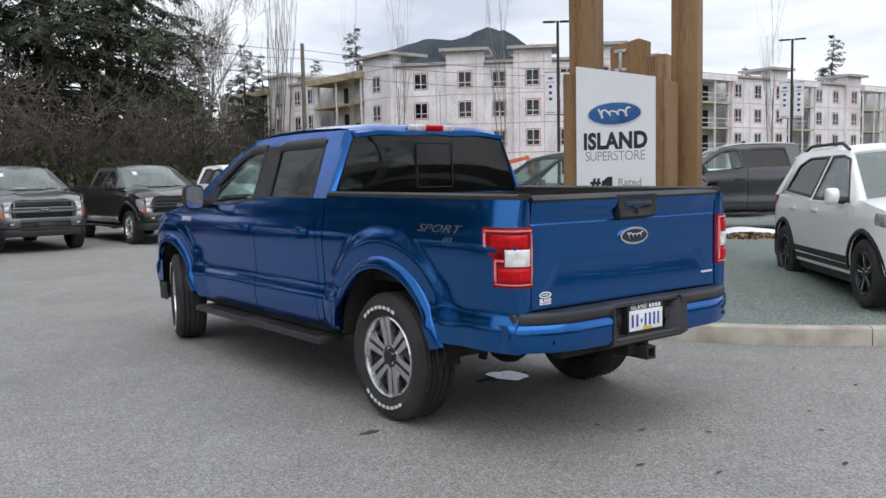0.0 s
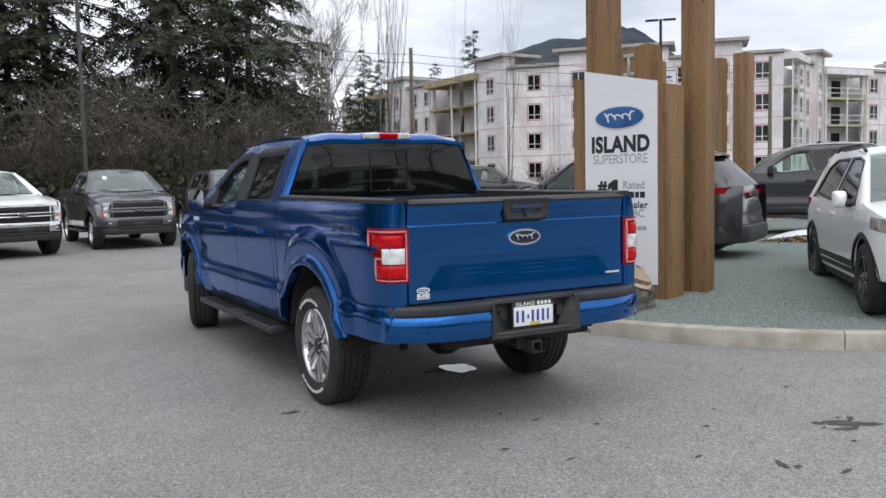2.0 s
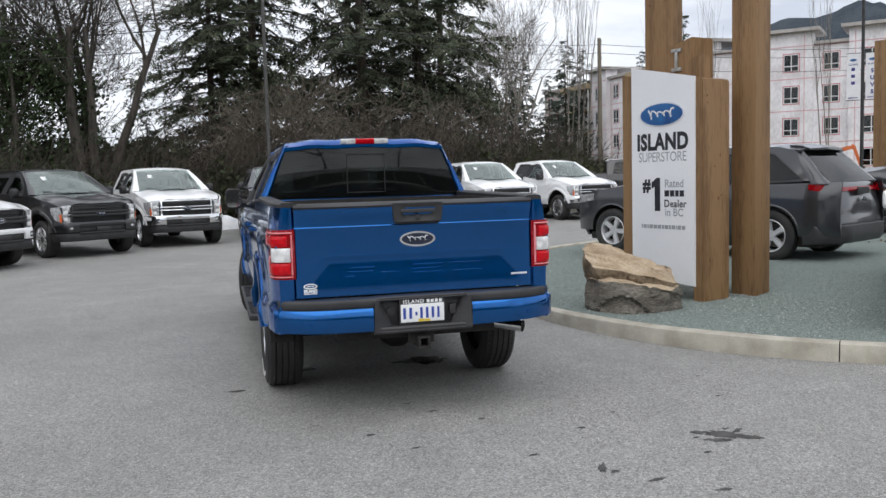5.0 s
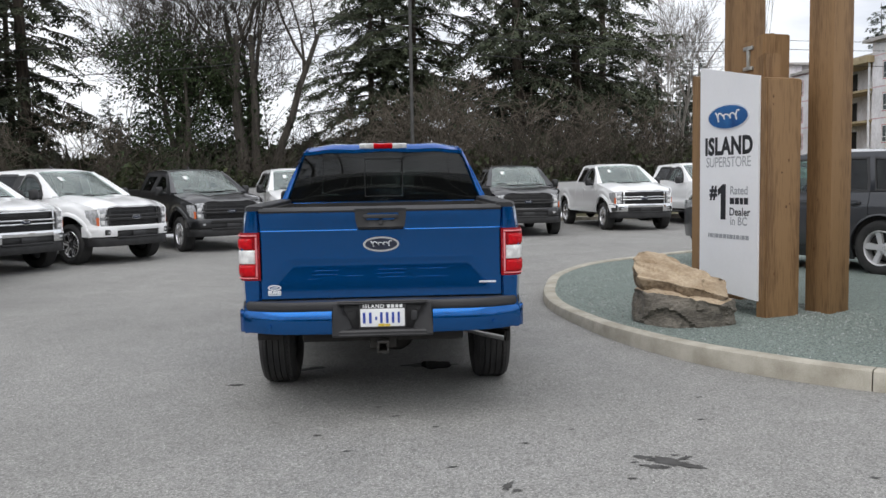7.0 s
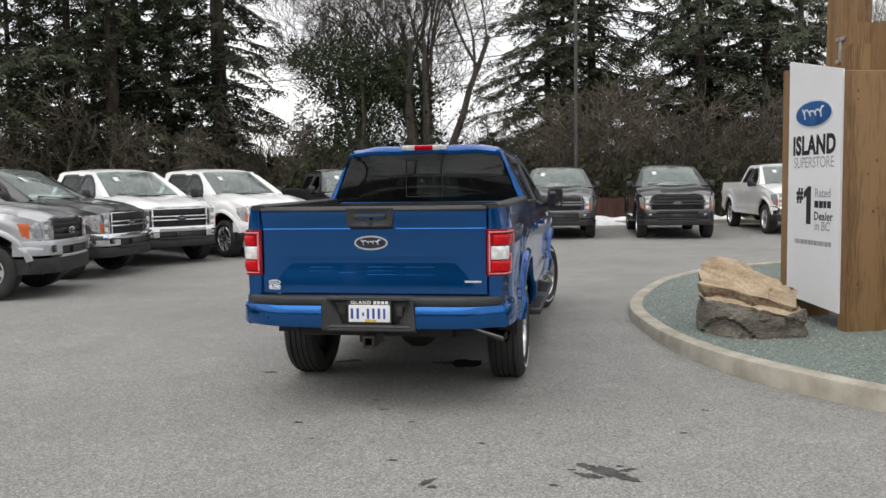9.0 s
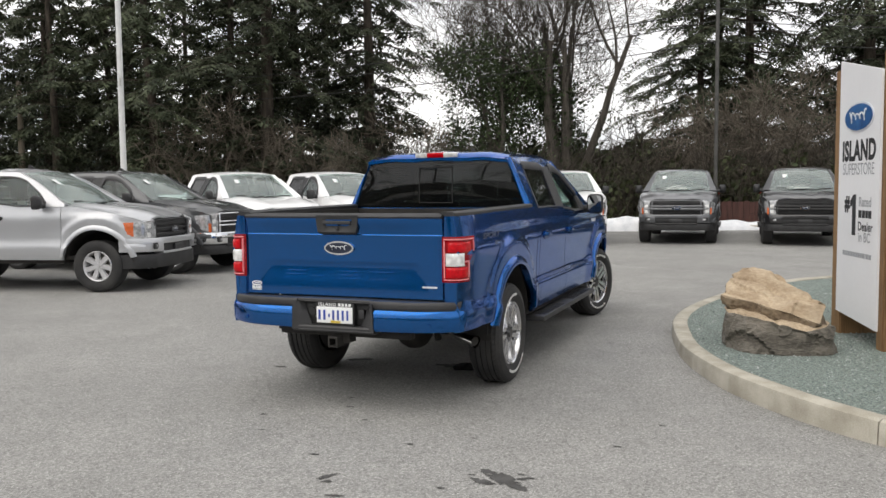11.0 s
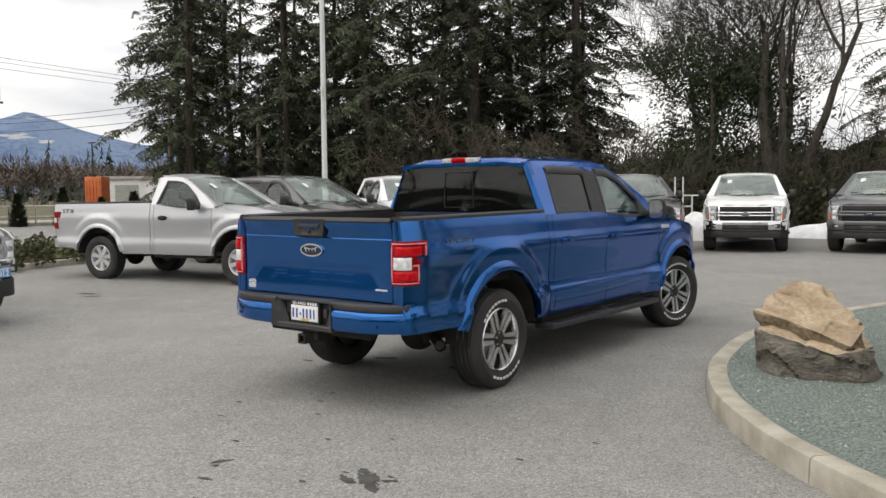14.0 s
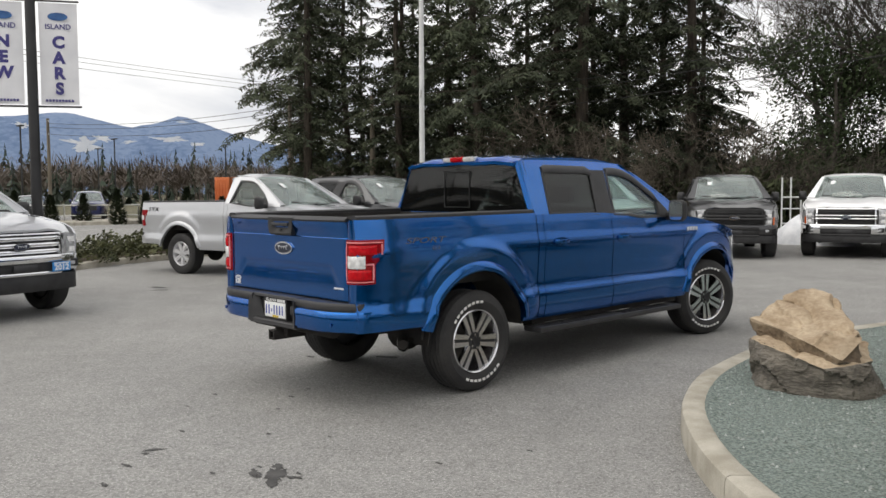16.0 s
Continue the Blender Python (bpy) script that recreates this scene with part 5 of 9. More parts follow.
    R, rr = (0.41, 0.262) if hero else (0.405, 0.262)
    if not hero and rim == "steel":
        rr = 0.235
    for x, y, st, sp in ((-0.985, AR, 0, 10 + spin), (0.985, AR, 0, 24 + spin), (-0.985, AF, -16 if hero else 0, 40 + spin), (0.985, AF, -16 if hero else 0, 5 + spin)):
        w = add_wheel(car, x, y, R, rr, 0.285, "split" if rim == "split" else "plain", st, 6 if rim == "split" else 7, writing=hero, spin=sp, tread=hero)
        if hero:
            w.location.z += gz(x, y) + 0.004
    return car


def front_end(car, S, body, grille, bumper, END, hero, lamp_amber, old):
    y0 = 5.70 + S
    bow = lambda x: y0 - 0.13 * (abs(x) / 0.95) ** 2.4
    # hood with two raised lines
    bm = bmesh.new()
    zc = [(4.35, 1.36), (4.6, 1.355), (5.0, 1.32), (5.35, 1.26), (5.55, 1.21), (5.68, 1.15)]
    ze = [(4.35, 1.345), (4.6, 1.315), (5.2, 1.215), (5.5, 1.14), (5.68, 1.06)]
    rows = []
    for k in range(11):
        y = 4.33 + (5.66 - 4.33) * k / 10
        row = []
        for j in range(21):
            u = -1 + j / 10
            xe = 0.925 - 0.16 * max(0.0, (y - 4.95) / 0.7) ** 2.2 * 0.8
            z = lerp_table(ze, y) + (lerp_table(zc, y) - lerp_table(ze, y)) * (1 - abs(u) ** 2.6)
            z += 0.028 * smooth01((abs(u) - 0.34) / 0.14) * smooth01((0.86 - abs(u)) / 0.16)
            row.append((u * xe, y + S - 0.1 * abs(u) ** 2.4 * smooth01((y - 5.2) / 0.4), z))
        rows.append(row)
    shell(bm, rows, (0, 0, -0.03))
    part("hood", bm, body, car, smooth=50)

    def fascia(name, x0, x1, zb, zt, out, mat, n=14, back=0.08, lbl="", wrap=False):
        bm = bmesh.new()
        rows = []
        for i in range(n + 1):
            x = x0 + (x1 - x0) * i / n
            y = bow(x) + out - (0.3 * max(0.0, (abs(x) - 0.72) / 0.24) ** 2 if wrap else 0.0)
            rows.append([(x, y - back, zb), (x, y - 0.008, zb), (x, y, zb + 0.01), (x, y, zt - 0.01), (x, y - 0.008, zt), (x, y - back, zt)])
        vs = grid(bm, rows, close_u=True)
        bm.faces.new(vs[0])
        bm.faces.new(vs[-1])
        return part(name, bm, mat, car, lbl)

    G = {"chrome": M["chrome"], "black": M["plastic"], "grey": M["grey2"], "body": body}[grille]
    gx = 0.6 if not old else 0.56
    zb, zt = (0.755, 1.11) if not old else (0.8, 1.1)
    fascia("grille_back", -gx, gx, zb, zt, -0.06, M["plastic"], back=0.05)
    fascia("grille_frame", -gx - 0.02, gx + 0.02, zt - 0.004, zt + 0.016, 0.0, G, back=0.02)
    fascia("grille_frame", -gx - 0.02, gx + 0.02, zb - 0.016, zb + 0.004, 0.0, G, back=0.02)
    for sd in (-1, 1):
        fascia("grille_frame", sd * gx - 0.014, sd * gx + 0.014, zb, zt, 0.0, G, 3, back=0.02)
    if old:
        for k in range(3):
            z = zb + 0.05 + k * 0.085
            fascia("grille_bar", -gx, gx, z, z + 0.05, -0.02, M["chrome"] if grille == "chrome" else M["plastic"])
    else:
        for z, h in ((zb + 0.13, 0.022), (zb + 0.2, 0.022)) if grille == "chrome" else ((zb + 0.118, 0.055), (zb + 0.186, 0.055)):
            fascia("grille_bar", -gx - 0.1, gx + 0.1, z, z + h, 0.012, G, back=0.025)
        for k in range(9):
            z = zb + 0.02 + k * 0.033
            fascia("grille_slat", -gx + 0.02, gx - 0.02, z, z + 0.012, -0.035, M["plastic"], 8, 0.03)
    emblem(car, bow(0) + 0.004, (zb + zt) / 2 - 0.005, 0.115, 1, name="front_emblem")
    # headlights
    for sd in (-1, 1):
        h = new("headlight")
        h.parent = car
        side = lambda y: 0.982 - 0.16 * max(0.0, (y - (4.95 + S)) / 0.7) ** 2.2
        line = [(gx + 0.03 + (0.83 - gx - 0.03) * q / 6, None) for q in range(7)] + [(None, y + S) for y in (5.585, 5.53, 5.46, 5.38, 5.3)]

        def lamp_rows(pts, grow=0.0):
            out = []
            for q, (x, y) in pts:
                t = q / (len(line) - 1)
                a, b = zb + 0.0 + 0.07 * smooth01((t - 0.5) / 0.5), zt + 0.02 - 0.03 * t
                if y is None:
                    py = bow(x) + 0.006 + grow
                    out.append([(sd * x, py - 0.06, a), (sd * x, py, a + 0.012), (sd * x, py + 0.004, (a + b) / 2), (sd * x, py - 0.01, b - 0.012), (sd * x, py - 0.08, b)])
                else:
                    px = side(y) + 0.006 + grow
                    out.append([(sd * (px - 0.05), y, a), (sd * px, y, a + 0.012), (sd * (px + 0.004), y, (a + b) / 2), (sd * (px - 0.006), y, b - 0.012), (sd * (px - 0.06), y, b)])
            return out
        pts = list(enumerate(line))
        bm = bmesh.new()
        vs = grid(bm, lamp_rows(pts))
        bm.faces.new(vs[0])
        bm.faces.new(vs[-1])
        part("lamp_glass", bm, M["lamp"], h, "clear headlight glass")
        for z in (zb + 0.09, zb + 0.225):
            bm = bmesh.new()
            box(bm, sd * 0.675, sd * 0.795, bow(0.75) - 0.01, bow(0.75) + 0.016, z - 0.045, z + 0.03, 0.008)
            part("lamp_projector", bm, M["clear_lens"], h)
        bm = bmesh.new()
        box(bm, sd * (gx + 0.03), sd * (gx + 0.065), bow(0.66) - 0.02, bow(0.66) + 0.014, zb + 0.02, zt - 0.02, 0.006)
        part("lamp_bracket", bm, M["plastic"], h)
        if lamp_amber or not (hero or old):
            bm = bmesh.new()
            rows = [r[1:4] for r in lamp_rows(pts[9:], 0.004)] if lamp_amber and grille == "black" else [r[1:3] for r in lamp_rows(pts[6:8], 0.004)]
            shell(bm, rows, (-sd * 0.01, 0, 0))
            part("turn_lamp", bm, M["amber"], h, "amber turn lamp")
    # bumper
    bmat = {"chrome": M["chrome"], "body": body, "black": M["plastic"]}[bumper]
    d = 0.0 if old else -0.065
    for sd in (-1, 1):
        fascia("bumper", sd * 0.52, sd * 0.955, 0.62 + d, 0.83 + d, 0.09, bmat, 12, 0.14, wrap=True)
    fascia("bumper", -0.519, 0.519, 0.735 + d, 0.83 + d, 0.09, bmat, 10, 0.16)
    fascia("bumper", -0.519, 0.519, 0.575 + d, 0.615 + d, 0.085, bmat if old else M["plastic"], 10, 0.16)
    fascia("bumper_opening", -0.519, 0.519, 0.616 + d, 0.734 + d, 0.05, M["plastic"], 10, 0.1)
    fascia("plate_holder", -0.16, 0.16, 0.62 + d, 0.72 + d, 0.085, M["plastic_grey"], 4, 0.02)
    fascia("valance", -0.93, 0.93, 0.36, 0.6 + d if not old else 0.578, 0.06, M["plastic"], 18, 0.2, wrap=True)
    for sd in (-1, 1):
        bm = bmesh.new()
        box(bm, sd * 0.6, sd * 0.78, bow(0.7) + 0.075, bow(0.7) + 0.098, 0.655 + d, 0.76 + d, 0.012)
        part("fog_lamp_bezel", bm, M["plastic"], car)
        bm = bmesh.new()
        box(bm, sd * 0.65, sd * 0.73, bow(0.7) + 0.09, bow(0.7) + 0.104, 0.68 + d, 0.73 + d, 0.015)
        part("fog_lamp", bm, M["lamp"], car)


def tail_lamp(car, sd, body, hero):
    t = new("taillight")
    t.parent = car
    # outline seen from behind wraps onto the side; y grows round the corner
    def put(u, v, w):
        """u: 0 at the tailgate, grows outwards and round the corner; v: height; w: outwards."""
        r = 0.05
        x_face = 0.868
        if u < x_face - 0.82:
            return Vector((sd * (0.82 + u), -0.006 - w, v))
        s = u - (x_face - 0.82)
        if s < r * math.pi / 2 * 1.6:
            a = s / (r * 1.6)
            return Vector((sd * (x_face + (r * 1.6 + w) * math.sin(a)), r * 1.6 - 0.006 - (r * 1.6 + w) * math.cos(a), v))
        return Vector((sd * (x_face + r * 1.6 + w + 0.02 * min(1, (s - 0.126) / 0.15)), r * 1.6 - 0.006 + s - r * 1.6 * math.pi / 2, v))

    def sheet(name, x0, x1, z0, z1, w, mat, lbl="", skew=0.0):
        bm = bmesh.new()
        rows = []
        n = 14
        for i in range(n + 1):
            u = x0 + (x1 - x0) * i / n
            rows.append([put(u, z0 + (z1 - z0) * k / 6, w * (0.75 if i in (0, n) or k in (0, 6) else 1.0)) for k in range(7)])
        c = lambda p: Vector((-sd * 0.012, 0.012, 0))
        shell(bm, rows, c)
        return part(name, bm, mat, t, lbl)
    z0, z1 = 0.94, 1.262
    w0 = 0.013
    sheet("lamp_surround", 0.004, 0.315, z0 + 0.19, z1, w0, M["red_dark"])
    for k in range(6):
        sheet("lamp_surround", 0.004, 0.24 + 0.0125 * k, z0 + 0.13 + 0.01 * k, z0 + 0.14 + 0.01 * k, w0, M["red_dark"])
    sheet("lamp_surround", 0.004, 0.24, z0, z0 + 0.13, w0, M["red_dark"])
    if hero:
        # pale light guide round the edge, shaped in steps
        sheet("light_guide", 0.012, 0.30, z1 - 0.024, z1 - 0.014, w0 + 0.006, M["pink_lens"])
        sheet("light_guide", 0.012, 0.225, z0 + 0.014, z0 + 0.022, w0 + 0.006, M["pink_lens"])
        sheet("light_guide", 0.012, 0.02, z0 + 0.028, z1 - 0.03, w0 + 0.006, M["pink_lens"])
        sheet("light_guide", 0.286, 0.3, z1 - 0.11, z1 - 0.03, w0 + 0.006, M["pink_lens"])
        sheet("light_guide", 0.213, 0.225, z0 + 0.028, z0 + 0.15, w0 + 0.006, M["pink_lens"])
        sheet("light_guide", 0.16, 0.213, z0 + 0.138, z0 + 0.15, w0 + 0.006, M["pink_lens"])
        sheet("upper_lens", 0.045, 0.25, z0 + 0.215, z1 - 0.04, w0 + 0.008, M["red_lens"], "red taillight lens")
        sheet("reverse_lens", 0.028, 0.155, z0 + 0.115, z0 + 0.205, w0 + 0.009, M["clear_lens"], "clear reversing lens")
        sheet("lower_lens", 0.028, 0.2, z0 + 0.035, z0 + 0.105, w0 + 0.008, M["red_lens"], "red taillight lens")
    else:
        sheet("reverse_lens", 0.028, 0.2, z0 + 0.115, z0 + 0.205, w0 + 0.009, M["clear_lens"])


def rear_end(car, body, hero, old):
    # tailgate: overhanging lip at the top, shallow trapezoid below
    def gate(x, z):
        y = 0.0
        fade = smooth01((0.80 - abs(x)) / 0.3)
        if z > 1.268:
            y -= (0.012 + 0.03 * fade) * smooth01((z - 1.268) / 0.11)
        else:
            y -= 0.004
        edge = 0.605 + max(0.0, (1.07 - z)) * 0.75
        inn = smooth01((edge - abs(x)) / 0.03 + 0.5) * smooth01((1.075 - z) / 0.035) * smooth01((z - 0.815) / 0.25)
        return y + 0.014 * inn
    n, k = (72, 60) if hero else (24, 20)
    zs = [0.812 + (1.392 - 0.812) * j / k for j in range(k + 1)]
    zs = sorted(set(zs + [1.266, 1.27]))
    bm = bmesh.new()
    rows = [[(-0.812 + 1.624 * i / n, gate(-0.812 + 1.624 * i / n, z) + (0.012 * smooth01((abs(-0.812 + 1.624 * i / n) - 0.797) / 0.015)), z) for i in range(n + 1)] for z in zs]
    shell(bm, rows, lambda p: Vector((0, 0.07 - p.y, 0)))
    tg = part("tailgate", bm, body, car, smooth=60)
    bm = bmesh.new()
    rows = []
    for x in [-0.812 + 1.624 * i / 24 for i in range(25)]:
        f = smooth01((0.80 - abs(x)) / 0.3)
        rows.append([(x, 0.1, 1.385), (x, -0.014 - 0.028 * f, 1.39), (x, -0.02 - 0.028 * f, 1.402), (x, 0.0, 1.418), (x, 0.1, 1.424)])
    vs = grid(bm, rows, close_u=True)
    bm.faces.new(vs[0])
    bm.faces.new(vs[-1])
    part("tailgate_cap", bm, M["plastic"], tg)
    for sd in (-1, 1):
        tail_lamp(car, sd, body, hero)
    # corner post of the box between lamp, gate and bumper
    for sd in (-1, 1):
        bm = bmesh.new()
        rows = []
        for z in [0.62 + (1.405 - 0.62) * j / 14 for j in range(15)]:
            xe = lerp_table(SIDE, z) - 0.05
            row = [(sd * 0.822, 0.06, z), (sd * 0.822, 0.004, z), (sd * 0.832, -0.006, z)]
            for j in range(1, 8):
                a = j / 7 * math.pi / 2
                row.append((sd * (0.87 + (xe - 0.87) * math.sin(a)), 0.075 - 0.081 * math.cos(a), z))
            rows.append(row)
        shell(bm, rows, (-sd * 0.01, 0.02, 0))
        part("box_corner", bm, body, car, smooth=60)
    # bumper
    b = new("rear_bumper")
    b.parent = car
    bz = lambda x: -0.13 + 0.2 * max(0.0, (abs(x) - 0.55) / 0.45) ** 2.2

    def bar(name, x0, x1, z0, z1, out, mat, n=12, rnd=0.02, deep=0.14, zs=(0, 0)):
        bm = bmesh.new()
        rows = []
        for i in range(n + 1):
            t = i / n
            x = x0 + (x1 - x0) * t
            y = bz(x) - out
            s = zs[0] + (zs[1] - zs[0]) * t
            rows.append([(x, y + deep, z0 + s), (x, y + rnd * 0.7, z0 + s), (x, y, z0 + rnd + s), (x, y + 0.004, (z0 + z1) / 2 + s / 2), (x, y, z1 - rnd), (x, y + rnd * 0.7, z1), (x, y + deep, z1)])
        vs = grid(bm, rows, close_u=True)
        bm.faces.new(vs[0])
        bm.faces.new(vs[-1])
        return part(name, bm, mat, b, smooth=55)
    for sd in (-1, 1):
        bar("bumper_end", sd * 0.335, sd * 0.962, 0.572, 0.738, 0.012, body if hero or old else M["chrome"], 16, zs=(0.012, 0.02))
        bar("step_pad", sd * 0.30, sd * 0.935, 0.738, 0.80, 0.0, M["plastic_grey"], 14, deep=0.16)
        bm = bmesh.new()
        rows = []
        for i in range(5):
            t = i / 4
            rows.append([(sd * (0.335 - 0.01 * t), bz(0.3) - 0.016, 0.575 + 0.2 * t), (sd * (0.31 + 0.005 * t), bz(0.3) - 0.012, 0.575 + 0.21 * t), (sd * (0.2 + 0.07 * t), bz(0.3) + 0.055, 0.60 + 0.17 * t)])
        shell(bm, rows, (0, 0.05, 0))
        part("bumper_recess", bm, M["plastic_grey"], b)
        if hero:
            bm = bmesh.new()
            tube(bm, [(sd * 0.75, bz(0.75) - 0.013, 0.64), (sd * 0.75, bz(0.75) - 0.019, 0.64)], 0.014, 14)
            part("parking_sensor", bm, M["blue"], b)
    bar("step_centre", -0.31, 0.31, 0.775, 0.802, -0.02, M["plastic_grey"], 8, 0.008, 0.14)
    bar("bumper_sill", -0.335, 0.335, 0.56, 0.605, 0.0, M["plastic_grey"], 8, 0.012, 0.12)
    bar("plate_recess", -0.29, 0.29, 0.6, 0.775, -0.075, M["plastic"], 6, 0.01, 0.05)
    bm = bmesh.new()
    tube(bm, [(-0.205, -0.055, 0.7), (-0.205, -0.07, 0.7)], 0.03, 14)
    part("plug_socket", bm, M["plastic"], b)
    bm = bmesh.new()
    box(bm, 0.19, 0.235, -0.09, -0.05, 0.66, 0.73, 0.008)
    part("lock_cover", bm, M["plastic_grey"], b)
    p = new("number_plate")
    p.parent = car
    p.location = (0, -0.03, -0.008)
    bm = bmesh.new()
    box(bm, -0.158, 0.158, -0.068, -0.02, 0.605, 0.785, 0.004)
    part("plate_frame", bm, M["plastic"], p)
    bm = bmesh.new()
    box(bm, -0.148, 0.148, -0.074, -0.0685, 0.632, 0.752, 0.003)
    part("plate_blank", bm, M["paper"], p, "white number plate with plain bars")
    if hero:
        bm = bmesh.new()
        u = -0.132
        for wd, z0, z1 in ((0.036, 0.655, 0.728), (0.036, 0.655, 0.728), (0.028, 0.675, 0.7), (0.034, 0.655, 0.728), (0.034, 0.655, 0.728), (0.034, 0.655, 0.728), (0.03, 0.655, 0.728)):
            prism(bm, [(u, z0), (u + wd * 0.5, z0), (u + wd * 0.5, z1), (u, z1)], lambda a, c, w: Vector((a, -0.0745 - w, c)), 0.001)
            u += wd + 0.005
        part("plate_marking", bm, M["plate_blue"], p)
        bm = bmesh.new()
        box(bm, -0.03, 0.012, -0.0765, -0.0745, 0.634, 0.652)
        box(bm, 0.016, 0.05, -0.0765, -0.0745, 0.634, 0.65)
        part("plate_sticker", bm, M["yellow"], p)
        lettering("frame_letters", "ISLAND", 0.036, basis((-0.06, -0.0695, 0.768), (1, 0, 0), (0, 0, 1), (0, -1, 0)), M["paper"], p, bold=0.001, space=1.25)
        bm = bmesh.new()
        for k in range(4):
            prism(bm, [(0.03 + k * 0.028, 0.757), (0.05 + k * 0.028, 0.757), (0.05 + k * 0.028, 0.779), (0.03 + k * 0.028, 0.779)], lambda a, c, w: Vector((a, -0.0685 - w, c)), 0.001)
        part("frame_word", bm, M["paper"], p)
        # handle with camera
        h = new("tailgate_handle")
        h.parent = tg
        bm = bmesh.new()
        rows = []
        for t in range(9):
            u = -1 + t / 4
            row = []
            for z, hw in ((1.272, 0.142), (1.288, 0.158), (1.34, 0.168), (1.39, 0.172), (1.412, 0.17)):
                row.append((u * hw, -0.046 + 0.014 * (1 if z < 1.28 else 0) + (0.022 if (abs(u) < 0.72 and 1.3 < z < 1.36) else 0), z))
            rows.append(row)
        shell(bm, rows, (0, 0.05, 0))
        part("handle_bezel", bm, M["plastic"], h)
        bm = bmesh.new()
        box(bm, -0.115, 0.115, -0.055, -0.03, 1.345, 1.372, 0.008)
        tube(bm, [(0, -0.045, 1.318), (0, -0.052, 1.318)], 0.014, 12)
        part("handle_grip", bm, M["plastic_grey"], h)
        emblem(tg, -0.006, 1.17, 0.122, -1)
        # embossed bars
        bm = bmesh.new()
        for u0, u1, v0, v1 in ((-0.45, -0.29, 0.992, 1.002), (-0.47, -0.3, 0.966, 0.974), (-0.5, -0.43, 0.938, 0.944), (-0.25, -0.13, 0.955, 0.962), (-0.03, 0.17, 0.995, 1.003), (-0.04, 0.15, 0.968, 0.975), (-0.03, 0.17, 0.942, 0.949), (0.24, 0.44, 0.995, 1.003), (0.24, 0.45, 0.942, 0.949)):
            box(bm, u0, u1, -0.002, 0.012, v0, v0 + (v1 - v0) * (0.7 if v1 - v0 < 0.02 else 1), 0.001)
        tagged(part("embossed_relief", bm, body, tg), kind="stuff")
        bm = bmesh.new()
        box(bm, 0.66, 0.775, -0.009, -0.003, 0.893, 0.906, 0.002)
        part("badge_bar", bm, M["silver_ink"], tg)
        # dealer sticker
        bm = bmesh.new()
        prism(bm, [(0.045 * math.cos(a), 0.018 * math.sin(a)) for a in [q * math.tau / 24 for q in range(24)]], lambda u, v, w: Vector((-0.722 + u, -0.0045 - w, 0.888 + v)), 0.0015, holes=[[(0.036 * math.cos(a), 0.011 * math.sin(a)) for a in [q * math.tau / 24 for q in range(24)]]])
        box(bm, -0.745, -0.70, -0.006, -0.0045, 0.885, 0.891)
        box(bm, -0.765, -0.68, -0.006, -0.0045, 0.836, 0.842)
        part("dealer_sticker", bm, M["paper"], tg)
        lettering("sticker_letters", "ISLAND", 0.03, basis((-0.722, -0.006, 0.856), (1, 0, 0), (0, 0, 1), (0, -1, 0)), M["paper"], tg, bold=0.002, sx=0.85)
        # SPORT on both box sides
        for sd in (-1, 1):
            o = Vector((sd * 0.9695, 0.62, 1.238))
            lettering("side_decal", "SPORT", 0.064, basis(o, (0, sd, 0), (-sd * 0.17, 0, 1), (sd, 0, 0.17)), M["decal"], car, sx=2.1, shear=0.35, bold=0.0, extrude=0.0025, label="grey word decal")
            lettering("side_decal", "4X4", 0.05, basis(o + Vector((sd * 0.0125, sd * 0.1, -0.062)), (0, sd, 0), (-sd * 0.12, 0, 1), (sd, 0, 0.12)), M["decal"], car, shear=0.3, extrude=0.0015)
            bm = bmesh.new()
            for q in range(4):
                y = 4.36 + q * 0.055
                prism(bm, [(y, 1.185), (y + 0.04, 1.185), (y + 0.048, 1.225), (y + 0.008, 1.225)], lambda a, c, w, sd=sd: Vector((sd * (0.974 + w), a, c)), 0.008)
            part("fender_badge", bm, M["silver_ink"], car)
            # mudflap
            bm = bmesh.new()
            rows = [[(sd * x, 0.70 - 0.012 * k, 0.62 - 0.068 * k) for x in (0.79, 0.84, 0.9, 0.955)] for k in range(4)]
            shell(bm, rows, (0, -0.012, 0))
            part("mud_flap", bm, M["under"], car)
        # exhaust, hitch, spare
        bm = bmesh.new()
        tube(bm, [(0.42, 1.0, 0.53), (0.5, 0.86, 0.51), (0.62, 0.7, 0.475), (0.76, 0.57, 0.455), (0.905, 0.45, 0.44)], [0.036, 0.036, 0.042, 0.045, 0.045], 18, caps=False)
        part("exhaust_pipe", bm, M["chrome"], car, "chrome exhaust tip")
        bm = bmesh.new()
        tube(bm, [(0.76, 0.57, 0.455), (0.88, 0.47, 0.4432)], [0.039, 0.039], 18)
        part("exhaust_inside", bm, M["under"], car)
        bm = bmesh.new()
        prism(bm, [(-0.038, -0.038), (0.038, -0.038), (0.038, 0.038), (-0.038, 0.038)], lambda u, v, w: Vector((u, -0.14 + w, 0.49 + v)), 0.3, holes=[[(-0.026, -0.026), (0.026, -0.026), (0.026, 0.026), (-0.026, 0.026)]])
        box(bm, -0.09, 0.09, -0.05, -0.03, 0.47, 0.57, 0.01)
        box(bm, -0.55, 0.55, 0.04, 0.12, 0.5, 0.58, 0.02)
        part("hitch_receiver", bm, M["under"], car)
        bm = bmesh.new()
        bmesh.ops.create_cone(bm, cap_ends=True, segments=28, radius1=0.36, radius2=0.36, depth=0.22, matrix=pose(-0.02, 0.48, 0.64))
        part("spare_wheel", bm, M["rubber"], car)


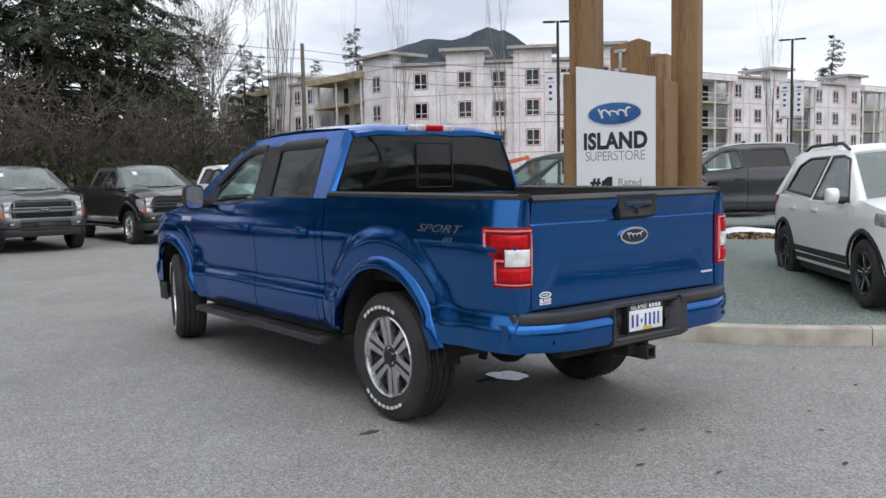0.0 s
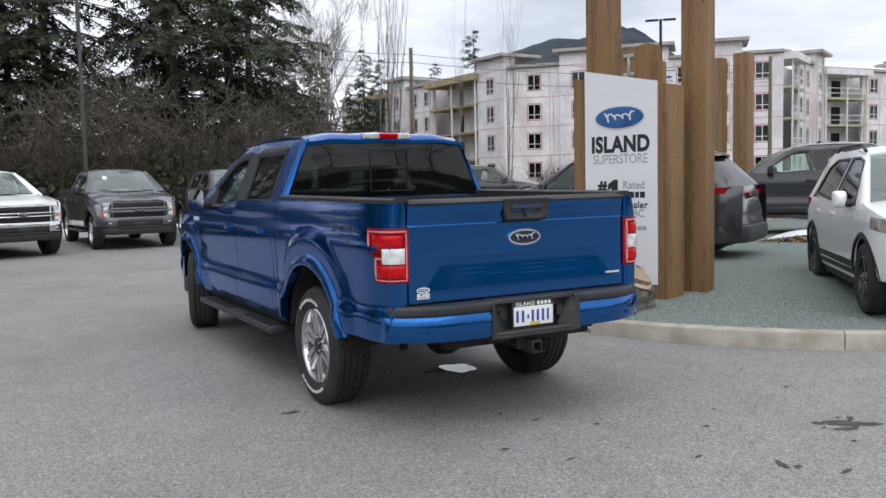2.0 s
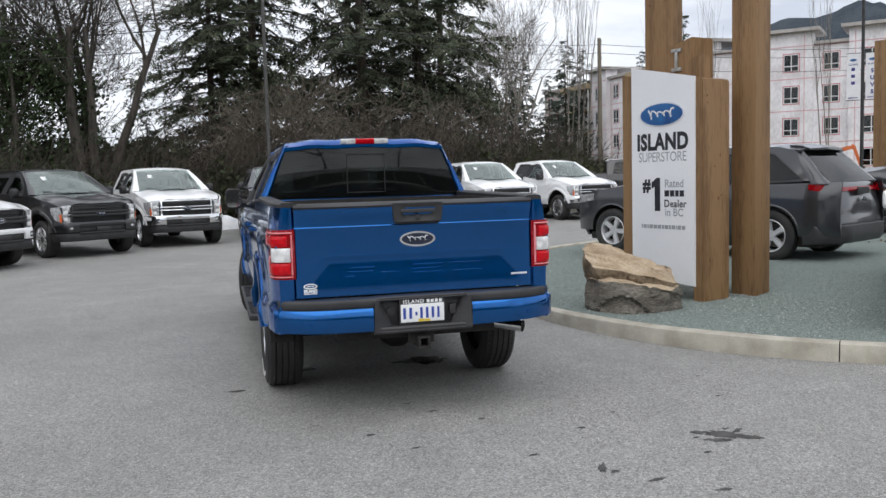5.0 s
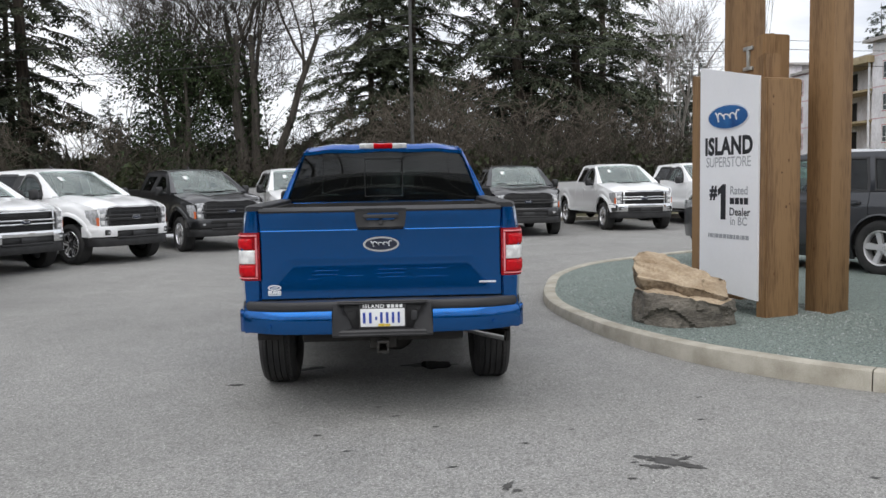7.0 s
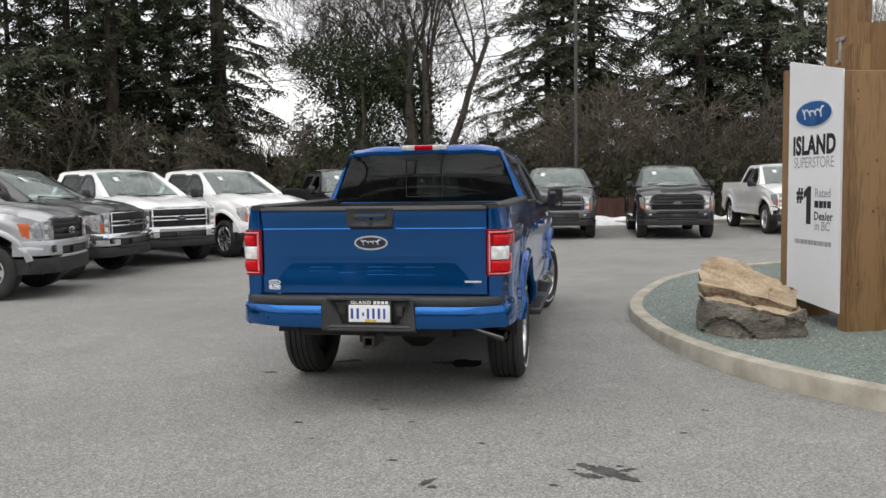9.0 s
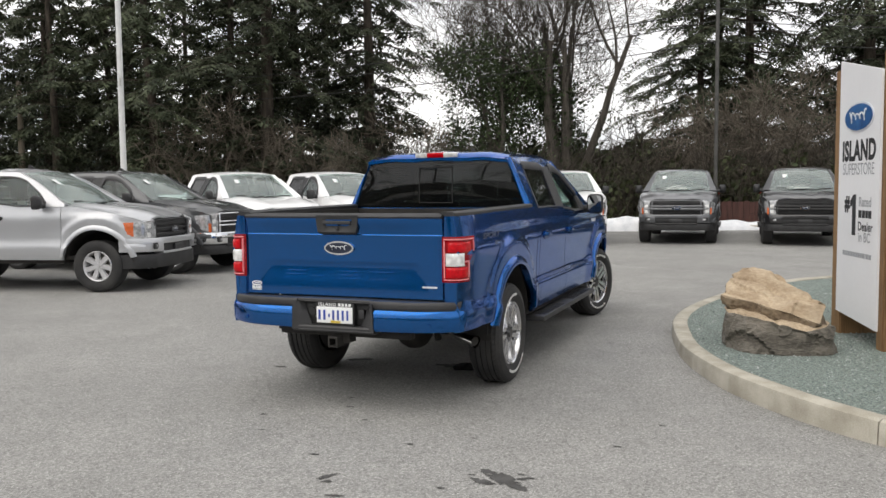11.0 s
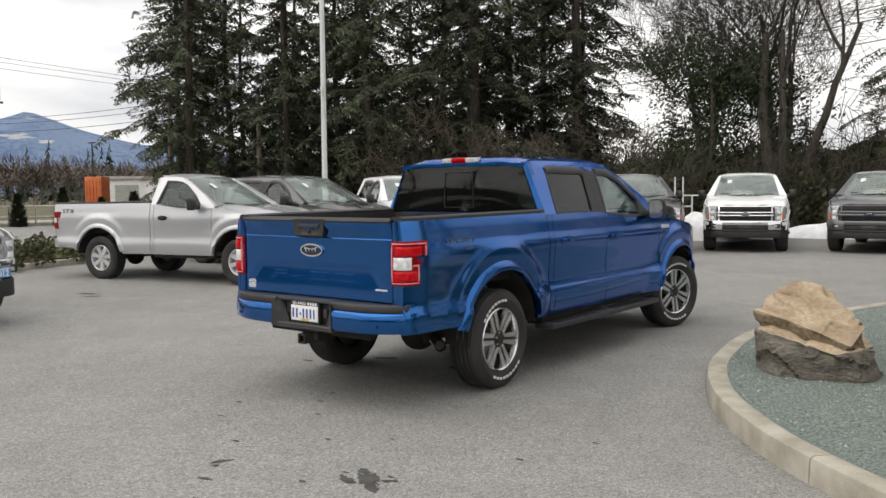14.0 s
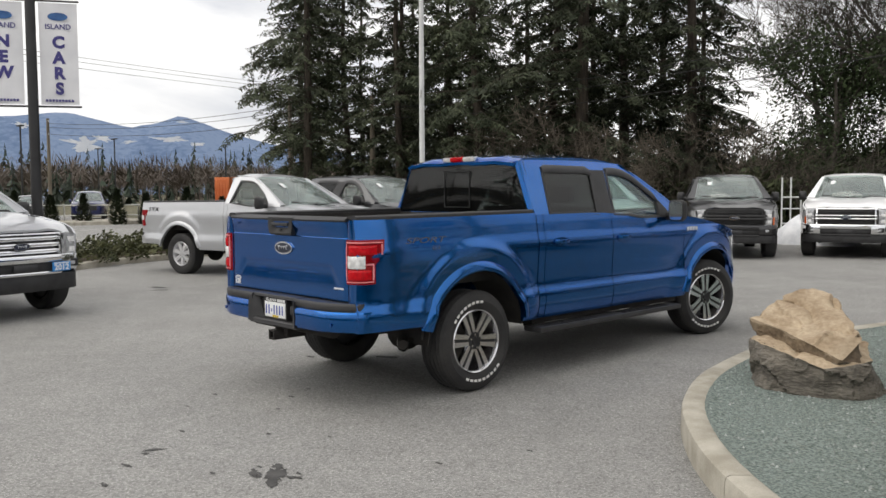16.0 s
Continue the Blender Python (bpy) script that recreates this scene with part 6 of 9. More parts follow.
pickup(Matrix.Identity(4), "blue crew-cab pickup with black trim on the asphalt", M["blue"], hero=True, tag=False, grille="black", bumper="body")


# ---- smaller cars ----
def suv(m, label, body, L, W, H, wb, fo, belt, hoodz, rr, lower=None, rear_style="edge", R=0.345, rim=0.225, group="parked cars", category="car", clad=False, nose=0.8, spoke=5, rails=False, name="car", rake=0.35, quarter=True, lamp_bar=False):
    """A two-box car. Tail at y = 0, nose at y = L; fo: front overhang."""
    car = thing(name, m, label, category, group)
    ro = L - wb - fo
    AR, AF, AZ, ARR = ro, ro + wb, R + 0.01, R + 0.055
    hw = W / 2
    sill = 0.3
    prof = [(sill - 0.06, hw - 0.09), (sill, hw - 0.06), (sill + 0.12, hw - 0.02), (0.55, hw - 0.005), (0.72, hw), (belt - 0.16, hw - 0.005), (belt, hw - 0.045), (belt + 0.1, hw - 0.09)]
    b0, b1 = 0.16, L - 0.2

    def xf(y, z):
        x = lerp_table(prof, z)
        x -= 0.22 * max(0.0, (0.55 - y) / 0.55) ** 2.6
        x -= 0.26 * max(0.0, (y - (L - 0.75)) / 0.75) ** 2.4
        return x
    tail_y = lambda z: lerp_table([(0.3, 0.1), (0.5, 0.02), (0.75, 0.02), (belt, 0.12), (H - 0.1, 0.12 + rake)], z)

    def arch(y):
        z = 0
        for ya in (AR, AF):
            d = abs(y - ya)
            if d < ARR:
                z = max(z, AZ + math.sqrt(ARR * ARR - d * d))
        return z
    A0 = AF - 0.34                       # foot of the windshield pillar
    topz = lambda y: lerp_table([(0.0, belt + 0.04), (A0 - 0.2, belt - 0.03), (A0 + 0.15, hoodz + 0.02), (L - 0.5, hoodz - 0.06), (L - 0.15, hoodz - 0.14), (L, hoodz - 0.2)], y)
    gaps = [0.02, AR + 0.18, AR + 0.98, A0 + 0.05, L - 0.1]
    for sd in (-1, 1):
        for i, (a, b) in enumerate(zip(gaps, gaps[1:])):
            bm = bmesh.new()
            ys = arch_ys(a + 0.004, b - 0.004, 12, [(AR, ARR), (AF, ARR)])
            shell(bm, side_grid(ys, lambda y: max(sill if AR + 0.2 < y < AF - 0.2 else sill + 0.08, arch(y)), topz, xf, 14, sd), (-sd * 0.03, 0, 0))
            part(("quarter_panel", "rear_door", "front_door", "fender")[i], bm, body, car)
            if i in (1, 2):
                handle(car, sd * (xf(a + 0.25, belt - 0.14) + 0.002), a + 0.2, belt - 0.13, sd, body, 0.18)
        for ya in (AR, AF):
            flare_strip(car, ya, AZ, ARR - 0.004, sd, lambda y, z: xf(y, z) - 0.012, M["plastic"] if clad else body, 0, 180, wide=0.06 if clad else 0.035, proud=0.024)
            wheel_well(car, ya, AZ, ARR, hw - 0.42, hw - 0.06, sd)
        bm = bmesh.new()
        ys = [AR + ARR + (AF - AR - 2 * ARR) * k / 8 for k in range(9)]
        shell(bm, [[(sd * (xf(y, z) + 0.006 - (0.02 if z < sill else 0)), y, z) for z in (sill - 0.1, sill - 0.02, sill + 0.06, sill + (0.2 if clad else 0.08))] for y in ys], (-sd * 0.03, 0, 0))
        part("sill_cladding", bm, M["plastic"], car)
        # greenhouse
        tum = lambda y, z: xf(y, belt) - (z - belt) * 0.42 + 0.002
        R0, RT = 0.16, 0.3 + rake
        top = [(RT, H - 0.13), (RT + 0.25, H - 0.075), (AR + 1.0, H - 0.055), (A0 - 1.05, H - 0.075), (A0 - 0.75, H - 0.14), (A0 + 0.1, belt - 0.01)]
        bot = [(A0 + 0.1, belt - 0.05), (AR + 0.9, belt - 0.03), (R0, belt + 0.03)]
        zt = H - 0.15
        qw = [(0.42 + rake * 0.2, belt + 0.07), (AR + 0.1, belt + 0.05), (AR + 0.24, zt), (RT + 0.3, zt - 0.03)]
        rw = [(AR + 0.2, belt + 0.04), (AR + 0.92, belt + 0.01), (AR + 0.98, zt), (AR + 0.34, zt)]
        fw = [(AR + 1.04, belt + 0.005), (A0 - 0.12, belt), (A0 - 0.62, zt - 0.045), (A0 - 0.85, zt), (AR + 1.1, zt)]
        if not quarter:
            rw = [(AR - 0.12, belt + 0.09), (AR + 0.92, belt + 0.02), (AR + 0.98, zt), (AR + 0.3, zt - 0.01), (AR + 0.02, zt - 0.1)]
        panes = [qw, rw, fw] if quarter else [rw, fw]
        bm = bmesh.new()
        prism(bm, bot[::-1] + top[::-1], lambda y, z, w, sd=sd: Vector((sd * (tum(y, z) - w), y, z)), 0.03, holes=panes)
        part("cabin_side", bm, body, car, smooth=50)
        for k, hl in enumerate(panes):
            cx, cy = sum(p[0] for p in hl) / len(hl), sum(p[1] for p in hl) / len(hl)
            big = [(cx + (y - cx) * 1.06, cy + (z - cy) * 1.07) for y, z in hl]
            bm = bmesh.new()
            prism(bm, big, lambda y, z, w, sd=sd: Vector((sd * (tum(y, z) + 0.004 - w), y, z)), 0.01, holes=[[(cx + (y - cx) * 0.95, cy + (z - cy) * 0.94) for y, z in hl]])
            part("window_trim", bm, M["plastic"], car)
            poly_pane("side_window", car, big, lambda y, z, w, sd=sd: Vector((sd * (tum(y, z) - 0.01 + w), y, z)), M["clear"] if k == len(panes) - 1 else M["privacy"])
        side_mirror(car, sd * (hw + 0.085), A0 - 0.25, belt + 0.05, sd, body, 0.74)
        # headlight
        bm = bmesh.new()
        rows = []
        for i in range(7):
            t = i / 6
            y = L - 0.1 - 0.45 * t
            x = xf(y, hoodz - 0.2) + 0.004
            zc = hoodz - 0.2 + 0.05 * t
            rows.append([(sd * x, y, zc - 0.07), (sd * (x + 0.006), y, zc), (sd * (x - 0.01), y, zc + 0.07 - 0.02 * t)])
        shell(bm, rows, (-sd * 0.04, 0, 0))
        part("headlight", bm, M["lamp"], car)
        # taillight wraps the corner
        bm = bmesh.new()
        rows = []
        for i in range(9):
            t = i / 8
            y = 0.025 + 0.38 * t ** 1.3
            x = xf(y, belt - 0.1) + 0.006
            z0, z1 = belt - 0.12 + 0.05 * t, belt - 0.01 + 0.02 * t
            rows.append([(sd * x, y + (tail_y(z) - 0.02) * (1 - t), z) for z in (z0, (z0 + z1) / 2, z1)])
        shell(bm, rows, (-sd * 0.03, 0.01, 0))
        part("taillight", bm, M["red_dark"], car, "red taillight")
        bm = bmesh.new()
        y = 0.3
        if rails:
            tube(bm, [(sd * (tum(1, H - 0.06) - 0.02), 0.55 + rake, H - 0.06), (sd * (tum(1, H) - 0.01), 0.75 + rake, H - 0.0), (sd * (tum(1, H) - 0.01), A0 - 1.1, H + 0.005), (sd * (tum(1, H - 0.06) - 0.02), A0 - 0.85, H - 0.075)], 0.02, 8)
            part("roof_rail", bm, M["plastic"], car)
        else:
            bm.free()
    # roof
    bm = bmesh.new()
    rows = []
    for k in range(13):
        y = RT - 0.1 + (A0 - 0.78 - RT + 0.1) * k / 12
        ze = lerp_table([(RT, H - 0.13), (RT + 0.25, H - 0.075), (AR + 1.0, H - 0.055), (A0 - 1.05, H - 0.075), (A0 - 0.75, H - 0.14)], y) + 0.004
        xe = tum(max(y, 0.5), ze)
        rows.append([(xe * u, y, ze + 0.055 * (1 - abs(u) ** 2.6)) for u in [-1 + j / 8 for j in range(17)]])
    shell(bm, rows, (0, 0, -0.03))
    part("roof", bm, body, car, smooth=55)
    # tailgate
    bm = bmesh.new()
    rows = []
    zs = [0.42, 0.5, 0.58, 0.66, 0.74, 0.8, belt - 0.16, belt - 0.08, belt, belt + 0.03]
    for z in zs:
        row = []
        for j in range(17):
            u = -1 + j / 8
            x = u * (xf(0.02, z) + 0.005)
            row.append((x, tail_y(z) + 0.06 * abs(u) ** 3 - (0.03 if z < 0.6 else 0) + 0.02 * (1 if 0.66 < z < 0.8 and abs(u) < 0.5 else 0), z))
        rows.append(row)
    shell(bm, rows, (0, 0.05, 0))
    part("tailgate", bm, body, car, smooth=50)
    zb = belt + 0.035
    pane("rear_window", car, [(-tum(0.3, zb) + 0.1, tail_y(zb) + 0.02, zb), (tum(0.3, zb) - 0.1, tail_y(zb) + 0.02, zb), (tum(0.5, H - 0.14) - 0.12, RT - 0.06, H - 0.13), (-tum(0.5, H - 0.14) + 0.12, RT - 0.06, H - 0.13)], M["privacy"], out=(0, -0.04, 0))
    for sd in (-1, 1):
        bm = bmesh.new()
        rows = []
        for k in range(5):
            t = k / 4
            z = zb - 0.02 + (H - 0.1 - zb) * t
            xo = tum(0.4, z)
            y = tail_y(zb) + 0.02 + (RT - 0.06 - tail_y(zb) - 0.02) * t
            rows.append([(sd * (xo - 0.13), y, z), (sd * (xo - 0.05), y - 0.01, z), (sd * xo, y + 0.07, z), (sd * xo, y + 0.2, z)])
        shell(bm, rows, (-sd * 0.02, 0.02, 0))
        part("rear_pillar", bm, body, car, smooth=60)
    bm = bmesh.new()
    rows = [[(x, RT - 0.18 + 0.05 * abs(x) + dy, H - 0.09 + dz - 0.03 * abs(x)) for dy, dz in ((0, 0), (0.12, 0.045), (0.3, 0.06))] for x in [-0.55 + 0.11 * k for k in range(11)]]
    shell(bm, rows, (0, 0.0, -0.03))
    part("spoiler", bm, body, car)
    bm = bmesh.new()
    rows = []
    for j in range(21):
        u = -1 + j / 10
        x = u * (hw - 0.03)
        y = -0.05 + 0.34 * max(0.0, abs(u) - 0.62) ** 1.6 / 0.38 ** 1.6
        rows.append([(x, y + 0.2, 0.27), (x, y + 0.05, 0.28), (x, y + 0.01, 0.34), (x, y, 0.44), (x, y + 0.015, 0.53), (x, y + 0.08, 0.56), (x, y + 0.2, 0.57)])
    vs = grid(bm, rows, close_u=True)
    bm.faces.new(vs[0])
    bm.faces.new(vs[-1])
    part("rear_bumper", bm, M["plastic_grey"], car, smooth=50)
    bm = bmesh.new()
    box(bm, -0.2, 0.2, 0.015, 0.035, belt - 0.15, belt - 0.05, 0.006)
    part("plate_panel", bm, M["plastic"], car)
    if lamp_bar:
        bm = bmesh.new()
        rows = [[(x, tail_y(z) - 0.012 + 0.06 * abs(x / hw) ** 3, z) for z in (belt - 0.1, belt - 0.07, belt - 0.04)] for x in [-hw + 0.22 + (2 * hw - 0.44) * k / 16 for k in range(17)]]
        shell(bm, rows, (0, 0.03, 0))
        part("lamp_bar", bm, M["red_dark"], car, "slim red lamp bar across the tailgate")
    emblem(car, 0.02, belt - 0.22, 0.07, -1)
    # hood, windshield, nose
    bm = bmesh.new()
    rows = []
    for k in range(9):
        y = A0 + 0.1 + (L - 0.12 - A0 - 0.1) * k / 8
        row = []
        for j in range(13):
            u = -1 + j / 6
            ze = topz(y)
            row.append((u * (xf(y, ze) - 0.005), y - 0.04 * abs(u) ** 3 * (k / 8), ze + 0.06 * (1 - abs(u) ** 2.2)))
        rows.append(row)
    shell(bm, rows, (0, 0, -0.03))
    part("hood", bm, body, car, smooth=50)
    pane("windshield", car, [(-tum(A0, belt) + 0.06, A0 + 0.16, belt), (tum(A0, belt) - 0.06, A0 + 0.16, belt), (tum(2, H - 0.12) - 0.05, A0 - 0.76, H - 0.125), (-tum(2, H - 0.12) + 0.05, A0 - 0.76, H - 0.125)], M["windshield"], out=(0, 0.12, 0.05))
    for sd in (-1, 1):
        bm = bmesh.new()
        rows = []
        for k in range(5):
            t = k / 4
            a = Vector((tum(A0, belt) - 0.06, A0 + 0.16, belt)).lerp(Vector((tum(2, H - 0.12) - 0.05, A0 - 0.76, H - 0.125)), t)
            b = Vector((tum(A0, belt), A0 + 0.1, belt)).lerp(Vector((tum(2, H - 0.14), A0 - 0.76, H - 0.14)), t)
            rows.append([(sd * (a.x - 0.02), a.y + 0.01, a.z), (sd * (a.x + b.x) / 2, (a.y + b.y) / 2 + 0.03, (a.z + b.z) / 2 + 0.01), (sd * b.x, b.y, b.z)])
        shell(bm, rows, (-sd * 0.01, -0.03, -0.01))
        part("windshield_pillar", bm, body, car, smooth=60)
    bm = bmesh.new()
    rows = []
    for z, yy in ((0.28, L - 0.1), (0.4, L - 0.02), (0.55, L), (hoodz - 0.26, L - 0.02), (hoodz - 0.14, L - 0.12)):
        rows.append([(u * (hw - 0.2), yy - 0.18 * abs(u) ** 2.5, z) for u in [-1 + j / 6 for j in range(13)]])
    shell(bm, rows, (0, -0.06, 0))
    part("front_bumper", bm, body, car)
    bm = bmesh.new()
    box(bm, -0.5, 0.5, L - 0.06, L + 0.012, 0.55, hoodz - 0.22, 0.03)
    part("grille", bm, M["plastic"], car)
    bm = bmesh.new()
    box(bm, -hw + 0.15, hw - 0.15, 0.3, L - 0.4, 0.22, 0.34)
    box(bm, -hw + 0.12, hw - 0.12, AR - 0.5, AR + 0.1, 0.34, belt - 0.15)
    box(bm, -hw + 0.12, hw - 0.12, A0 - 0.25, A0 + 0.1, 0.34, belt - 0.08, 0.03)
    part("chassis", bm, M["under"], car)
    for sd in (-1, 1):
        bm = bmesh.new()
        box(bm, sd * (hw - 0.13), sd * (hw - 0.105), 0.5, A0 - 0.05, 0.4, belt - 0.03, 0.01)
        part("door_card", bm, M["seat"], car)
    bm = bmesh.new()
    box(bm, -hw + 0.36, hw - 0.36, RT + 0.15, A0 - 0.95, H - 0.12, H - 0.105)
    part("headliner", bm, M["seat_grey"], car)
    for x in (-0.36, 0.36):
        seat(car, x, A0 - 0.85, 0.62, M["seat"], 0.58)
        seat(car, x, AR + 0.45, 0.64, M["seat"], 0.52)
    steering_wheel(car, -0.36, A0 - 0.42, belt - 0.1)
    for x, y, sp in ((-hw + 0.005, AR, 12), (hw - 0.005, AR, 30), (-hw + 0.005, AF, 50), (hw - 0.005, AF, 5)):
        add_wheel(car, x, y, R, rim, 0.225, "plain" if spoke < 9 else "dark", 0, 5, spin=sp, tread=False)
    return car


def heading(f):
    """Turn, in degrees, that points a car's nose along f."""
    return math.degrees(math.atan2(f[1], f[0])) - 90


def place(f, local, world, z=None, up=0.0):
    """The pose that points the nose along f and brings the local plan point to the world plan point."""
    a = radians(heading(f))
    c, s = math.cos(a), math.sin(a)
    x = world[0] - (local[0] * c - local[1] * s)
    y = world[1] - (local[0] * s + local[1] * c)
    return pose(x, y, (gz(world[0], world[1]) if z is None else z) + up, 0, 0, heading(f))


AXF, AXR = (0, 4.87), (0, 4.37)
STX = pickup(place((0.972, 0.235), AXR, (-7.05, 5.7)), "silver regular-cab pickup with steel-look wheels and a bare bed", M["silver"], cab="regular", grille="black", rim="steel", bumper="body", visors=False, lamp_amber=True, old=True, handles=M["plastic"])
pickup(place((0.995, 0.05), AXF, (-7.5, 8.3)), "dark grey crew-cab pickup with a chrome grille", M["grey_paint"], grille="chrome", rim="split", lamp_amber=True, spin=20)
pickup(place((0.851, -0.525), AXF, (-7.31, 10.54)), "white crew-cab pickup with a chrome bar grille", M["white_paint"], grille="chrome", rim="split", spin=50)
pickup(place((0.829, -0.559), AXF, (-5.88, 12.45)), "white crew-cab pickup with a black grille", M["white_paint"], grille="black", bumper="body", spin=75)
pickup(place((0.55, -0.83), AXF, (-4.15, 14.95)), "black crew-cab pickup with a black grille", M["black_paint"], grille="black", bumper="body", spin=10)
pickup(place((0.3, -0.954), AXF, (-2.2, 16.8)), "white crew-cab pickup with a chrome grille and bumper", M["white_paint"], grille="chrome", spin=33)
pickup(place((0.05, -1), AXF, (0.55, 17.7)), "grey crew-cab pickup with a grey grille", M["grey2"], grille="grey", bumper="body", spin=61)
pickup(place((0.03, -1), AXF, (3.6, 17.7)), "black crew-cab pickup with dark wheels", M["black_paint"], grille="black", bumper="body", spin=5)
pickup(place((0.1, -0.995), AXF, (7.1, 19.1)), "white extended-cab pickup with chrome bumpers", M["white_paint"], cab="super", grille="chrome", spin=15)
pickup(place((0.2, -0.98), AXF, (10.3, 20.3)), "white crew-cab pickup with a chrome grille", M["white_paint"], grille="chrome", spin=42)
F12 = pickup(place((0.97, 0.25), AXF, (-6.66, -0.37)), "silver crew-cab pickup with a chrome grille and blue year plate", M["silver"], grille="chrome", bumper="chrome", old=True, spin=22)
pickup(place((-0.66, 0.75), (-1.14, 3.98), (11.8, 7.9), z=0.2), "dark grey crew-cab pickup parked beyond the gravel", M["charcoal"], grille="black", bumper="body", spin=27)
pickup(place((0.85, -0.35), AXF, (15.2, 22.0)), "black crew-cab pickup parked in the far row", M["black_paint"], grille="black", bumper="body", spin=70)

suv(place((-0.675, -0.738), (0.885, 3.38), (4.9, 1.06), z=0.085), "white compact SUV with black cladding on the gravel", M["white_paint"], 4.22, 1.77, 1.75, 2.62, 0.84, 1.1, 1.1, 0.345, R=0.36, clad=True, rails=True, name="compact_suv", category="SUV", rake=0.16, quarter=False, spoke=9)
suv(place((-0.454, 0.891), (0, 0), (7.9, 4.95), z=0.2), "dark grey SUV with bright wheels parked behind the sign", M["charcoal"], 4.78, 1.93, 1.76, 2.85, 0.95, 1.12, 1.12, 0.37, R=0.38, rim=0.24, name="suv", category="SUV", rake=0.42, lamp_bar=True)
suv(place((0.9, -0.4), (0, 2), (-46.5, 16.3)), "dark blue SUV in the far lot", M["navy_paint"], 4.6, 1.85, 1.68, 2.7, 0.9, 1.05, 1.05, 0.35, name="suv", category="SUV")
suv(place((0.9, -0.4), (0, 2), (-47.5, 13.2)), "dark grey car in the far lot", M["charcoal"], 4.5, 1.8, 1.45, 2.7, 0.9, 0.93, 0.92, 0.33, name="car")
suv(place((-0.5, -0.85), (0, 2), (21, 14), z=0.14), "white car parked in the far row", M["white_paint"], 4.6, 1.82, 1.5, 2.7, 0.9, 0.95, 0.95, 0.33, name="car")
suv(place((-0.5, -0.85), (0, 2), (24, 13), z=0.14), "grey car parked in the far row", M["grey2"], 4.6, 1.82, 1.5, 2.7, 0.9, 0.95, 0.95, 0.33, name="car")


def box_letters():
    """Dark trim letters on the silver pickup's box."""
    lettering("trim_letters", "STX", 0.11, basis((0.972, 0.42, 1.27), (0, 1, 0), (-0.17, 0, 1), (1, 0, 0.17)), M["ink"], STX, sx=1.35, bold=0.001, extrude=0.002, space=1.25, label="dark trim letters")


def year_plate():
    bm = bmesh.new()
    box(bm, 0.36, 0.62, 5.765, 5.775, 0.61, 0.73, 0.003)
    p = part("year_plate", bm, M["plate_sky"], F12, "blue plate with the year in white")
    p.matrix_basis = pose(-0.98, 0.025, 0)
    lettering("year", "2012", 0.105, basis((-0.49, 5.802, 0.658), (-1, 0, 0), (0, 0, 1), (0, 1, 0)), M["paper"], F12, bold=0.004)
    bm = bmesh.new()
    box(bm, -0.6, -0.38, 5.8, 5.802, 0.708, 0.722)
    part("plate_bar", bm, M["paper"], F12)


year_plate()
box_letters()


# ---- trees ----
M["bark"] = surface("fir_bark", (0.03, 0.024, 0.018), (0.085, 0.068, 0.052), 0.9, scale=3, fine=20, bump=0.8, dist=0.04, stretch=(3, 3, 0.5))
M["bark_grey"] = surface("grey_bark", (0.034, 0.029, 0.024), (0.095, 0.083, 0.068), 0.9, scale=3, fine=20, bump=0.6, dist=0.03, stretch=(3, 3, 0.6))
M["bark_pale"] = surface("pale_bark", (0.16, 0.145, 0.13), (0.28, 0.26, 0.235), 0.9, scale=3, fine=20, bump=0.4, dist=0.02, stretch=(3, 3, 0.6))
M["twig_pale"] = surface("pale_brown_twigs", (0.085, 0.07, 0.053), (0.17, 0.145, 0.115), 0.9, scale=1.2, fine=9, bump=0.0)
M["twig"] = surface("brown_twigs", (0.024, 0.02, 0.015), (0.062, 0.05, 0.037), 0.9, scale=1.2, fine=9, bump=0.0)


def leaf_mat(name, a, b, trans=0.25):
    m = surface(name, a, b, 0.65, scale=0.9, fine=7, bump=0.0, rand=0.2, spec=0.25)
    N, L = m.node_tree.nodes, m.node_tree.links
    p = N["Principled BSDF"]
    geo = N.new("ShaderNodeNewGeometry")
    hs = N.new("ShaderNodeHueSaturation")
    mr = N.new("ShaderNodeMapRange")
    mr.inputs[3].default_value, mr.inputs[4].default_value = 0.55, 1.5
    L.new(geo.outputs["Random Per Island"], mr.inputs[0])
    L.new(mr.outputs[0], hs.inputs["Value"])
    src = p.inputs["Base Color"].links[0].from_socket
    L.new(src, hs.inputs["Color"])
    L.new(hs.outputs["Color"], p.inputs["Base Color"])
    return m


M["needles"] = leaf_mat("fir_needles", (0.03, 0.04, 0.024), (0.082, 0.096, 0.056))
M["needles_far"] = leaf_mat("far_needles", (0.022, 0.033, 0.024), (0.048, 0.064, 0.043))
M["ivy"] = leaf_mat("ivy_leaves", (0.018, 0.03, 0.012), (0.05, 0.07, 0.03))
M["bush"] = leaf_mat("evergreen_bush", (0.02, 0.028, 0.012), (0.06, 0.07, 0.03))
M["leaf_dry"] = leaf_mat("dry_bush_leaves", (0.05, 0.06, 0.025), (0.12, 0.12, 0.06))


def raw_part(name, verts, faces, material, parent=None, label="", smooth=False):
    me = bpy.data.meshes.new(name)
    me.from_pydata(verts, [], faces)
    me.materials.append(material)
    if smooth:
        me.shade_smooth()
    ob = new(name, me)
    if parent:
        ob.parent = parent
    if label:
        ob["label"] = label
    return ob


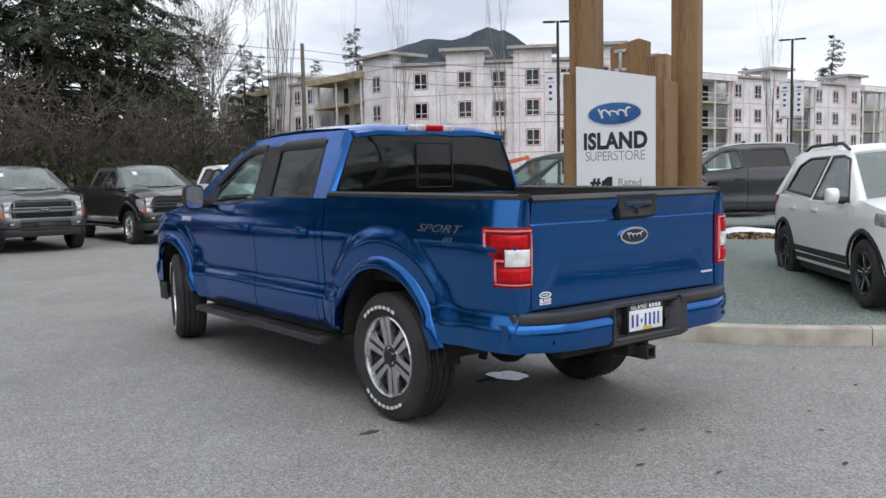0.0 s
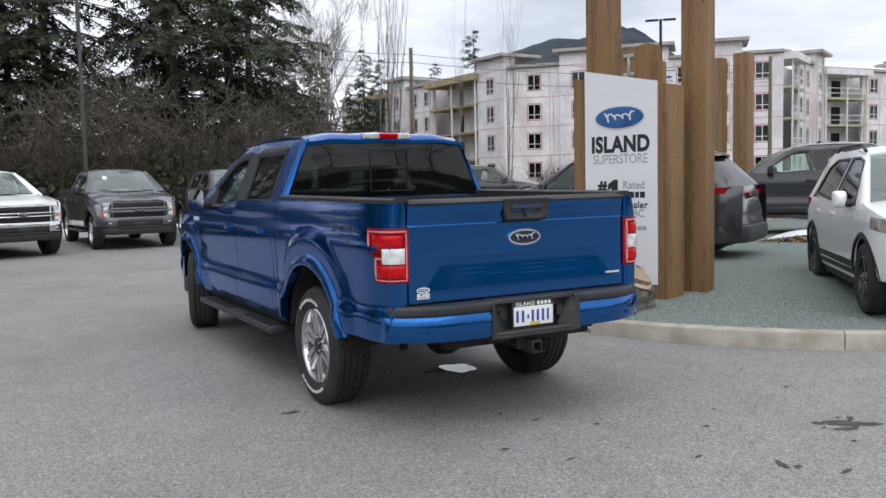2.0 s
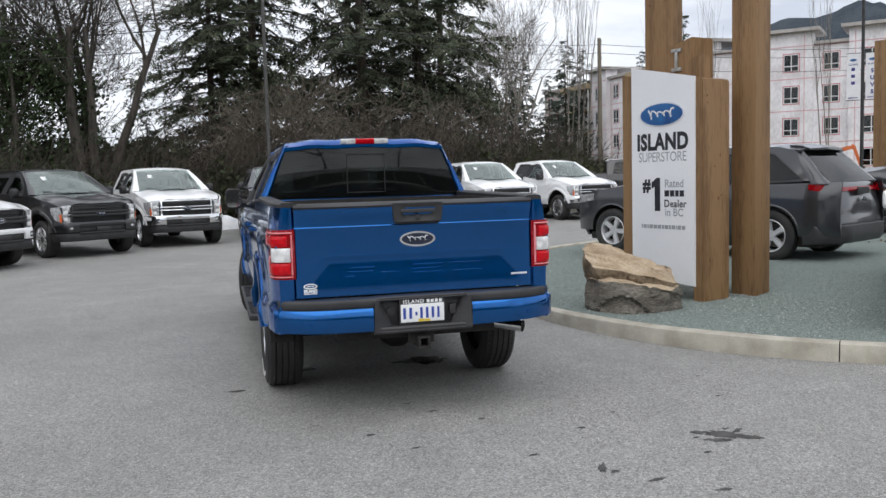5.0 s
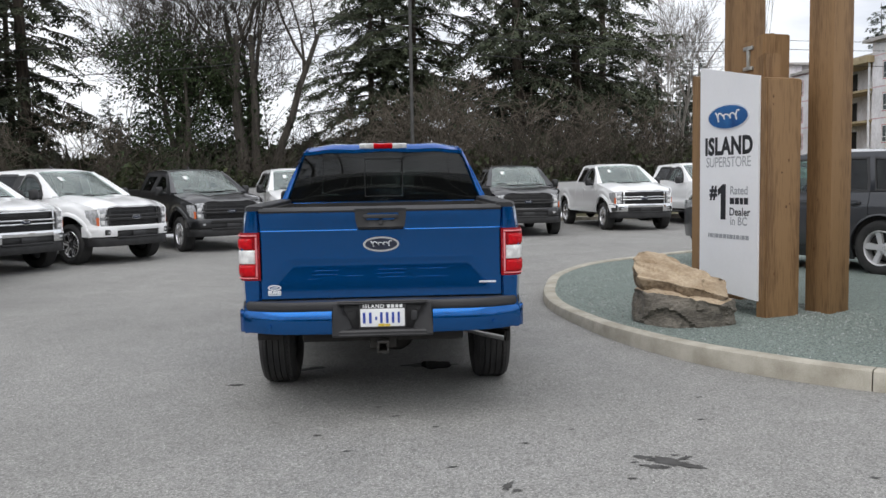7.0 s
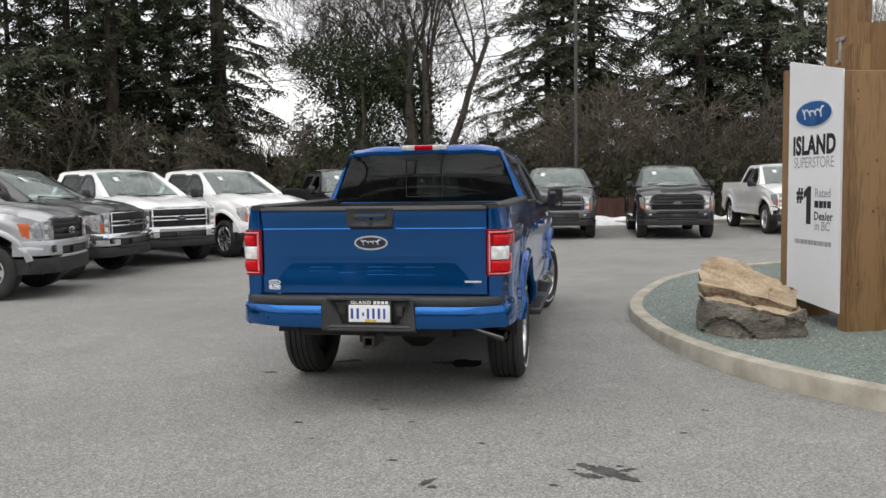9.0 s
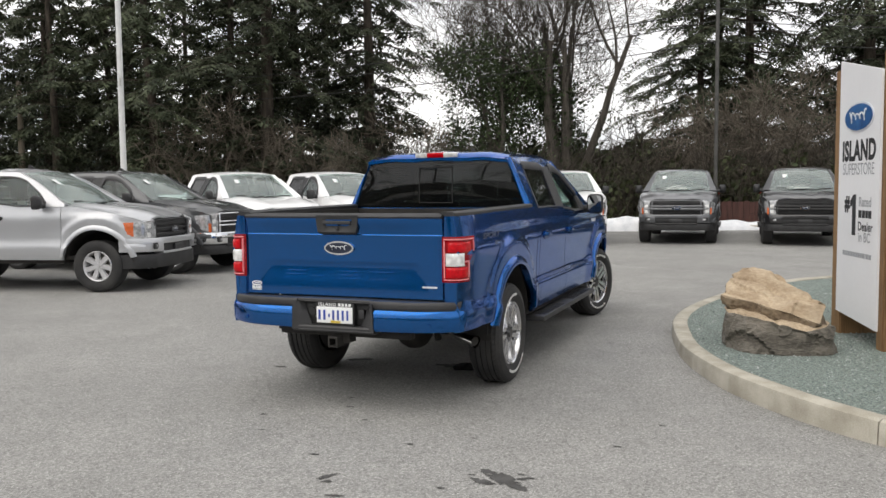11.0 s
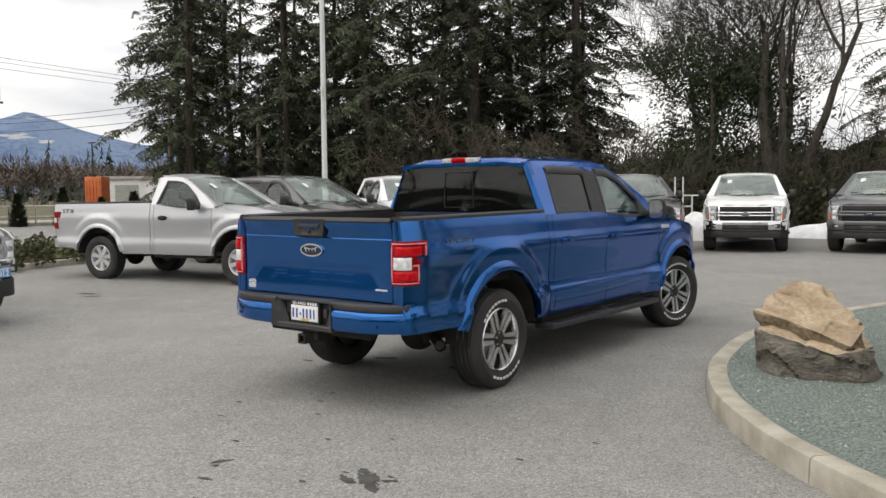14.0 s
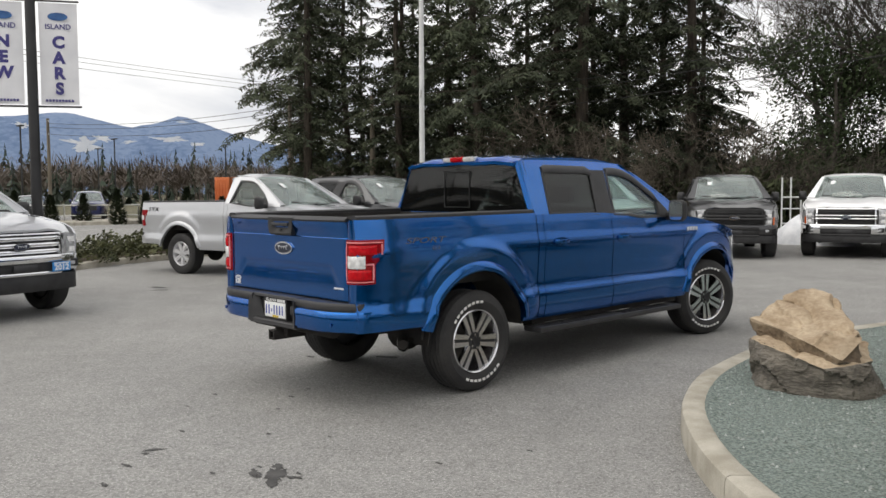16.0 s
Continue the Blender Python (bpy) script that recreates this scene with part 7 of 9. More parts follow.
class Soup:
    """Verts and faces gathered in plain lists."""

    def __init__(self):
        self.v, self.f = [], []

    def tri(self, a, b, c):
        i = len(self.v)
        self.v += [tuple(a), tuple(b), tuple(c)]
        self.f.append((i, i + 1, i + 2))

    def quad(self, a, b, c, d):
        i = len(self.v)
        self.v += [tuple(a), tuple(b), tuple(c), tuple(d)]
        self.f.append((i, i + 1, i + 2, i + 3))

    def stick(self, pts, radii, n=3):
        base = len(self.v)
        for k, p in enumerate(pts):
            d = (pts[min(k + 1, len(pts) - 1)] - pts[max(k - 1, 0)])
            d = d.normalized() if d.length > 1e-6 else Vector((0, 0, 1))
            a = d.cross(Vector((0, 0, 1)) if abs(d.z) < 0.9 else Vector((1, 0, 0))).normalized()
            b = d.cross(a)
            for j in range(n):
                an = j * math.tau / n
                self.v.append(tuple(p + (a * math.cos(an) + b * math.sin(an)) * radii[k]))
        for k in range(len(pts) - 1):
            for j in range(n):
                q = (j + 1) % n
                self.f.append((base + k * n + j, base + k * n + q, base + (k + 1) * n + q, base + (k + 1) * n + j))


def conifer(name, seed, H, r, start, Lmax, dens, droop, m, label, group, needles=None, sparse=0.0, cone=False, fine=True):
    """A fir: bent tapered trunk, whorled limbs that sag, and hanging sprays of needles."""
    rnd = random.Random(seed)
    t = thing(name, m, label, "tree", group)
    wood, leaf = Soup(), Soup()
    bend = [Vector((0.25 * noise.noise(Vector((k * 0.3, seed, 0))), 0.25 * noise.noise(Vector((k * 0.3, seed, 9))), H * k / 12)) for k in range(13)]
    bend[0] = Vector((0, 0, -0.2))
    rad = [r * (1 - 0.93 * (k / 12) ** 0.9) * (1.35 if k == 0 else 1) for k in range(13)]
    wood.stick(bend, rad, 9)
    nb = int(dens * (H - start))
    for i in range(nb):
        z = start + (H - start) * (max(0.0, i + rnd.uniform(-0.8, 1.8)) / nb) ** 1.05
        z = max(start * 0.8, min(H - 0.3, z))
        rel = max(0.0, (z - start) / (H - start))
        if rnd.random() < sparse * (1 - rel):
            continue
        L = Lmax * ((1 - rel) ** 0.75 if cone else min(1.0, 0.5 + rel * 2.5) * (1 - rel) ** 0.6) * (rnd.uniform(0.7, 1.1) if cone else rnd.choice((0.35, 0.6, 0.8, 1.0, 1.2)) * rnd.uniform(0.8, 1.15)) + 0.25
        az = rnd.uniform(0, math.tau)
        k = min(11, int(z / H * 12))
        base = bend[k].lerp(bend[k + 1], z / H * 12 - k)
        out = Vector((math.cos(az), math.sin(az), 0))
        side = Vector((-out.y, out.x, 0))
        up, dr, sw = rnd.uniform(-0.15, 0.4), droop * rnd.uniform(0.4, 1.7), rnd.uniform(-0.3, 0.3)
        n = 7
        pts = [base + out * (L * j / n) + side * (sw * L * (j / n) ** 2) + Vector((0, 0, L * (up * j / n - dr * (j / n) ** 2 + 0.12 * max(0, j / n - 0.7)))) for j in range(n + 1)]
        wood.stick(pts, [max(0.008, 0.05 * L / 4 * (1 - 0.85 * j / n)) for j in range(n + 1)], 3)
        # side shoots, each hung with sprays of needles
        shoots = 1 if cone else int(1 + L * 1.15)
        lines = [(pts, L, 0.15)]
        for q in range(shoots):
            s0 = rnd.uniform(0.25, 0.95)
            j = min(n - 1, int(s0 * n))
            o = pts[j].lerp(pts[j + 1], s0 * n - j)
            d = (out * rnd.uniform(0.4, 0.9) + side * rnd.choice((-1, 1)) * rnd.uniform(0.5, 1.1) + Vector((0, 0, rnd.uniform(-0.45, 0.15)))).normalized()
            l2 = L * rnd.uniform(0.2, 0.42)
            sub = [o + d * (l2 * e / 4) + Vector((0, 0, -0.25 * l2 * (e / 4) ** 2)) for e in range(5)]
            wood.stick(sub, [0.012, 0.01, 0.009, 0.008, 0.006], 3)
            lines.append((sub, l2, 0.05))
        for line, ll, s_from in lines:
            m2 = len(line) - 1
            ns = int(3 + ll * (5.8 if fine else 3.4))
            for q in range(ns):
                s = s_from + (1 - s_from) * (q + rnd.random()) / ns
                j = min(m2 - 1, int(s * m2))
                p = line[j].lerp(line[j + 1], s * m2 - j)
                along = (line[j + 1] - line[j]).normalized()
                sd = 1 if q % 2 else -1
                ln = rnd.uniform(0.26, 0.62) * min(1.0, L / 2.5 + 0.4)
                cr = along.cross(Vector((0, 0, 1)))
                d = (along * rnd.uniform(0.2, 0.8) + cr * sd * rnd.uniform(0.3, 1.0) + Vector((0, 0, -rnd.uniform(0.0, 0.8)))).normalized()
                c = d.cross(Vector((rnd.uniform(-.5, .5), rnd.uniform(-.5, .5), 1))).normalized()
                for b in range(2):
                    o = p + d * (ln * b / 2)
                    w = ln * (0.46 if fine else 0.5) * (1 - b / 4)
                    for e in (-1, 1):
                        tip = o + c * e * w + d * w * rnd.uniform(0.6, 1.2) + Vector((0, 0, -rnd.uniform(0.05, 0.6) * w))
                        leaf.tri(o - d * (ln * (0.07 if fine else 0.1)), o + d * (ln * (0.22 if fine else 0.28)), tip)
    raw_part("trunk", wood.v, wood.f, M["bark"], t, smooth=True)
    raw_part("crown", leaf.v, leaf.f, needles or M["needles"], t)
    return t


def grow(s, rnd, p, d, L, r, level, gnarl, spread, tips, n_side=6, twigs=True, upward=0.15, minr=0.009):
    """One limb and what grows out of it."""
    pts, rad = [p.copy()], [r]
    k = 5 if level else 7
    q = p.copy()
    e = d.copy()
    for j in range(k):
        e = (e + Vector((rnd.uniform(-1, 1), rnd.uniform(-1, 1), rnd.uniform(-1, 1))) * gnarl + Vector((0, 0, upward * 0.3))).normalized()
        q = q + e * (L / k)
        pts.append(q.copy())
        rad.append(max(minr, r * (1 - 0.62 * (j + 1) / k)))
    s.stick(pts, rad, n_side if level < 2 else 3)
    if level >= tips:
        return
    kids = (3, 5, 6, 7, 6)[min(level, 4)]
    for c in range(kids):
        f = rnd.uniform(0.3, 1.0) if level else rnd.uniform(0.45, 1.0)
        j = min(k - 1, int(f * k))
        o = pts[j].lerp(pts[j + 1], f * k - j)
        dd = (pts[j + 1] - pts[j]).normalized()
        a = rnd.uniform(0, math.tau)
        perp = dd.orthogonal().normalized()
        perp = perp * math.cos(a) + dd.cross(perp) * math.sin(a)
        nd = (dd * (1 - spread * 0.5) + perp * spread * rnd.uniform(0.6, 1.2) + Vector((0, 0, upward))).normalized()
        grow(s, rnd, o, nd, L * rnd.uniform(0.45, 0.75), max(minr, rad[j] * rnd.uniform(0.4, 0.62)), level + 1, gnarl * 1.15, spread, tips, max(3, n_side - 2), twigs, upward, minr)


def bare_tree(seed, m, label, group, stems, L, r, tips=4, gnarl=0.14, spread=0.75, lean=0.25, bark="bark_grey", name="bare_tree", leaves=0, upward=0.15, minr=0.009, leaf_size=0.12, leaf_reach=0.6, zmax=99, rmax=99, hung=0):
    rnd = random.Random(seed)
    t = thing(name, m, label, "tree", group)
    s = Soup()
    for k in range(stems):
        a = k * math.tau / max(1, stems) + rnd.uniform(-0.4, 0.4)
        d = Vector((math.cos(a) * lean * rnd.uniform(0.5, 1.2), math.sin(a) * lean * rnd.uniform(0.5, 1.2), 1)).normalized() if stems > 1 else Vector((rnd.uniform(-.05, .05), rnd.uniform(-.05, .05), 1)).normalized()
        grow(s, rnd, Vector((0.12 * math.cos(a) * (stems > 1), 0.12 * math.sin(a) * (stems > 1), -0.2)), d, L * rnd.uniform(0.8, 1.1), r * rnd.uniform(0.75, 1.1), 0, gnarl, spread, tips, 8, True, upward, minr)
    raw_part("trunk", s.v, s.f, M[bark], t, smooth=True)
    if leaves:
        lf = Soup()
        pick = [v for v in s.v if v[2] < zmax and math.hypot(v[0], v[1]) < rmax]
        clumps = [Vector((rnd.gauss(0, 1.35), rnd.gauss(0, 1.35), zmax * rnd.uniform(0.08, 1.0))) for k in range(90)] if hung else []
        for k in range(leaves + hung):
            if k < leaves:
                p = Vector(rnd.choice(pick)) + Vector((rnd.gauss(0, leaf_reach), rnd.gauss(0, leaf_reach), rnd.gauss(0, leaf_reach * 0.7)))
            else:
                p = rnd.choice(clumps) + Vector((rnd.gauss(0, 0.33), rnd.gauss(0, 0.33), rnd.gauss(0, 0.6)))
            p.z = max(0.1, p.z)
            z = leaf_size * rnd.uniform(0.6, 1.5)
            n = Vector((rnd.uniform(-1, 1), rnd.uniform(-1, 1), rnd.uniform(-0.4, 1))).normalized()
            u = n.orthogonal().normalized() * z
            v = n.cross(u)
            lf.quad(p - u, p + v * 0.6, p + u, p - v * 0.6)
        raw_part("ivy", lf.v, lf.f, M["ivy"], t, "dark ivy leaves")
    return t


def at_ground(x, y, yaw=0.0, s=1.0):
    return pose(x, y, gz(x, y) - 0.05, 0, 0, yaw) @ Matrix.Diagonal((s, s, s, 1))


FIR_LABEL = "tall dark fir with bare lower trunk and sagging limbs"
FIRS = [
    conifer("fir_tree", 1, 27, 0.3, 2.4, 3.8, 8.5, 0.36, at_ground(-36.3, 25.2), FIR_LABEL, "firs behind the lot", sparse=0.1),
    conifer("fir_tree", 2, 29, 0.38, 1.6, 4.6, 8.5, 0.4, at_ground(-19.6, 29.5), FIR_LABEL, "firs behind the lot", sparse=0.05),
    conifer("fir_tree", 3, 25, 0.24, 2.8, 3.4, 8.0, 0.32, at_ground(-30.8, 31.4), FIR_LABEL, "firs behind the lot", sparse=0.15),
    conifer("fir_tree", 4, 26, 0.42, 1.4, 6.6, 7.6, 0.34, at_ground(7.3, 43.9), "broad dark fir with long drooping limbs to the ground", "firs behind the lot"),
]
for i, (x, y, k, s) in enumerate([(-37.2, 28.6, 2, 1.0), (-30.3, 27.0, 2, 0.95), (-25.3, 28.0, 0, 0.98), (-43, 30, 2, 0.95), (-23.8, 32.5, 2, 1.1), (-22.8, 37.5, 1, 0.95), (-16.6, 34.3, 1, 0.92), (1.4, 47.3, 3, 0.98), (11.5, 47.7, 3, 1.02), (-1.2, 45.5, 3, 0.72)]):
    copy_thing(FIRS[k], at_ground(x, y, 47 * i, s))
DEEP = [conifer("fir_tree", 11, 28, 0.34, 2.0, 4.4, 5.2, 0.33, at_ground(-25.5, 45.8), FIR_LABEL, "firs behind the lot", sparse=0.2, fine=False),
        conifer("fir_tree", 12, 25, 0.26, 2.6, 3.6, 5.6, 0.28, at_ground(-34, 42), FIR_LABEL, "firs behind the lot", sparse=0.35, fine=False)]
for i, (x, y, k, s) in enumerate([(-37.5, 33.5, 1, 1.05), (-29, 43, 1, 1.1), (-41.5, 38, 1, 0.95), (-47, 32, 0, 0.85), (-0.5, 50, 0, 0.85), (14.8, 54.6, 0, 1.05), (-21, 43, 1, 0.95), (-33, 35.5, 0, 0.9), (-45, 36, 1, 0.9), (9, 54, 1, 1.0)]):
    copy_thing(DEEP[k], at_ground(x, y, 59 * i, s))

# smaller firs farther off and behind the building
far = conifer("fir_tree", 7, 14, 0.2, 0.6, 3.0, 9, 0.12, at_ground(23, 68), "young conical fir in the distance", "distant firs", M["needles_far"], cone=True, fine=False)
for i, (x, y, s) in enumerate([(28.9, 77.8, 0.95), (24.3, 75.9, 1.1), (41.4, 94.3, 1.3), (45, 97, 1.25), (66, 108, 1.75), (63, 115, 1.45), (160.4, 84, 2.0), (92, 97, 1.6), (35, 84, 0.9), (32, 88, 1.0), (140, 90, 1.5), (38, 100, 1.2), (74, 112, 1.4)]):
    copy_thing(far, at_ground(x, y, 71 * i, s))

# big-leaf maple with ivy, bare in winter
bare_tree(21, at_ground(-6.3, 34.0), "many-stemmed bare maple wrapped with ivy", "bare trees", 6, 9.5, 0.3, 4, 0.13, 0.7, 0.26, leaves=1500, leaf_reach=0.3, leaf_size=0.1, zmax=6)
bare_tree(22, at_ground(-9.5, 33.0), "bare tree overgrown with dark ivy", "bare trees", 4, 7.5, 0.2, 4, 0.16, 0.8, 0.22, leaves=4000, leaf_reach=0.4, leaf_size=0.066, zmax=8.0, rmax=3.0, hung=9500)
bare_tree(23, at_ground(-8.9, 35.4), "bare tree overgrown with dark ivy", "bare trees", 3, 6.5, 0.16, 4, 0.16, 0.8, 0.3, leaves=2500, leaf_reach=0.4, leaf_size=0.066, zmax=6.8, rmax=2.8, hung=7000)
bare_tree(24, at_ground(23.4, 64.0), "bare pale alder standing against the sky", "bare trees", 3, 9.5, 0.2, 4, 0.12, 0.6, 0.2, "bark_pale", minr=0.012)
BIRCH = bare_tree(25, at_ground(23.5, 51.3), "slender bare poplar with upright twigs", "bare poplars", 3, 11, 0.07, 2, 0.04, 0.3, 0.06, "bark_pale", upward=0.6, minr=0.007)
for i, (x, y, s) in enumerate([(25.3, 53.5, 1.1), (36.1, 54.2, 0.95), (44.1, 50.6, 1.05), (81.5, 48.8, 1.1), (17.5, 47, 0.8), (30, 52, 0.7), (20.5, 58, 0.9)]):
    copy_thing(BIRCH, at_ground(x, y, 83 * i, s))


def thicket(seed, m, label, w, d, h, n, group="winter thickets", bark="twig", leaves=0, leaf="bush"):
    """Arching bare stems that grow from many feet, with some evergreen leaves among them."""
    rnd = random.Random(seed)
    t = thing("thicket", m, label, "bush", group)
    s = Soup()
    for k in range(n):
        p = Vector((rnd.uniform(-w, w), rnd.uniform(-d, d), -0.1))
        a = rnd.uniform(0, math.tau)
        e = Vector((math.cos(a) * 0.35, math.sin(a) * 0.35, 1)).normalized()
        L = h * rnd.uniform(0.5, 1.25) * (1 - 0.35 * abs(p.x) / w)
        pts, rad = [p], [0.022]
        for j in range(6):
            e = (e + Vector((rnd.uniform(-1, 1), rnd.uniform(-1, 1), -0.12 * j)) * 0.22).normalized()
            pts.append(pts[-1] + e * L / 6)
            rad.append(0.022 * (1 - j / 7))
        s.stick(pts, rad, 3)
        for q in range(5):
            j = rnd.randint(1, 5)
            o = pts[j].lerp(pts[j + 1], rnd.random()) if j < 6 else pts[j]
            f = (e * 0.4 + Vector((rnd.uniform(-1, 1), rnd.uniform(-1, 1), rnd.uniform(-0.3, 0.8)))).normalized()
            o2 = o + f * L * rnd.uniform(0.12, 0.3)
            o3 = o2 + (f + Vector((rnd.uniform(-.6, .6), rnd.uniform(-.6, .6), rnd.uniform(-.4, .4)))).normalized() * L * 0.12
            s.stick([o, o2, o3], [0.011, 0.008, 0.006], 3)
    raw_part("stem_tangle", s.v, s.f, M[bark], t)
    if leaves:
        lf = Soup()
        for k in range(leaves):
            u = rnd.uniform(-1, 1)
            top = h * (0.75 - 0.25 * u * u) * (0.75 + 0.5 * noise.noise(Vector((u * 4, seed, 0))))
            p = Vector((u * w, rnd.uniform(-d, d), rnd.random() ** 0.8 * max(0.4, top)))
            z = rnd.uniform(0.09, 0.2)
            nn = Vector((rnd.uniform(-1, 1), rnd.uniform(-1, 1), rnd.uniform(-0.3, 1))).normalized()
            a = nn.orthogonal().normalized() * z
            b = nn.cross(a) * 0.6
            lf.quad(p - a, p + b, p + a, p - b)
        raw_part("foliage", lf.v, lf.f, M[leaf], t)
    return t


TH = [
    thicket(31, at_ground(-8.4, 28.0, 10), "tangled brown thicket of bare stems and evergreen leaves", 4.2, 1.4, 3.6, 120, leaves=2200),
    thicket(32, at_ground(-1.5, 30.5, -5), "tangled brown thicket of bare stems", 4.0, 1.3, 3.7, 150, leaves=1100),
    thicket(33, at_ground(-22.3, 31.0, 20), "dark evergreen undergrowth below the firs", 4.5, 1.6, 3.2, 50, leaves=3400),
]
for i, (x, y, k, s) in enumerate([(-14.5, 31, 0, 1.0), (-4.6, 28.6, 1, 0.9), (3.0, 31.0, 1, 1.15), (6.8, 31.5, 1, 1.1), (10.5, 34.0, 1, 1.2), (4.5, 37.5, 2, 1.3), (12.5, 39.5, 2, 1.5), (8.0, 37.0, 2, 1.3), (16.5, 44, 2, 1.6), (21.5, 53, 2, 1.6), (-15.4, 38, 2, 1.6), (-11.3, 39.5, 2, 1.75), (-7.2, 40.5, 2, 1.8), (-3.4, 40.5, 2, 1.7), (-28.5, 29.5, 2, 1.0), (-33.5, 29.5, 2, 0.9), (-18, 32.5, 2, 1.1), (-12, 36, 2, 1.25), (-2.0, 37.5, 2, 1.3), (-7.5, 37.5, 2, 1.3), (-17.5, 31.2, 0, 0.9), (15.5, 37.5, 1, 1.2), (0.5, 39.5, 2, 1.4), (-27, 39, 2, 1.3), (-40, 30, 2, 0.9), (26, 58, 2, 1.0), (18.5, 47.5, 1, 1.3), (37, 49, 1, 0.75), (42.5, 52.5, 1, 0.8), (33.5, 53, 1, 0.7), (-37, 33, 2, 1.2)]):
    copy_thing(TH[k], at_ground(x, y, 10 + 33 * i % 60 - 25, s))


# second row that closes the wood: tall behind the firs, low behind the maple
rnd = random.Random(77)
for i in range(32):
    x = -50 + 64 * i / 31 + rnd.uniform(-0.8, 0.8)
    y = 45 + 0.18 * max(0, x) + rnd.uniform(-4, 4)
    low, high = (0.85, 1.2) if x < -33 else (0.45, 0.75) if x < -21 or x > 2 else (0.4, 0.58)
    copy_thing(far, at_ground(x, y, rnd.uniform(0, 360), rnd.uniform(low, high)))

# leggy bare shrubs in front of the firs
SHRUB = bare_tree(41, at_ground(4.2, 32.2), "tall leggy shrub with a haze of bare brown twigs", "bare shrubs", 6, 3.4, 0.05, 3, 0.2, 1.0, 0.55, "twig_pale", name="bare_shrub", upward=0.1, minr=0.012)
for i, (x, y, z) in enumerate([(0.6, 33.2, 1.1), (2.4, 34.5, 1.25), (7.4, 33.8, 1.0), (-12.2, 31.4, 0.9), (-18.6, 28.2, 0.95), (-21.4, 27.4, 1.05), (-15.4, 29.6, 0.85), (10.6, 36, 1.1)]):
    copy_thing(SHRUB, at_ground(x, y, 67 * i, z))

# trees across the road behind the viewer
BACK = conifer("fir_tree", 9, 22, 0.3, 1.5, 4.6, 2.2, 0.25, at_ground(-18, -42), "dark fir across the road", "firs across the road", M["needles_far"], cone=True, fine=False)
for i, (x, y, z) in enumerate([(-7, -46, 0.95), (2, -44, 1.0), (-27, -38, 1.05), (-34, -30, 0.85), (14, -47, 0.95), (28, -40, 0.9), (24, -44, 1.0), (-42, -16, 1.0), (40, -30, 0.95), (-12, -50, 1.1)]):
    copy_thing(BACK, at_ground(x, y, 61 * i, z))


# ---- apartment building under construction ----
M["wrap"] = surface("white_house_wrap", (0.66, 0.64, 0.65), (0.87, 0.85, 0.87), 0.55, scale=0.7, fine=5, bump=0.15, dist=0.03, spots=0.5, spot_col=(0.56, 0.46, 0.47), fine_amt=0.7, stretch=(1, 1, 0.6))
M["tape"] = surface("red_seam_tape", (0.55, 0.3, 0.32), (0.68, 0.46, 0.47), 0.6, scale=2)
M["flash"] = surface("red_window_flashing", (0.4, 0.08, 0.1), (0.58, 0.2, 0.22), 0.6, scale=2)
M["osb"] = surface("bare_wood_sheathing", (0.3, 0.23, 0.13), (0.45, 0.37, 0.23), 0.8, scale=1.2, fine=12)
M["membrane"] = surface("green_balcony_membrane", (0.36, 0.36, 0.25), (0.5, 0.5, 0.38), 0.8, scale=1.2)
M["fascia"] = surface("roof_fascia", (0.33, 0.31, 0.29), (0.47, 0.45, 0.43), 0.7, scale=1.2)
M["grey_clad"] = surface("grey_cladding", (0.3, 0.31, 0.28), (0.4, 0.41, 0.37), 0.7, scale=1.2, fine=9, stretch=(1, 1, 6))
# Indoor darkness as a colour: near-black panels behind windows and in doorways.
M["dark_room"] = surface("painted_room_dark", (0.012, 0.012, 0.013), (0.03, 0.029, 0.028), 0.9, scale=0.6)
M["frame_white"] = surface("white_vinyl_frame", (0.68, 0.68, 0.68), (0.78, 0.78, 0.78), 0.5, scale=2)
M["pane"] = glass("window_glass", (0.5, 0.55, 0.56), 0.05)
BASE, STOREY, FLOORS = 1.5, 2.98, 4


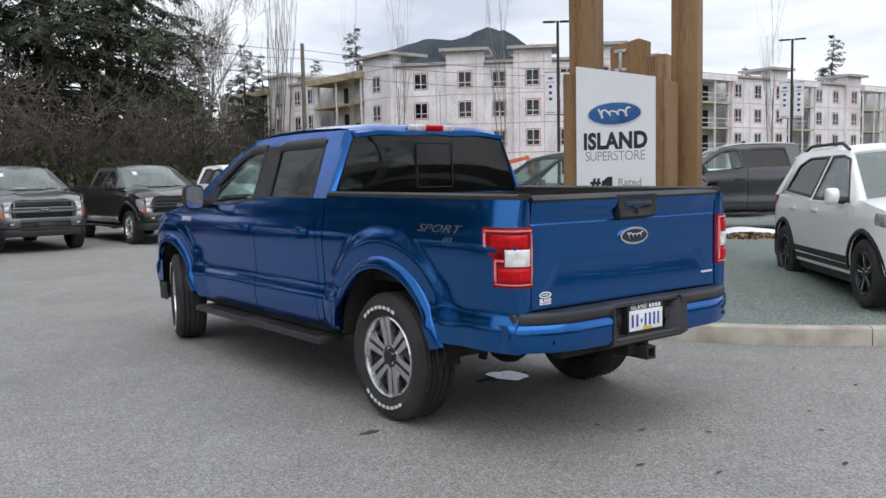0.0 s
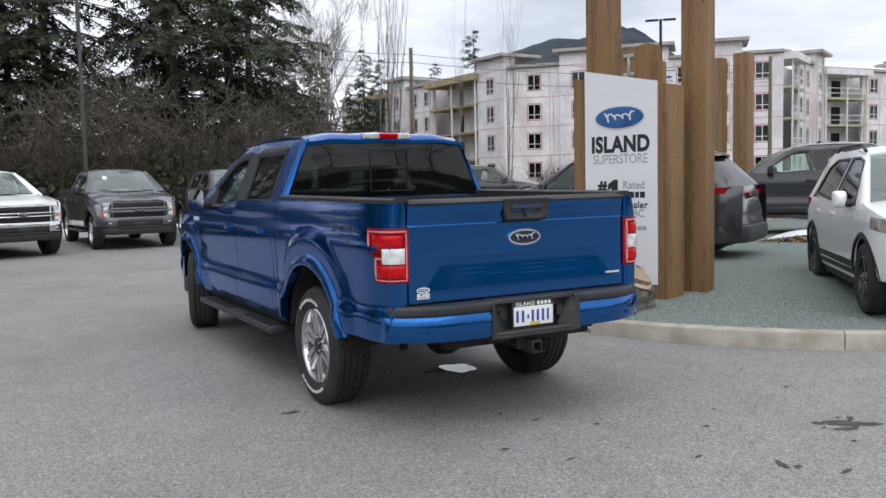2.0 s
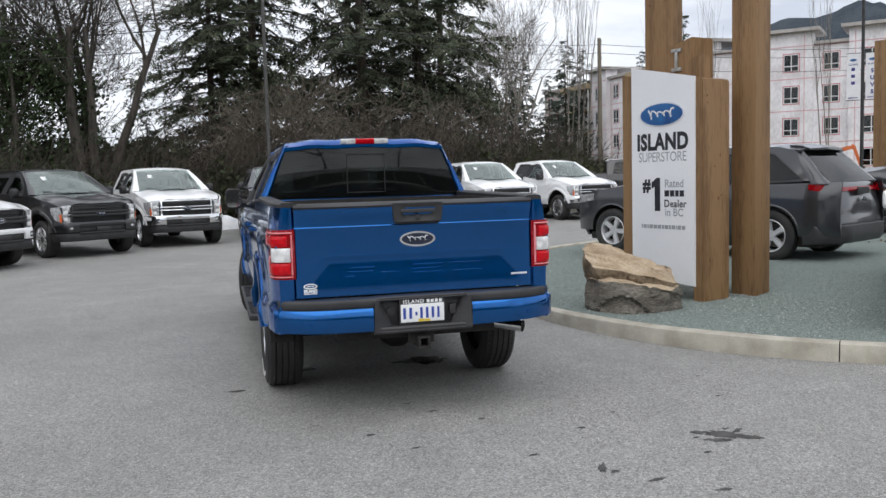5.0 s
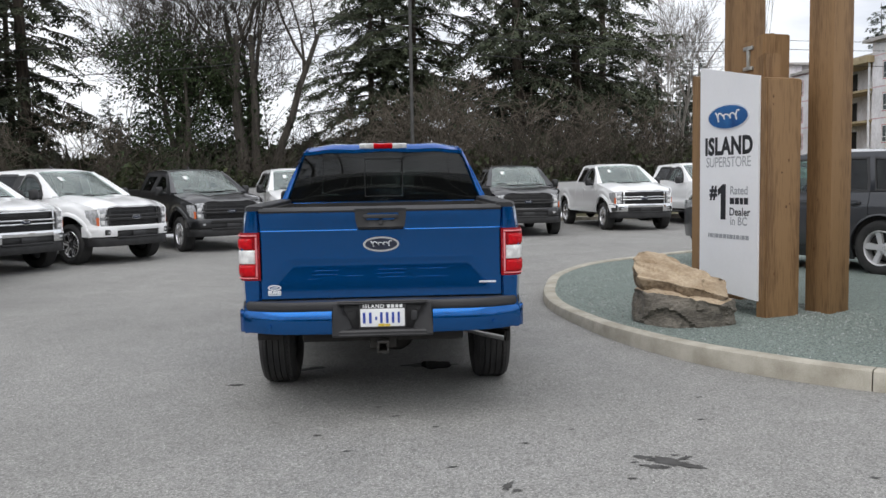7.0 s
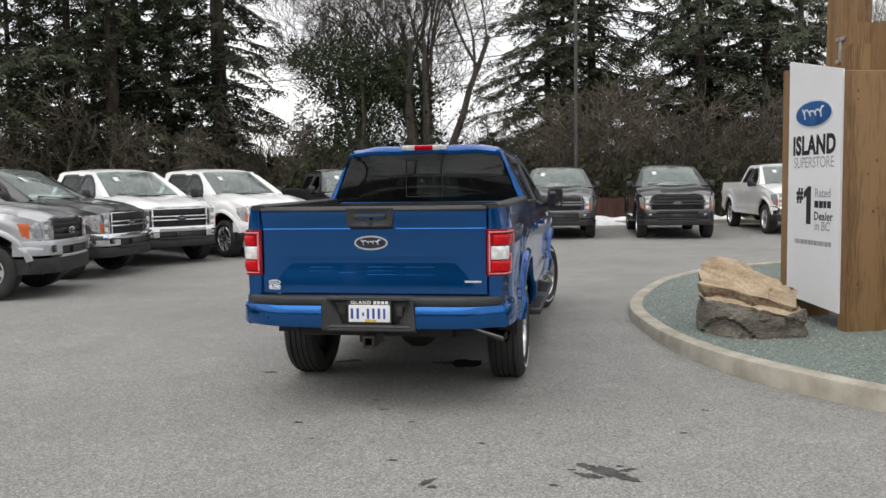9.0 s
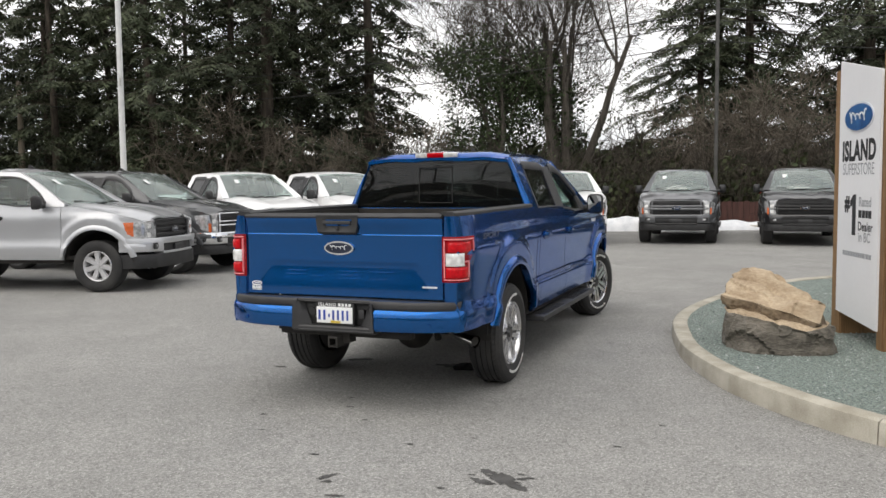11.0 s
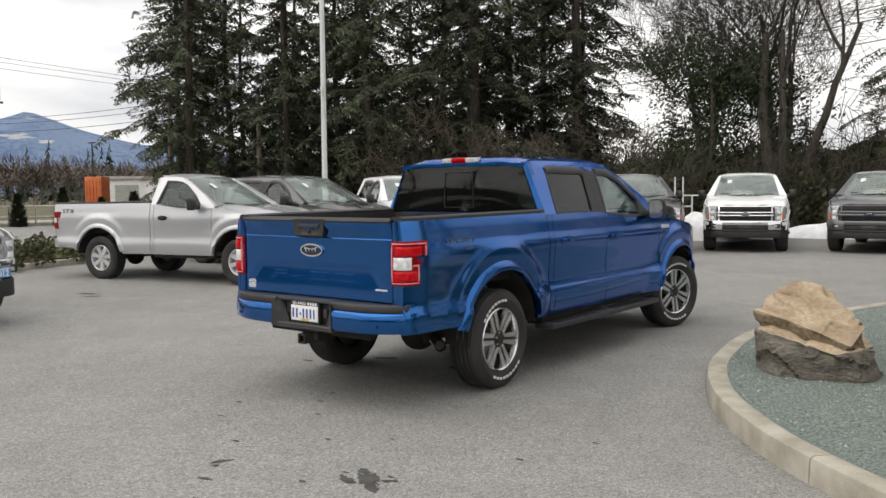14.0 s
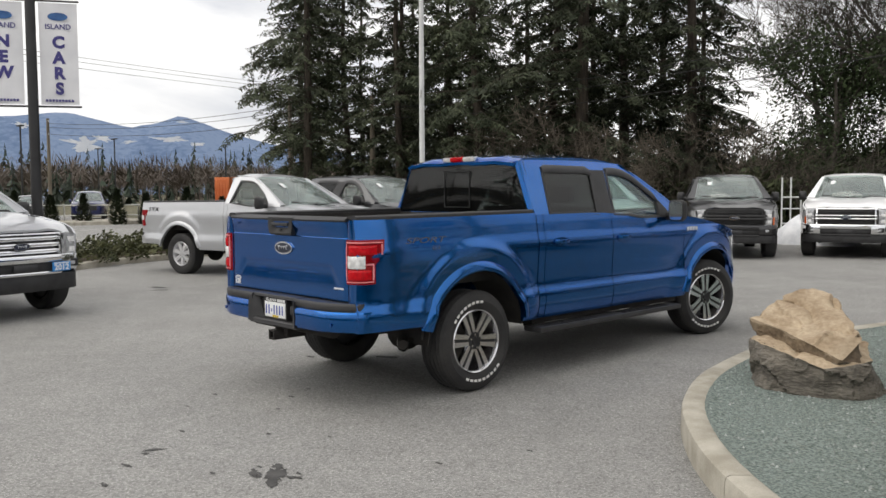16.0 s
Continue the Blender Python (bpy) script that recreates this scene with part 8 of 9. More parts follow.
def window_parts(parent, m, w, h):
    """A window: red flashing, white frame with a middle bar, glass, a near-black panel painted as the room's dark."""
    win = new("window")
    win.parent = parent
    win.matrix_basis = m
    I = Matrix.Identity(4)

    def ring(name, a, b, y0, y1, mat):
        def make(nm, par):
            bm = bmesh.new()
            prism(bm, [(-w / 2 - a, -h / 2 - a), (w / 2 + a, -h / 2 - a), (w / 2 + a, h / 2 + a), (-w / 2 - a, h / 2 + a)], lambda u, v, q: Vector((u, y0 + q, v)), y1 - y0, holes=[[(-w / 2 + b, -h / 2 + b), (w / 2 - b, -h / 2 + b), (w / 2 - b, h / 2 - b), (-w / 2 + b, h / 2 - b)]])
            return part(nm, bm, mat, par, smooth=0)
        shared(("win", name, w, h), name, win, I, make)
    ring("flashing", 0.075, -0.0, -0.02, 0.0, M["flash"])
    ring("frame", 0.0, 0.07, -0.05, 0.04, M["frame_white"])

    def bars(nm, par):
        bm = bmesh.new()
        box(bm, -0.035, 0.035, -0.035, 0.02, -h / 2 + 0.05, h / 2 - 0.05)
        box(bm, -w / 2 + 0.05, w / 2 - 0.05, -0.03, 0.02, -h / 2 + h * 0.3, -h / 2 + h * 0.3 + 0.06)
        return part(nm, bm, M["frame_white"], par, smooth=0)
    shared(("win", "bar", w, h), "mullion", win, I, bars)

    def gl(nm, par):
        bm = bmesh.new()
        box(bm, -w / 2 + 0.04, w / 2 - 0.04, 0.0, 0.008, -h / 2 + 0.04, h / 2 - 0.04)
        return part(nm, bm, M["pane"], par, smooth=0)
    shared(("win", "glass", w, h), "pane", win, I, gl)

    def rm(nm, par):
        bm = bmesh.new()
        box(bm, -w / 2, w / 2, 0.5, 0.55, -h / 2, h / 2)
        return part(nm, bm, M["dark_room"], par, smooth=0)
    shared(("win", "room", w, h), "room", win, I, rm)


def wing(b, p0, p1, bays, base, wallmat, name_seed):
    """One straight facade from p0 to p1, seen from its right-hand side. bays: (kind, share of the length)."""
    rnd = random.Random(name_seed)
    p0, p1 = Vector((*p0, base)), Vector((*p1, base))
    u = (p1 - p0)
    length = u.length
    u.normalize()
    n = Vector((u.y, -u.x, 0))
    m = basis(p0, u, -n, (0, 0, 1))
    total = sum(k[1] for k in bays)
    Htot = STOREY * FLOORS + 0.15
    x = 0.0
    for kind, share in bays:
        w = length * share / total
        out = 0.0
        hh = Htot
        if kind in ("T", "W"):
            # wall with windows; T stands proud and rises over the roof
            out = 0.5 if kind == "T" else 0.0
            hh = Htot + (1.3 if kind == "T" else 0.0)
            nwin = 1 if w < 6 else 2
            cols = [w * (k + 0.5) / nwin for k in range(nwin)]
            holes = []
            for f in range(FLOORS):
                for c in cols:
                    holes.append((c, STOREY * f + 1.65))
            ww, wh = 1.35, 1.6
            bm = bmesh.new()
            prism(bm, [(0, 0), (w, 0), (w, hh), (0, hh)], lambda a, v, q: m @ Vector((x + a, -out + q, v)), 0.3, holes=[[(c - ww / 2, v - wh / 2), (c + ww / 2, v - wh / 2), (c + ww / 2, v + wh / 2), (c - ww / 2, v + wh / 2)] for c, v in holes])
            part("wall_panel", bm, wallmat, b, smooth=0)
            for c, v in holes:
                window_parts(b, m @ Matrix.Translation((x + c, -out, v)), ww, wh)
            # side walls of a proud bay, seam tape
            bm = bmesh.new()
            if out:
                for xx in (x, x + w):
                    for s in (0,):
                        vs = [bm.verts.new(m @ Vector(p)) for p in ((xx, -out + 0.3, 0), (xx, 1.0, 0), (xx, 1.0, hh), (xx, -out + 0.3, hh))]
                        bm.faces.new(vs)
                part("return_wall", bm, wallmat, b, smooth=0)
                bm = bmesh.new()
            for f in range(FLOORS + 1):
                z = STOREY * f + 0.12
                box(bm, x + 0.02, x + w - 0.02, -out - 0.012, -out, z, z + 0.09, m=m)
            for k in range(int(w / 1.25)):
                if rnd.random() < 0.7:
                    xx = x + 0.5 + k * 1.25
                    if all(abs(xx - x - c) > ww / 2 + 0.15 for c in cols):
                        box(bm, xx, xx + 0.07, -out - 0.012, -out, 0.2, hh - 0.3, m=m)
            tagged(part("seam_tape", bm, M["tape"], b, smooth=0), kind="stuff")
            bm = bmesh.new()
            for k in range(int(w / 0.62)):
                xx = x + 0.3 + k * 0.62
                if rnd.random() < 0.3 and all(abs(xx - x - c) > ww / 2 + 0.2 for c in cols):
                    box(bm, xx, xx + 0.05, -out - 0.05, -out - 0.013, rnd.choice((0.1, STOREY)), hh - rnd.choice((0.4, 2.5)), m=m)
            if len(bm.verts):
                tagged(part("batten", bm, M["osb"], b, smooth=0), kind="stuff")
            else:
                bm.free()
        else:
            # open balconies
            deep = 2.0
            bm = bmesh.new()
            box(bm, x, x + w, deep, deep + 0.25, 0, hh, m=m)
            part("wall_panel", bm, wallmat, b, smooth=0)
            for f in range(FLOORS):
                z = STOREY * f
                bm = bmesh.new()
                box(bm, x - 0.1, x + w + 0.1, -0.7, deep, z - 0.1, z + 0.12, m=m)
                part("balcony_slab", bm, M["membrane"] if kind == "B" else M["osb"], b, smooth=0)
                if kind == "B":
                    for zz in (0.55, 1.1):
                        bm = bmesh.new()
                        box(bm, x, x + w, -0.74, -0.69, z + zz, z + zz + 0.07, m=m)
                        part("balcony_rail", bm, M["frame_white"], b, smooth=0)
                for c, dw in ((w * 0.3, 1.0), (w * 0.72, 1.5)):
                    # the doorway is filled with the same painted darkness
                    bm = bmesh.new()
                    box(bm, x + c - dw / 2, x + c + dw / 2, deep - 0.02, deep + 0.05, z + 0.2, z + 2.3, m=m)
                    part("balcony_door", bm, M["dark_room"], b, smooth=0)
                    bm = bmesh.new()
                    for e in (-dw / 2 - 0.08, dw / 2):
                        box(bm, x + c + e, x + c + e + 0.08, deep - 0.05, deep, z + 0.2, z + 2.38, m=m)
                    box(bm, x + c - dw / 2, x + c + dw / 2, deep - 0.05, deep, z + 2.3, z + 2.38, m=m)
                    part("door_frame", bm, M["frame_white"], b, smooth=0)
            for c in (0.05, w * 0.5, w - 0.2):
                bm = bmesh.new()
                box(bm, x + c, x + c + 0.16, -0.8, -0.64, 0, hh - 0.4, m=m)
                part("balcony_post", bm, M["frame_white"], b, smooth=0)
            bm = bmesh.new()
            box(bm, x - 0.3, x + w + 0.3, -1.2, deep, hh - 0.55, hh + 0.1, m=m)
            part("balcony_roof", bm, M["osb"] if kind != "B" else M["wrap"], b, smooth=0)
        # roof edge
        bm = bmesh.new()
        if kind == "T":
            box(bm, x - 0.6, x + w + 0.6, -out - 0.7, 4.0, hh, hh + 0.3, m=m)
            part("tower_roof", bm, M["fascia"], b, smooth=0)
        else:
            box(bm, x - 0.05, x + w + 0.05, -out - 0.35, 0.3, hh + 0.1, hh + 0.38, m=m)
            part("parapet", bm, M["fascia"], b, smooth=0)
        x += w
    # core of the block
    bm = bmesh.new()
    box(bm, 0, length, 2.3, 15, 0, Htot - 0.1, m=m)
    part("block", bm, wallmat, b, smooth=0)


def build_apartments():
    b = thing("apartment_building", Matrix.Identity(4), "four-storey apartment block under construction in white house wrap", "building")
    wing(b, (44.3, 108.5), (45.5, 102.6), [("W", 4)], 0.75, M["grey_clad"], 4)
    wing(b, (45.5, 102.5), (46.7, 70.1), [("O", 7), ("T", 4.3), ("W", 6.2), ("O", 10), ("T", 4.9)], 0.75, M["wrap"], 1)
    wing(b, (46.7, 70.0), (65.2, 51.0), [("W", 5.4), ("T", 3.8), ("W", 3.0), ("T", 3.8), ("W", 3.0), ("T", 3.8), ("W", 3.7)], 0.75, M["wrap"], 2)
    wing(b, (65.6, 51.2), (80.2, 58.4), [("B", 5), ("W", 6), ("T", 4)], 0.75, M["wrap"], 5)
    wing(b, (80.5, 58.6), (128, 56.2), [("B", 7), ("W", 8), ("T", 3.5), ("B", 6), ("W", 8), ("T", 3.5), ("B", 6), ("W", 6)], 0.75, M["wrap"], 3)


build_apartments()


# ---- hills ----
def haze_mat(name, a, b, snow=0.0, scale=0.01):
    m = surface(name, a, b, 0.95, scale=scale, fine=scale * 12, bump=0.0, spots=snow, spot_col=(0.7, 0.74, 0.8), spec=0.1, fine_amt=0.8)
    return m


# Air haze is mixed into the slope colours; the far ridge is bluest.
M["hill"] = haze_mat("forested_hill", (0.03, 0.042, 0.055), (0.06, 0.072, 0.085), scale=0.012)
M["blue_hill"] = haze_mat("haze_blue_hill", (0.1, 0.15, 0.25), (0.17, 0.23, 0.34), 0.0, scale=0.004)
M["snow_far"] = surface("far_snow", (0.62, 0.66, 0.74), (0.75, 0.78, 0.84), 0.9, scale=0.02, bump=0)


def hill(name, label, tab, dist, depth, material, seed, rough, n=140):
    """A ridge round the viewer: tab gives its height in degrees by bearing."""
    bm = bmesh.new()
    b0, b1 = tab[0][0], tab[-1][0]
    rows = []
    for i in range(n + 1):
        be = b0 + (b1 - b0) * i / n
        el = lerp_table(tab, be)
        row = []
        for k in range(13):
            t = k / 12
            r = dist + depth * (t - 0.7)
            h = math.tan(radians(el)) * dist * (math.sin(min(1, t / 0.7) * math.pi / 2) if t < 0.7 else 1 - (t - 0.7))
            wob = 1 + rough * noise.fractal(Vector((be * 0.35, k * 0.4, seed)), 0.7, 2.1, 5)
            a = radians(be)
            row.append((r * math.sin(a), r * math.cos(a), h * wob - 2 if k else -6))
        rows.append(row)
    grid(bm, rows)
    return tagged(part(name, bm, material), label, "hill", kind="structure")


hill("backdrop", "dark forested mountain behind the apartment building", [(18, 0.5), (24, 2.0), (28, 4.2), (30.5, 5.8), (32.5, 7.4), (34, 8.2), (35.5, 8.8), (37, 9.1), (38.5, 8.8), (39.5, 9.2), (40.7, 9.8), (42, 9.6), (43.4, 8.5), (45, 7.2), (48, 6.0), (53, 4.4), (60, 3.0), (72, 1.4)], 1800, 700, M["hill"], 4, 0.03)
hill("backdrop", "long mountain ridge in the distance, painted blue with haze", [(-100, 3.6), (-88, 4.2), (-80, 4.5), (-73.8, 4.66), (-72, 4.9), (-70.1, 5.05), (-68.2, 4.6), (-66.6, 4.2), (-64.9, 4.5), (-63.5, 4.95), (-62.3, 4.6), (-60.7, 3.95), (-57, 3.1), (-50, 2.3), (-42, 1.7), (-30, 1.2), (-10, 0.9), (10, 0.8)], 3300, 900, M["blue_hill"], 8, 0.018, 200)


def clearcuts():
    """Snowy clearings on the far ridge."""
    rnd = random.Random(4)
    bm = bmesh.new()
    for be, el, w, h in ((-69.2, 3.1, 2.0, 0.8), (-68.2, 3.5, 1.0, 0.3), (-64.2, 3.5, 2.2, 0.34), (-63.4, 4.6, 0.8, 0.14), (-72.6, 4.2, 0.9, 0.3), (-62.6, 3.2, 1.0, 0.2), (-75, 3.4, 1.4, 0.4), (-66.6, 3.3, 0.9, 0.18)):
        ring = []
        slant = rnd.uniform(-0.16, 0.2)
        for k in range(64):
            a = k * math.tau / 64
            q = Vector((math.cos(a) * 1.6 + be, math.sin(a) * 1.6, 0))
            r = max(0.15, 0.8 + 0.9 * noise.noise(q) + 0.6 * noise.noise(q * 3.1))
            b2 = be + w / 2 * r * math.cos(a)
            e2 = el + h / 2 * r * math.sin(a) + slant * (b2 - be)
            R = 2630
            ring.append(bm.verts.new((R * math.sin(radians(b2)), R * math.cos(radians(b2)), R * math.tan(radians(e2)))))
        bm.faces.new(ring)
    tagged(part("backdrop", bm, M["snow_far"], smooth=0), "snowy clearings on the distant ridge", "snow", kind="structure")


clearcuts()


def far_woods():
    """Low woods in the middle distance: bare brown crowns and dark spires."""
    rnd = random.Random(77)
    s1, s2 = Soup(), Soup()
    for k in range(3600):
        # bearings 85 to 262 are added behind the viewer, unseen, to darken reflections
        be = radians(rnd.uniform(-95, -20) if k < 1050 or k >= 2900 else rnd.uniform(8, 75) if k < 1500 else rnd.uniform(85, 262) if k < 2200 else rnd.uniform(-52, 24))
        r = rnd.uniform(110, 230) if k >= 2900 else rnd.uniform(170, 300) if k < 1500 else rnd.uniform(62, 120) if k < 2200 else rnd.uniform(56, 90)
        x, y = r * math.sin(be), r * math.cos(be)
        if rnd.random() < (0.22 if k < 1050 or k >= 2900 else 0.4) or 2200 <= k < 2900:
            h = rnd.uniform(7, 15) if r > 200 else rnd.uniform(4, 7.5) if k < 2200 or k >= 2900 else rnd.uniform(2.5, 4.5)
            w = h * rnd.uniform(0.14, 0.2) * (2.2 if 2200 <= k < 2900 else 1)
            for q in range(26):
                z = h * (0.08 + 0.92 * q / 26)
                ww = w * (1 - q / 26) + 0.15
                a = rnd.uniform(0, math.tau)
                c = Vector((x, y, z))
                o = Vector((math.cos(a), math.sin(a), 0))
                sd = Vector((-o.y, o.x, 0))
                s1.tri(c + Vector((0, 0, 0.7)), c + o * ww + sd * ww * 0.6 - Vector((0, 0, 0.5)), c + o * ww - sd * ww * 0.6 - Vector((0, 0, 0.5)))
        else:
            h = rnd.uniform(7, 12) if r > 165 else rnd.uniform(5, 9)
            cw = h * rnd.uniform(0.28, 0.42)
            for q in range(64):
                o = Vector((rnd.gauss(0, 1), rnd.gauss(0, 1), rnd.gauss(0, 1))).normalized()
                b = Vector((x, y, h * 0.55)) + Vector((o.x * cw, o.y * cw, o.z * h * 0.4)) * rnd.uniform(0.1, 0.7)
                t = b + Vector((o.x, o.y, abs(o.z) + 0.5)).normalized() * rnd.uniform(0.7, 1.7)
                sd = Vector((-o.y, o.x, 0.2)) * 0.13
                s2.tri(b - sd, b + sd, t)
            s2.tri(Vector((x - 0.15, y, 0)), Vector((x + 0.15, y, 0)), Vector((x, y, h * 0.8)))
    tagged(raw_part("far_woods", s1.v, s1.f, M["needles_far"]), "dark conifer woods in the middle distance", "woods", kind="stuff")
    M["far_twigs"] = surface("far_bare_woods", (0.075, 0.06, 0.05), (0.15, 0.125, 0.105), 0.95, scale=0.05, fine=0.8, bump=0)
    tagged(raw_part("far_woods", s2.v, s2.f, M["far_twigs"]), "bare brown woods in the middle distance", "woods", kind="stuff")


far_woods()
# added rise behind the viewer, out of view: keeps bright sky off the paint
hill("backdrop", "dark wooded rise added unseen behind the viewer to darken reflections", [(80, 2.0), (100, 3.5), (130, 4.5), (165, 3.8), (190, 4.6), (225, 4.0), (255, 3.0), (268, 2.0)], 150, 60, M["hill"], 14, 0.12)


# ---- poles, wires, banners ----
M["pole_wood"] = surface("weathered_pole", (0.12, 0.1, 0.075), (0.22, 0.19, 0.15), 0.9, scale=2, fine=20, stretch=(3, 3, 0.3))
M["pole_dark"] = surface("dark_grey_pole_paint", (0.045, 0.045, 0.043), (0.085, 0.083, 0.078), 0.6, scale=3)
M["pole_white"] = surface("white_pole_paint", (0.55, 0.56, 0.56), (0.68, 0.69, 0.68), 0.45, scale=1.5)
M["pole_black"] = surface("black_pole_paint", (0.012, 0.012, 0.013), (0.025, 0.025, 0.026), 0.5, scale=3)
M["cloth"] = surface("white_banner_cloth", (0.66, 0.66, 0.68), (0.78, 0.78, 0.79), 0.75, scale=2, fine=90, bump=0.1)
M["wire"] = surface("black_cable", (0.015, 0.015, 0.016), (0.03, 0.03, 0.031), 0.6, scale=3)
M["orange"] = surface("orange_steel", (0.55, 0.12, 0.03), (0.72, 0.2, 0.06), 0.6, scale=0.8)
M["hedge"] = leaf_mat("small_cedar", (0.012, 0.02, 0.008), (0.035, 0.045, 0.02))


def utility_pole(x, y, h, arm=True, yaw=0):
    t = thing("utility_pole", pose(x, y, gz(x, y) - 0.1, 0, 0, yaw), "weathered wooden utility pole carrying cables", "pole", "utility poles")
    bm = bmesh.new()
    tube(bm, [(0, 0, 0), (0, 0, h * 0.5), (0, 0, h)], [0.17, 0.15, 0.12], 10)
    part("shaft", bm, M["pole_wood"], t)
    for z in (h - 0.3, h - 1.4):
        bm = bmesh.new()
        tube(bm, [(0.15, 0, z), (0.15, 0, z + 0.16)], [0.05, 0.04], 8)
        part("insulator", bm, M["steel"], t)
    return t


utility_pole(24.2, 48.2, 10.6)
utility_pole(-39.1, 25.8, 7.4)
utility_pole(-32.3, 26.8, 7.0)
utility_pole(-70, 22, 8)
utility_pole(55, 44, 11)


def cable(a, b, sag, r=0.016):
    t = thing("cable", Matrix.Identity(4), "thin black overhead cable between poles", "cable", "overhead cables")
    a, b = Vector(a), Vector(b)
    bm = bmesh.new()
    tube(bm, [a.lerp(b, k / 14) - Vector((0, 0, sag * 4 * (k / 14) * (1 - k / 14))) for k in range(15)], r, 4)
    part("line", bm, M["wire"], t)


for dz in (0.0, -0.55, -1.5):
    cable((0.8, 28.2, 8.1 + dz * 0.8), (24.2, 48.2, 10.2 + dz), 0.5)
    cable((0.8, 28.2, 8.1 + dz * 0.8), (-32.3, 26.8, 6.7 + dz * 0.6), 0.7)
    cable((-32.3, 26.8, 6.7 + dz * 0.6), (-39.1, 25.8, 7.0 + dz * 0.6), 0.1)
    cable((-39.1, 25.8, 7.0 + dz * 0.6), (-70, 22, 7.6 + dz * 0.6), 0.5)
    cable((24.2, 48.2, 10.2 + dz), (55, 44, 10.5 + dz), 0.6)
for dz in (0, 0.35, 0.6):
    cable((-38, -4, 8.6 + dz), (-52, 52, 9.2 + dz), 0.3, 0.012)
utility_pole(-38, -4, 9.4)
utility_pole(-52, 52, 10)


def thin_pole(x, y, h):
    t = thing("thin_pole", pose(x, y, gz(x, y) - 0.05), "thin dark grey pole at the lot edge", "pole")
    bm = bmesh.new()
    tube(bm, [(0, 0, 0), (0, 0, h)], [0.075, 0.06], 8)
    part("shaft", bm, M["pole_dark"], t)


thin_pole(0.8, 28.2, 12.5)


def flag_pole():
    t = thing("flag_pole", pose(-16.9, 16.7, gz(-16.9, 16.7) - 0.05), "tall white tapered flag pole", "pole")
    bm = bmesh.new()
    tube(bm, [(0, 0, 0), (0, 0, 6), (0, 0, 14)], [0.1, 0.09, 0.06], 14)
    part("shaft", bm, M["pole_white"], t)
    bm = bmesh.new()
    tube(bm, [(0.06, -0.1, 4.9), (0.06, -0.1, 5.15)], 0.03, 6)
    part("cleat", bm, M["steel"], t)


flag_pole()


def banner(parent, mtx, w, h, word, flip=False):
    """A cloth banner with a blue oval, a name and a word read downwards."""
    b = new("banner")
    b.parent = parent
    b.matrix_basis = mtx
    bm = bmesh.new()
    rows = [[(u * w, 0.012 * math.sin(u * 5 + v * 4), v * h) for u in [k / 8 for k in range(9)]] for v in [k / 12 for k in range(13)]]
    shell(bm, rows, (0, 0.004, 0))
    part("cloth", bm, M["cloth"], b)
    face = lambda u, v: basis((u, -0.016, v), (1, 0, 0), (0, 0, 1), (0, -1, 0))
    bm = bmesh.new()
    ellipse(bm, w * 0.26, w * 0.11, lambda u, v, q: Vector((w / 2 + u, -0.02 - q, h * 0.865 + v)), 0.004, 32)
    part("oval", bm, M["ink_blue"], b)
    lettering("letters", "ISLAND", w * 0.2, face(w / 2, h * 0.765), M["ink_navy"], b, bold=0.002)
    n = len(word)
    for k, ch in enumerate(word):
        if ch == "|":
            bm = bmesh.new()
            box(bm, w * 0.36, w * 0.64, -0.018, -0.014, h * (0.63 - 0.15 * k), h * (0.7 - 0.15 * k))
            part("word_bar", bm, M["ink_navy"], b)
            continue
        lettering("letters", ch, w * 0.44, face(w / 2, h * (0.61 - 0.152 * k)), M["ink_navy"], b, bold=0.013)
    bm = bmesh.new()
    for k in range(9):
        box(bm, w * (0.13 + 0.083 * k), w * (0.19 + 0.083 * k), -0.018, -0.014, h * 0.028, h * 0.052)
    part("number_bars", bm, M["ink_navy"], b)
    return b


def banner_pole(x, y, h, yaw, words, zb, w, hh, lamp=True, label="black lamp post with two white banners"):
    t = thing("lamp_post", pose(x, y, gz(x, y) - 0.05, 0, 0, yaw), label, "lamp post", "lamp posts")
    bm = bmesh.new()
    tube(bm, [(0, 0, 0), (0, 0, h)], [0.085, 0.07], 12)
    part("shaft", bm, M["pole_black"], t)
    for z in (zb - 0.03, zb + hh + 0.03):
        for sd in (-1, 1):
            bm = bmesh.new()
            tube(bm, [(0, 0, z), (sd * (w + 0.15), 0, z)], 0.016, 8)
            part("banner_arm", bm, M["pole_black"], t)
    banner(t, pose(-w - 0.12, 0, zb), w, hh, words[0])
    banner(t, pose(0.12, 0, zb), w, hh, words[1])
    if lamp:
        for sd in (-1, 1):
            bm = bmesh.new()
            box(bm, sd * 0.1, sd * 0.75, -0.15, 0.15, h - 0.08, h, 0.03)
            part("lamp_head", bm, M["pole_black"], t)
    return t


banner_pole(-8.64, 0.95, 9.5, 60, ("NEW", "CARS"), 3.08, 0.57, 1.6)
banner_pole(28.0, 28.2, 9.3, -42, ("|||", "SUVS"), 4.6, 0.56, 2.1)
banner_pole(44.6, 25.0, 9.3, -60, ("|||", "||||"), 4.6, 0.56, 2.1)


def plain_lamp(x, y, h):
    t = thing("lamp_post", pose(x, y, gz(x, y) - 0.05), "slim black lamp post in the far lot", "lamp post", "lamp posts")
    bm = bmesh.new()
    tube(bm, [(0, 0, 0), (0, 0, h)], [0.08, 0.06], 8)
    part("shaft", bm, M["pole_black"], t)
    bm = bmesh.new()
    box(bm, -0.5, 0.5, -0.14, 0.14, h, h + 0.1, 0.03)
    part("lamp_head", bm, M["pole_black"], t)


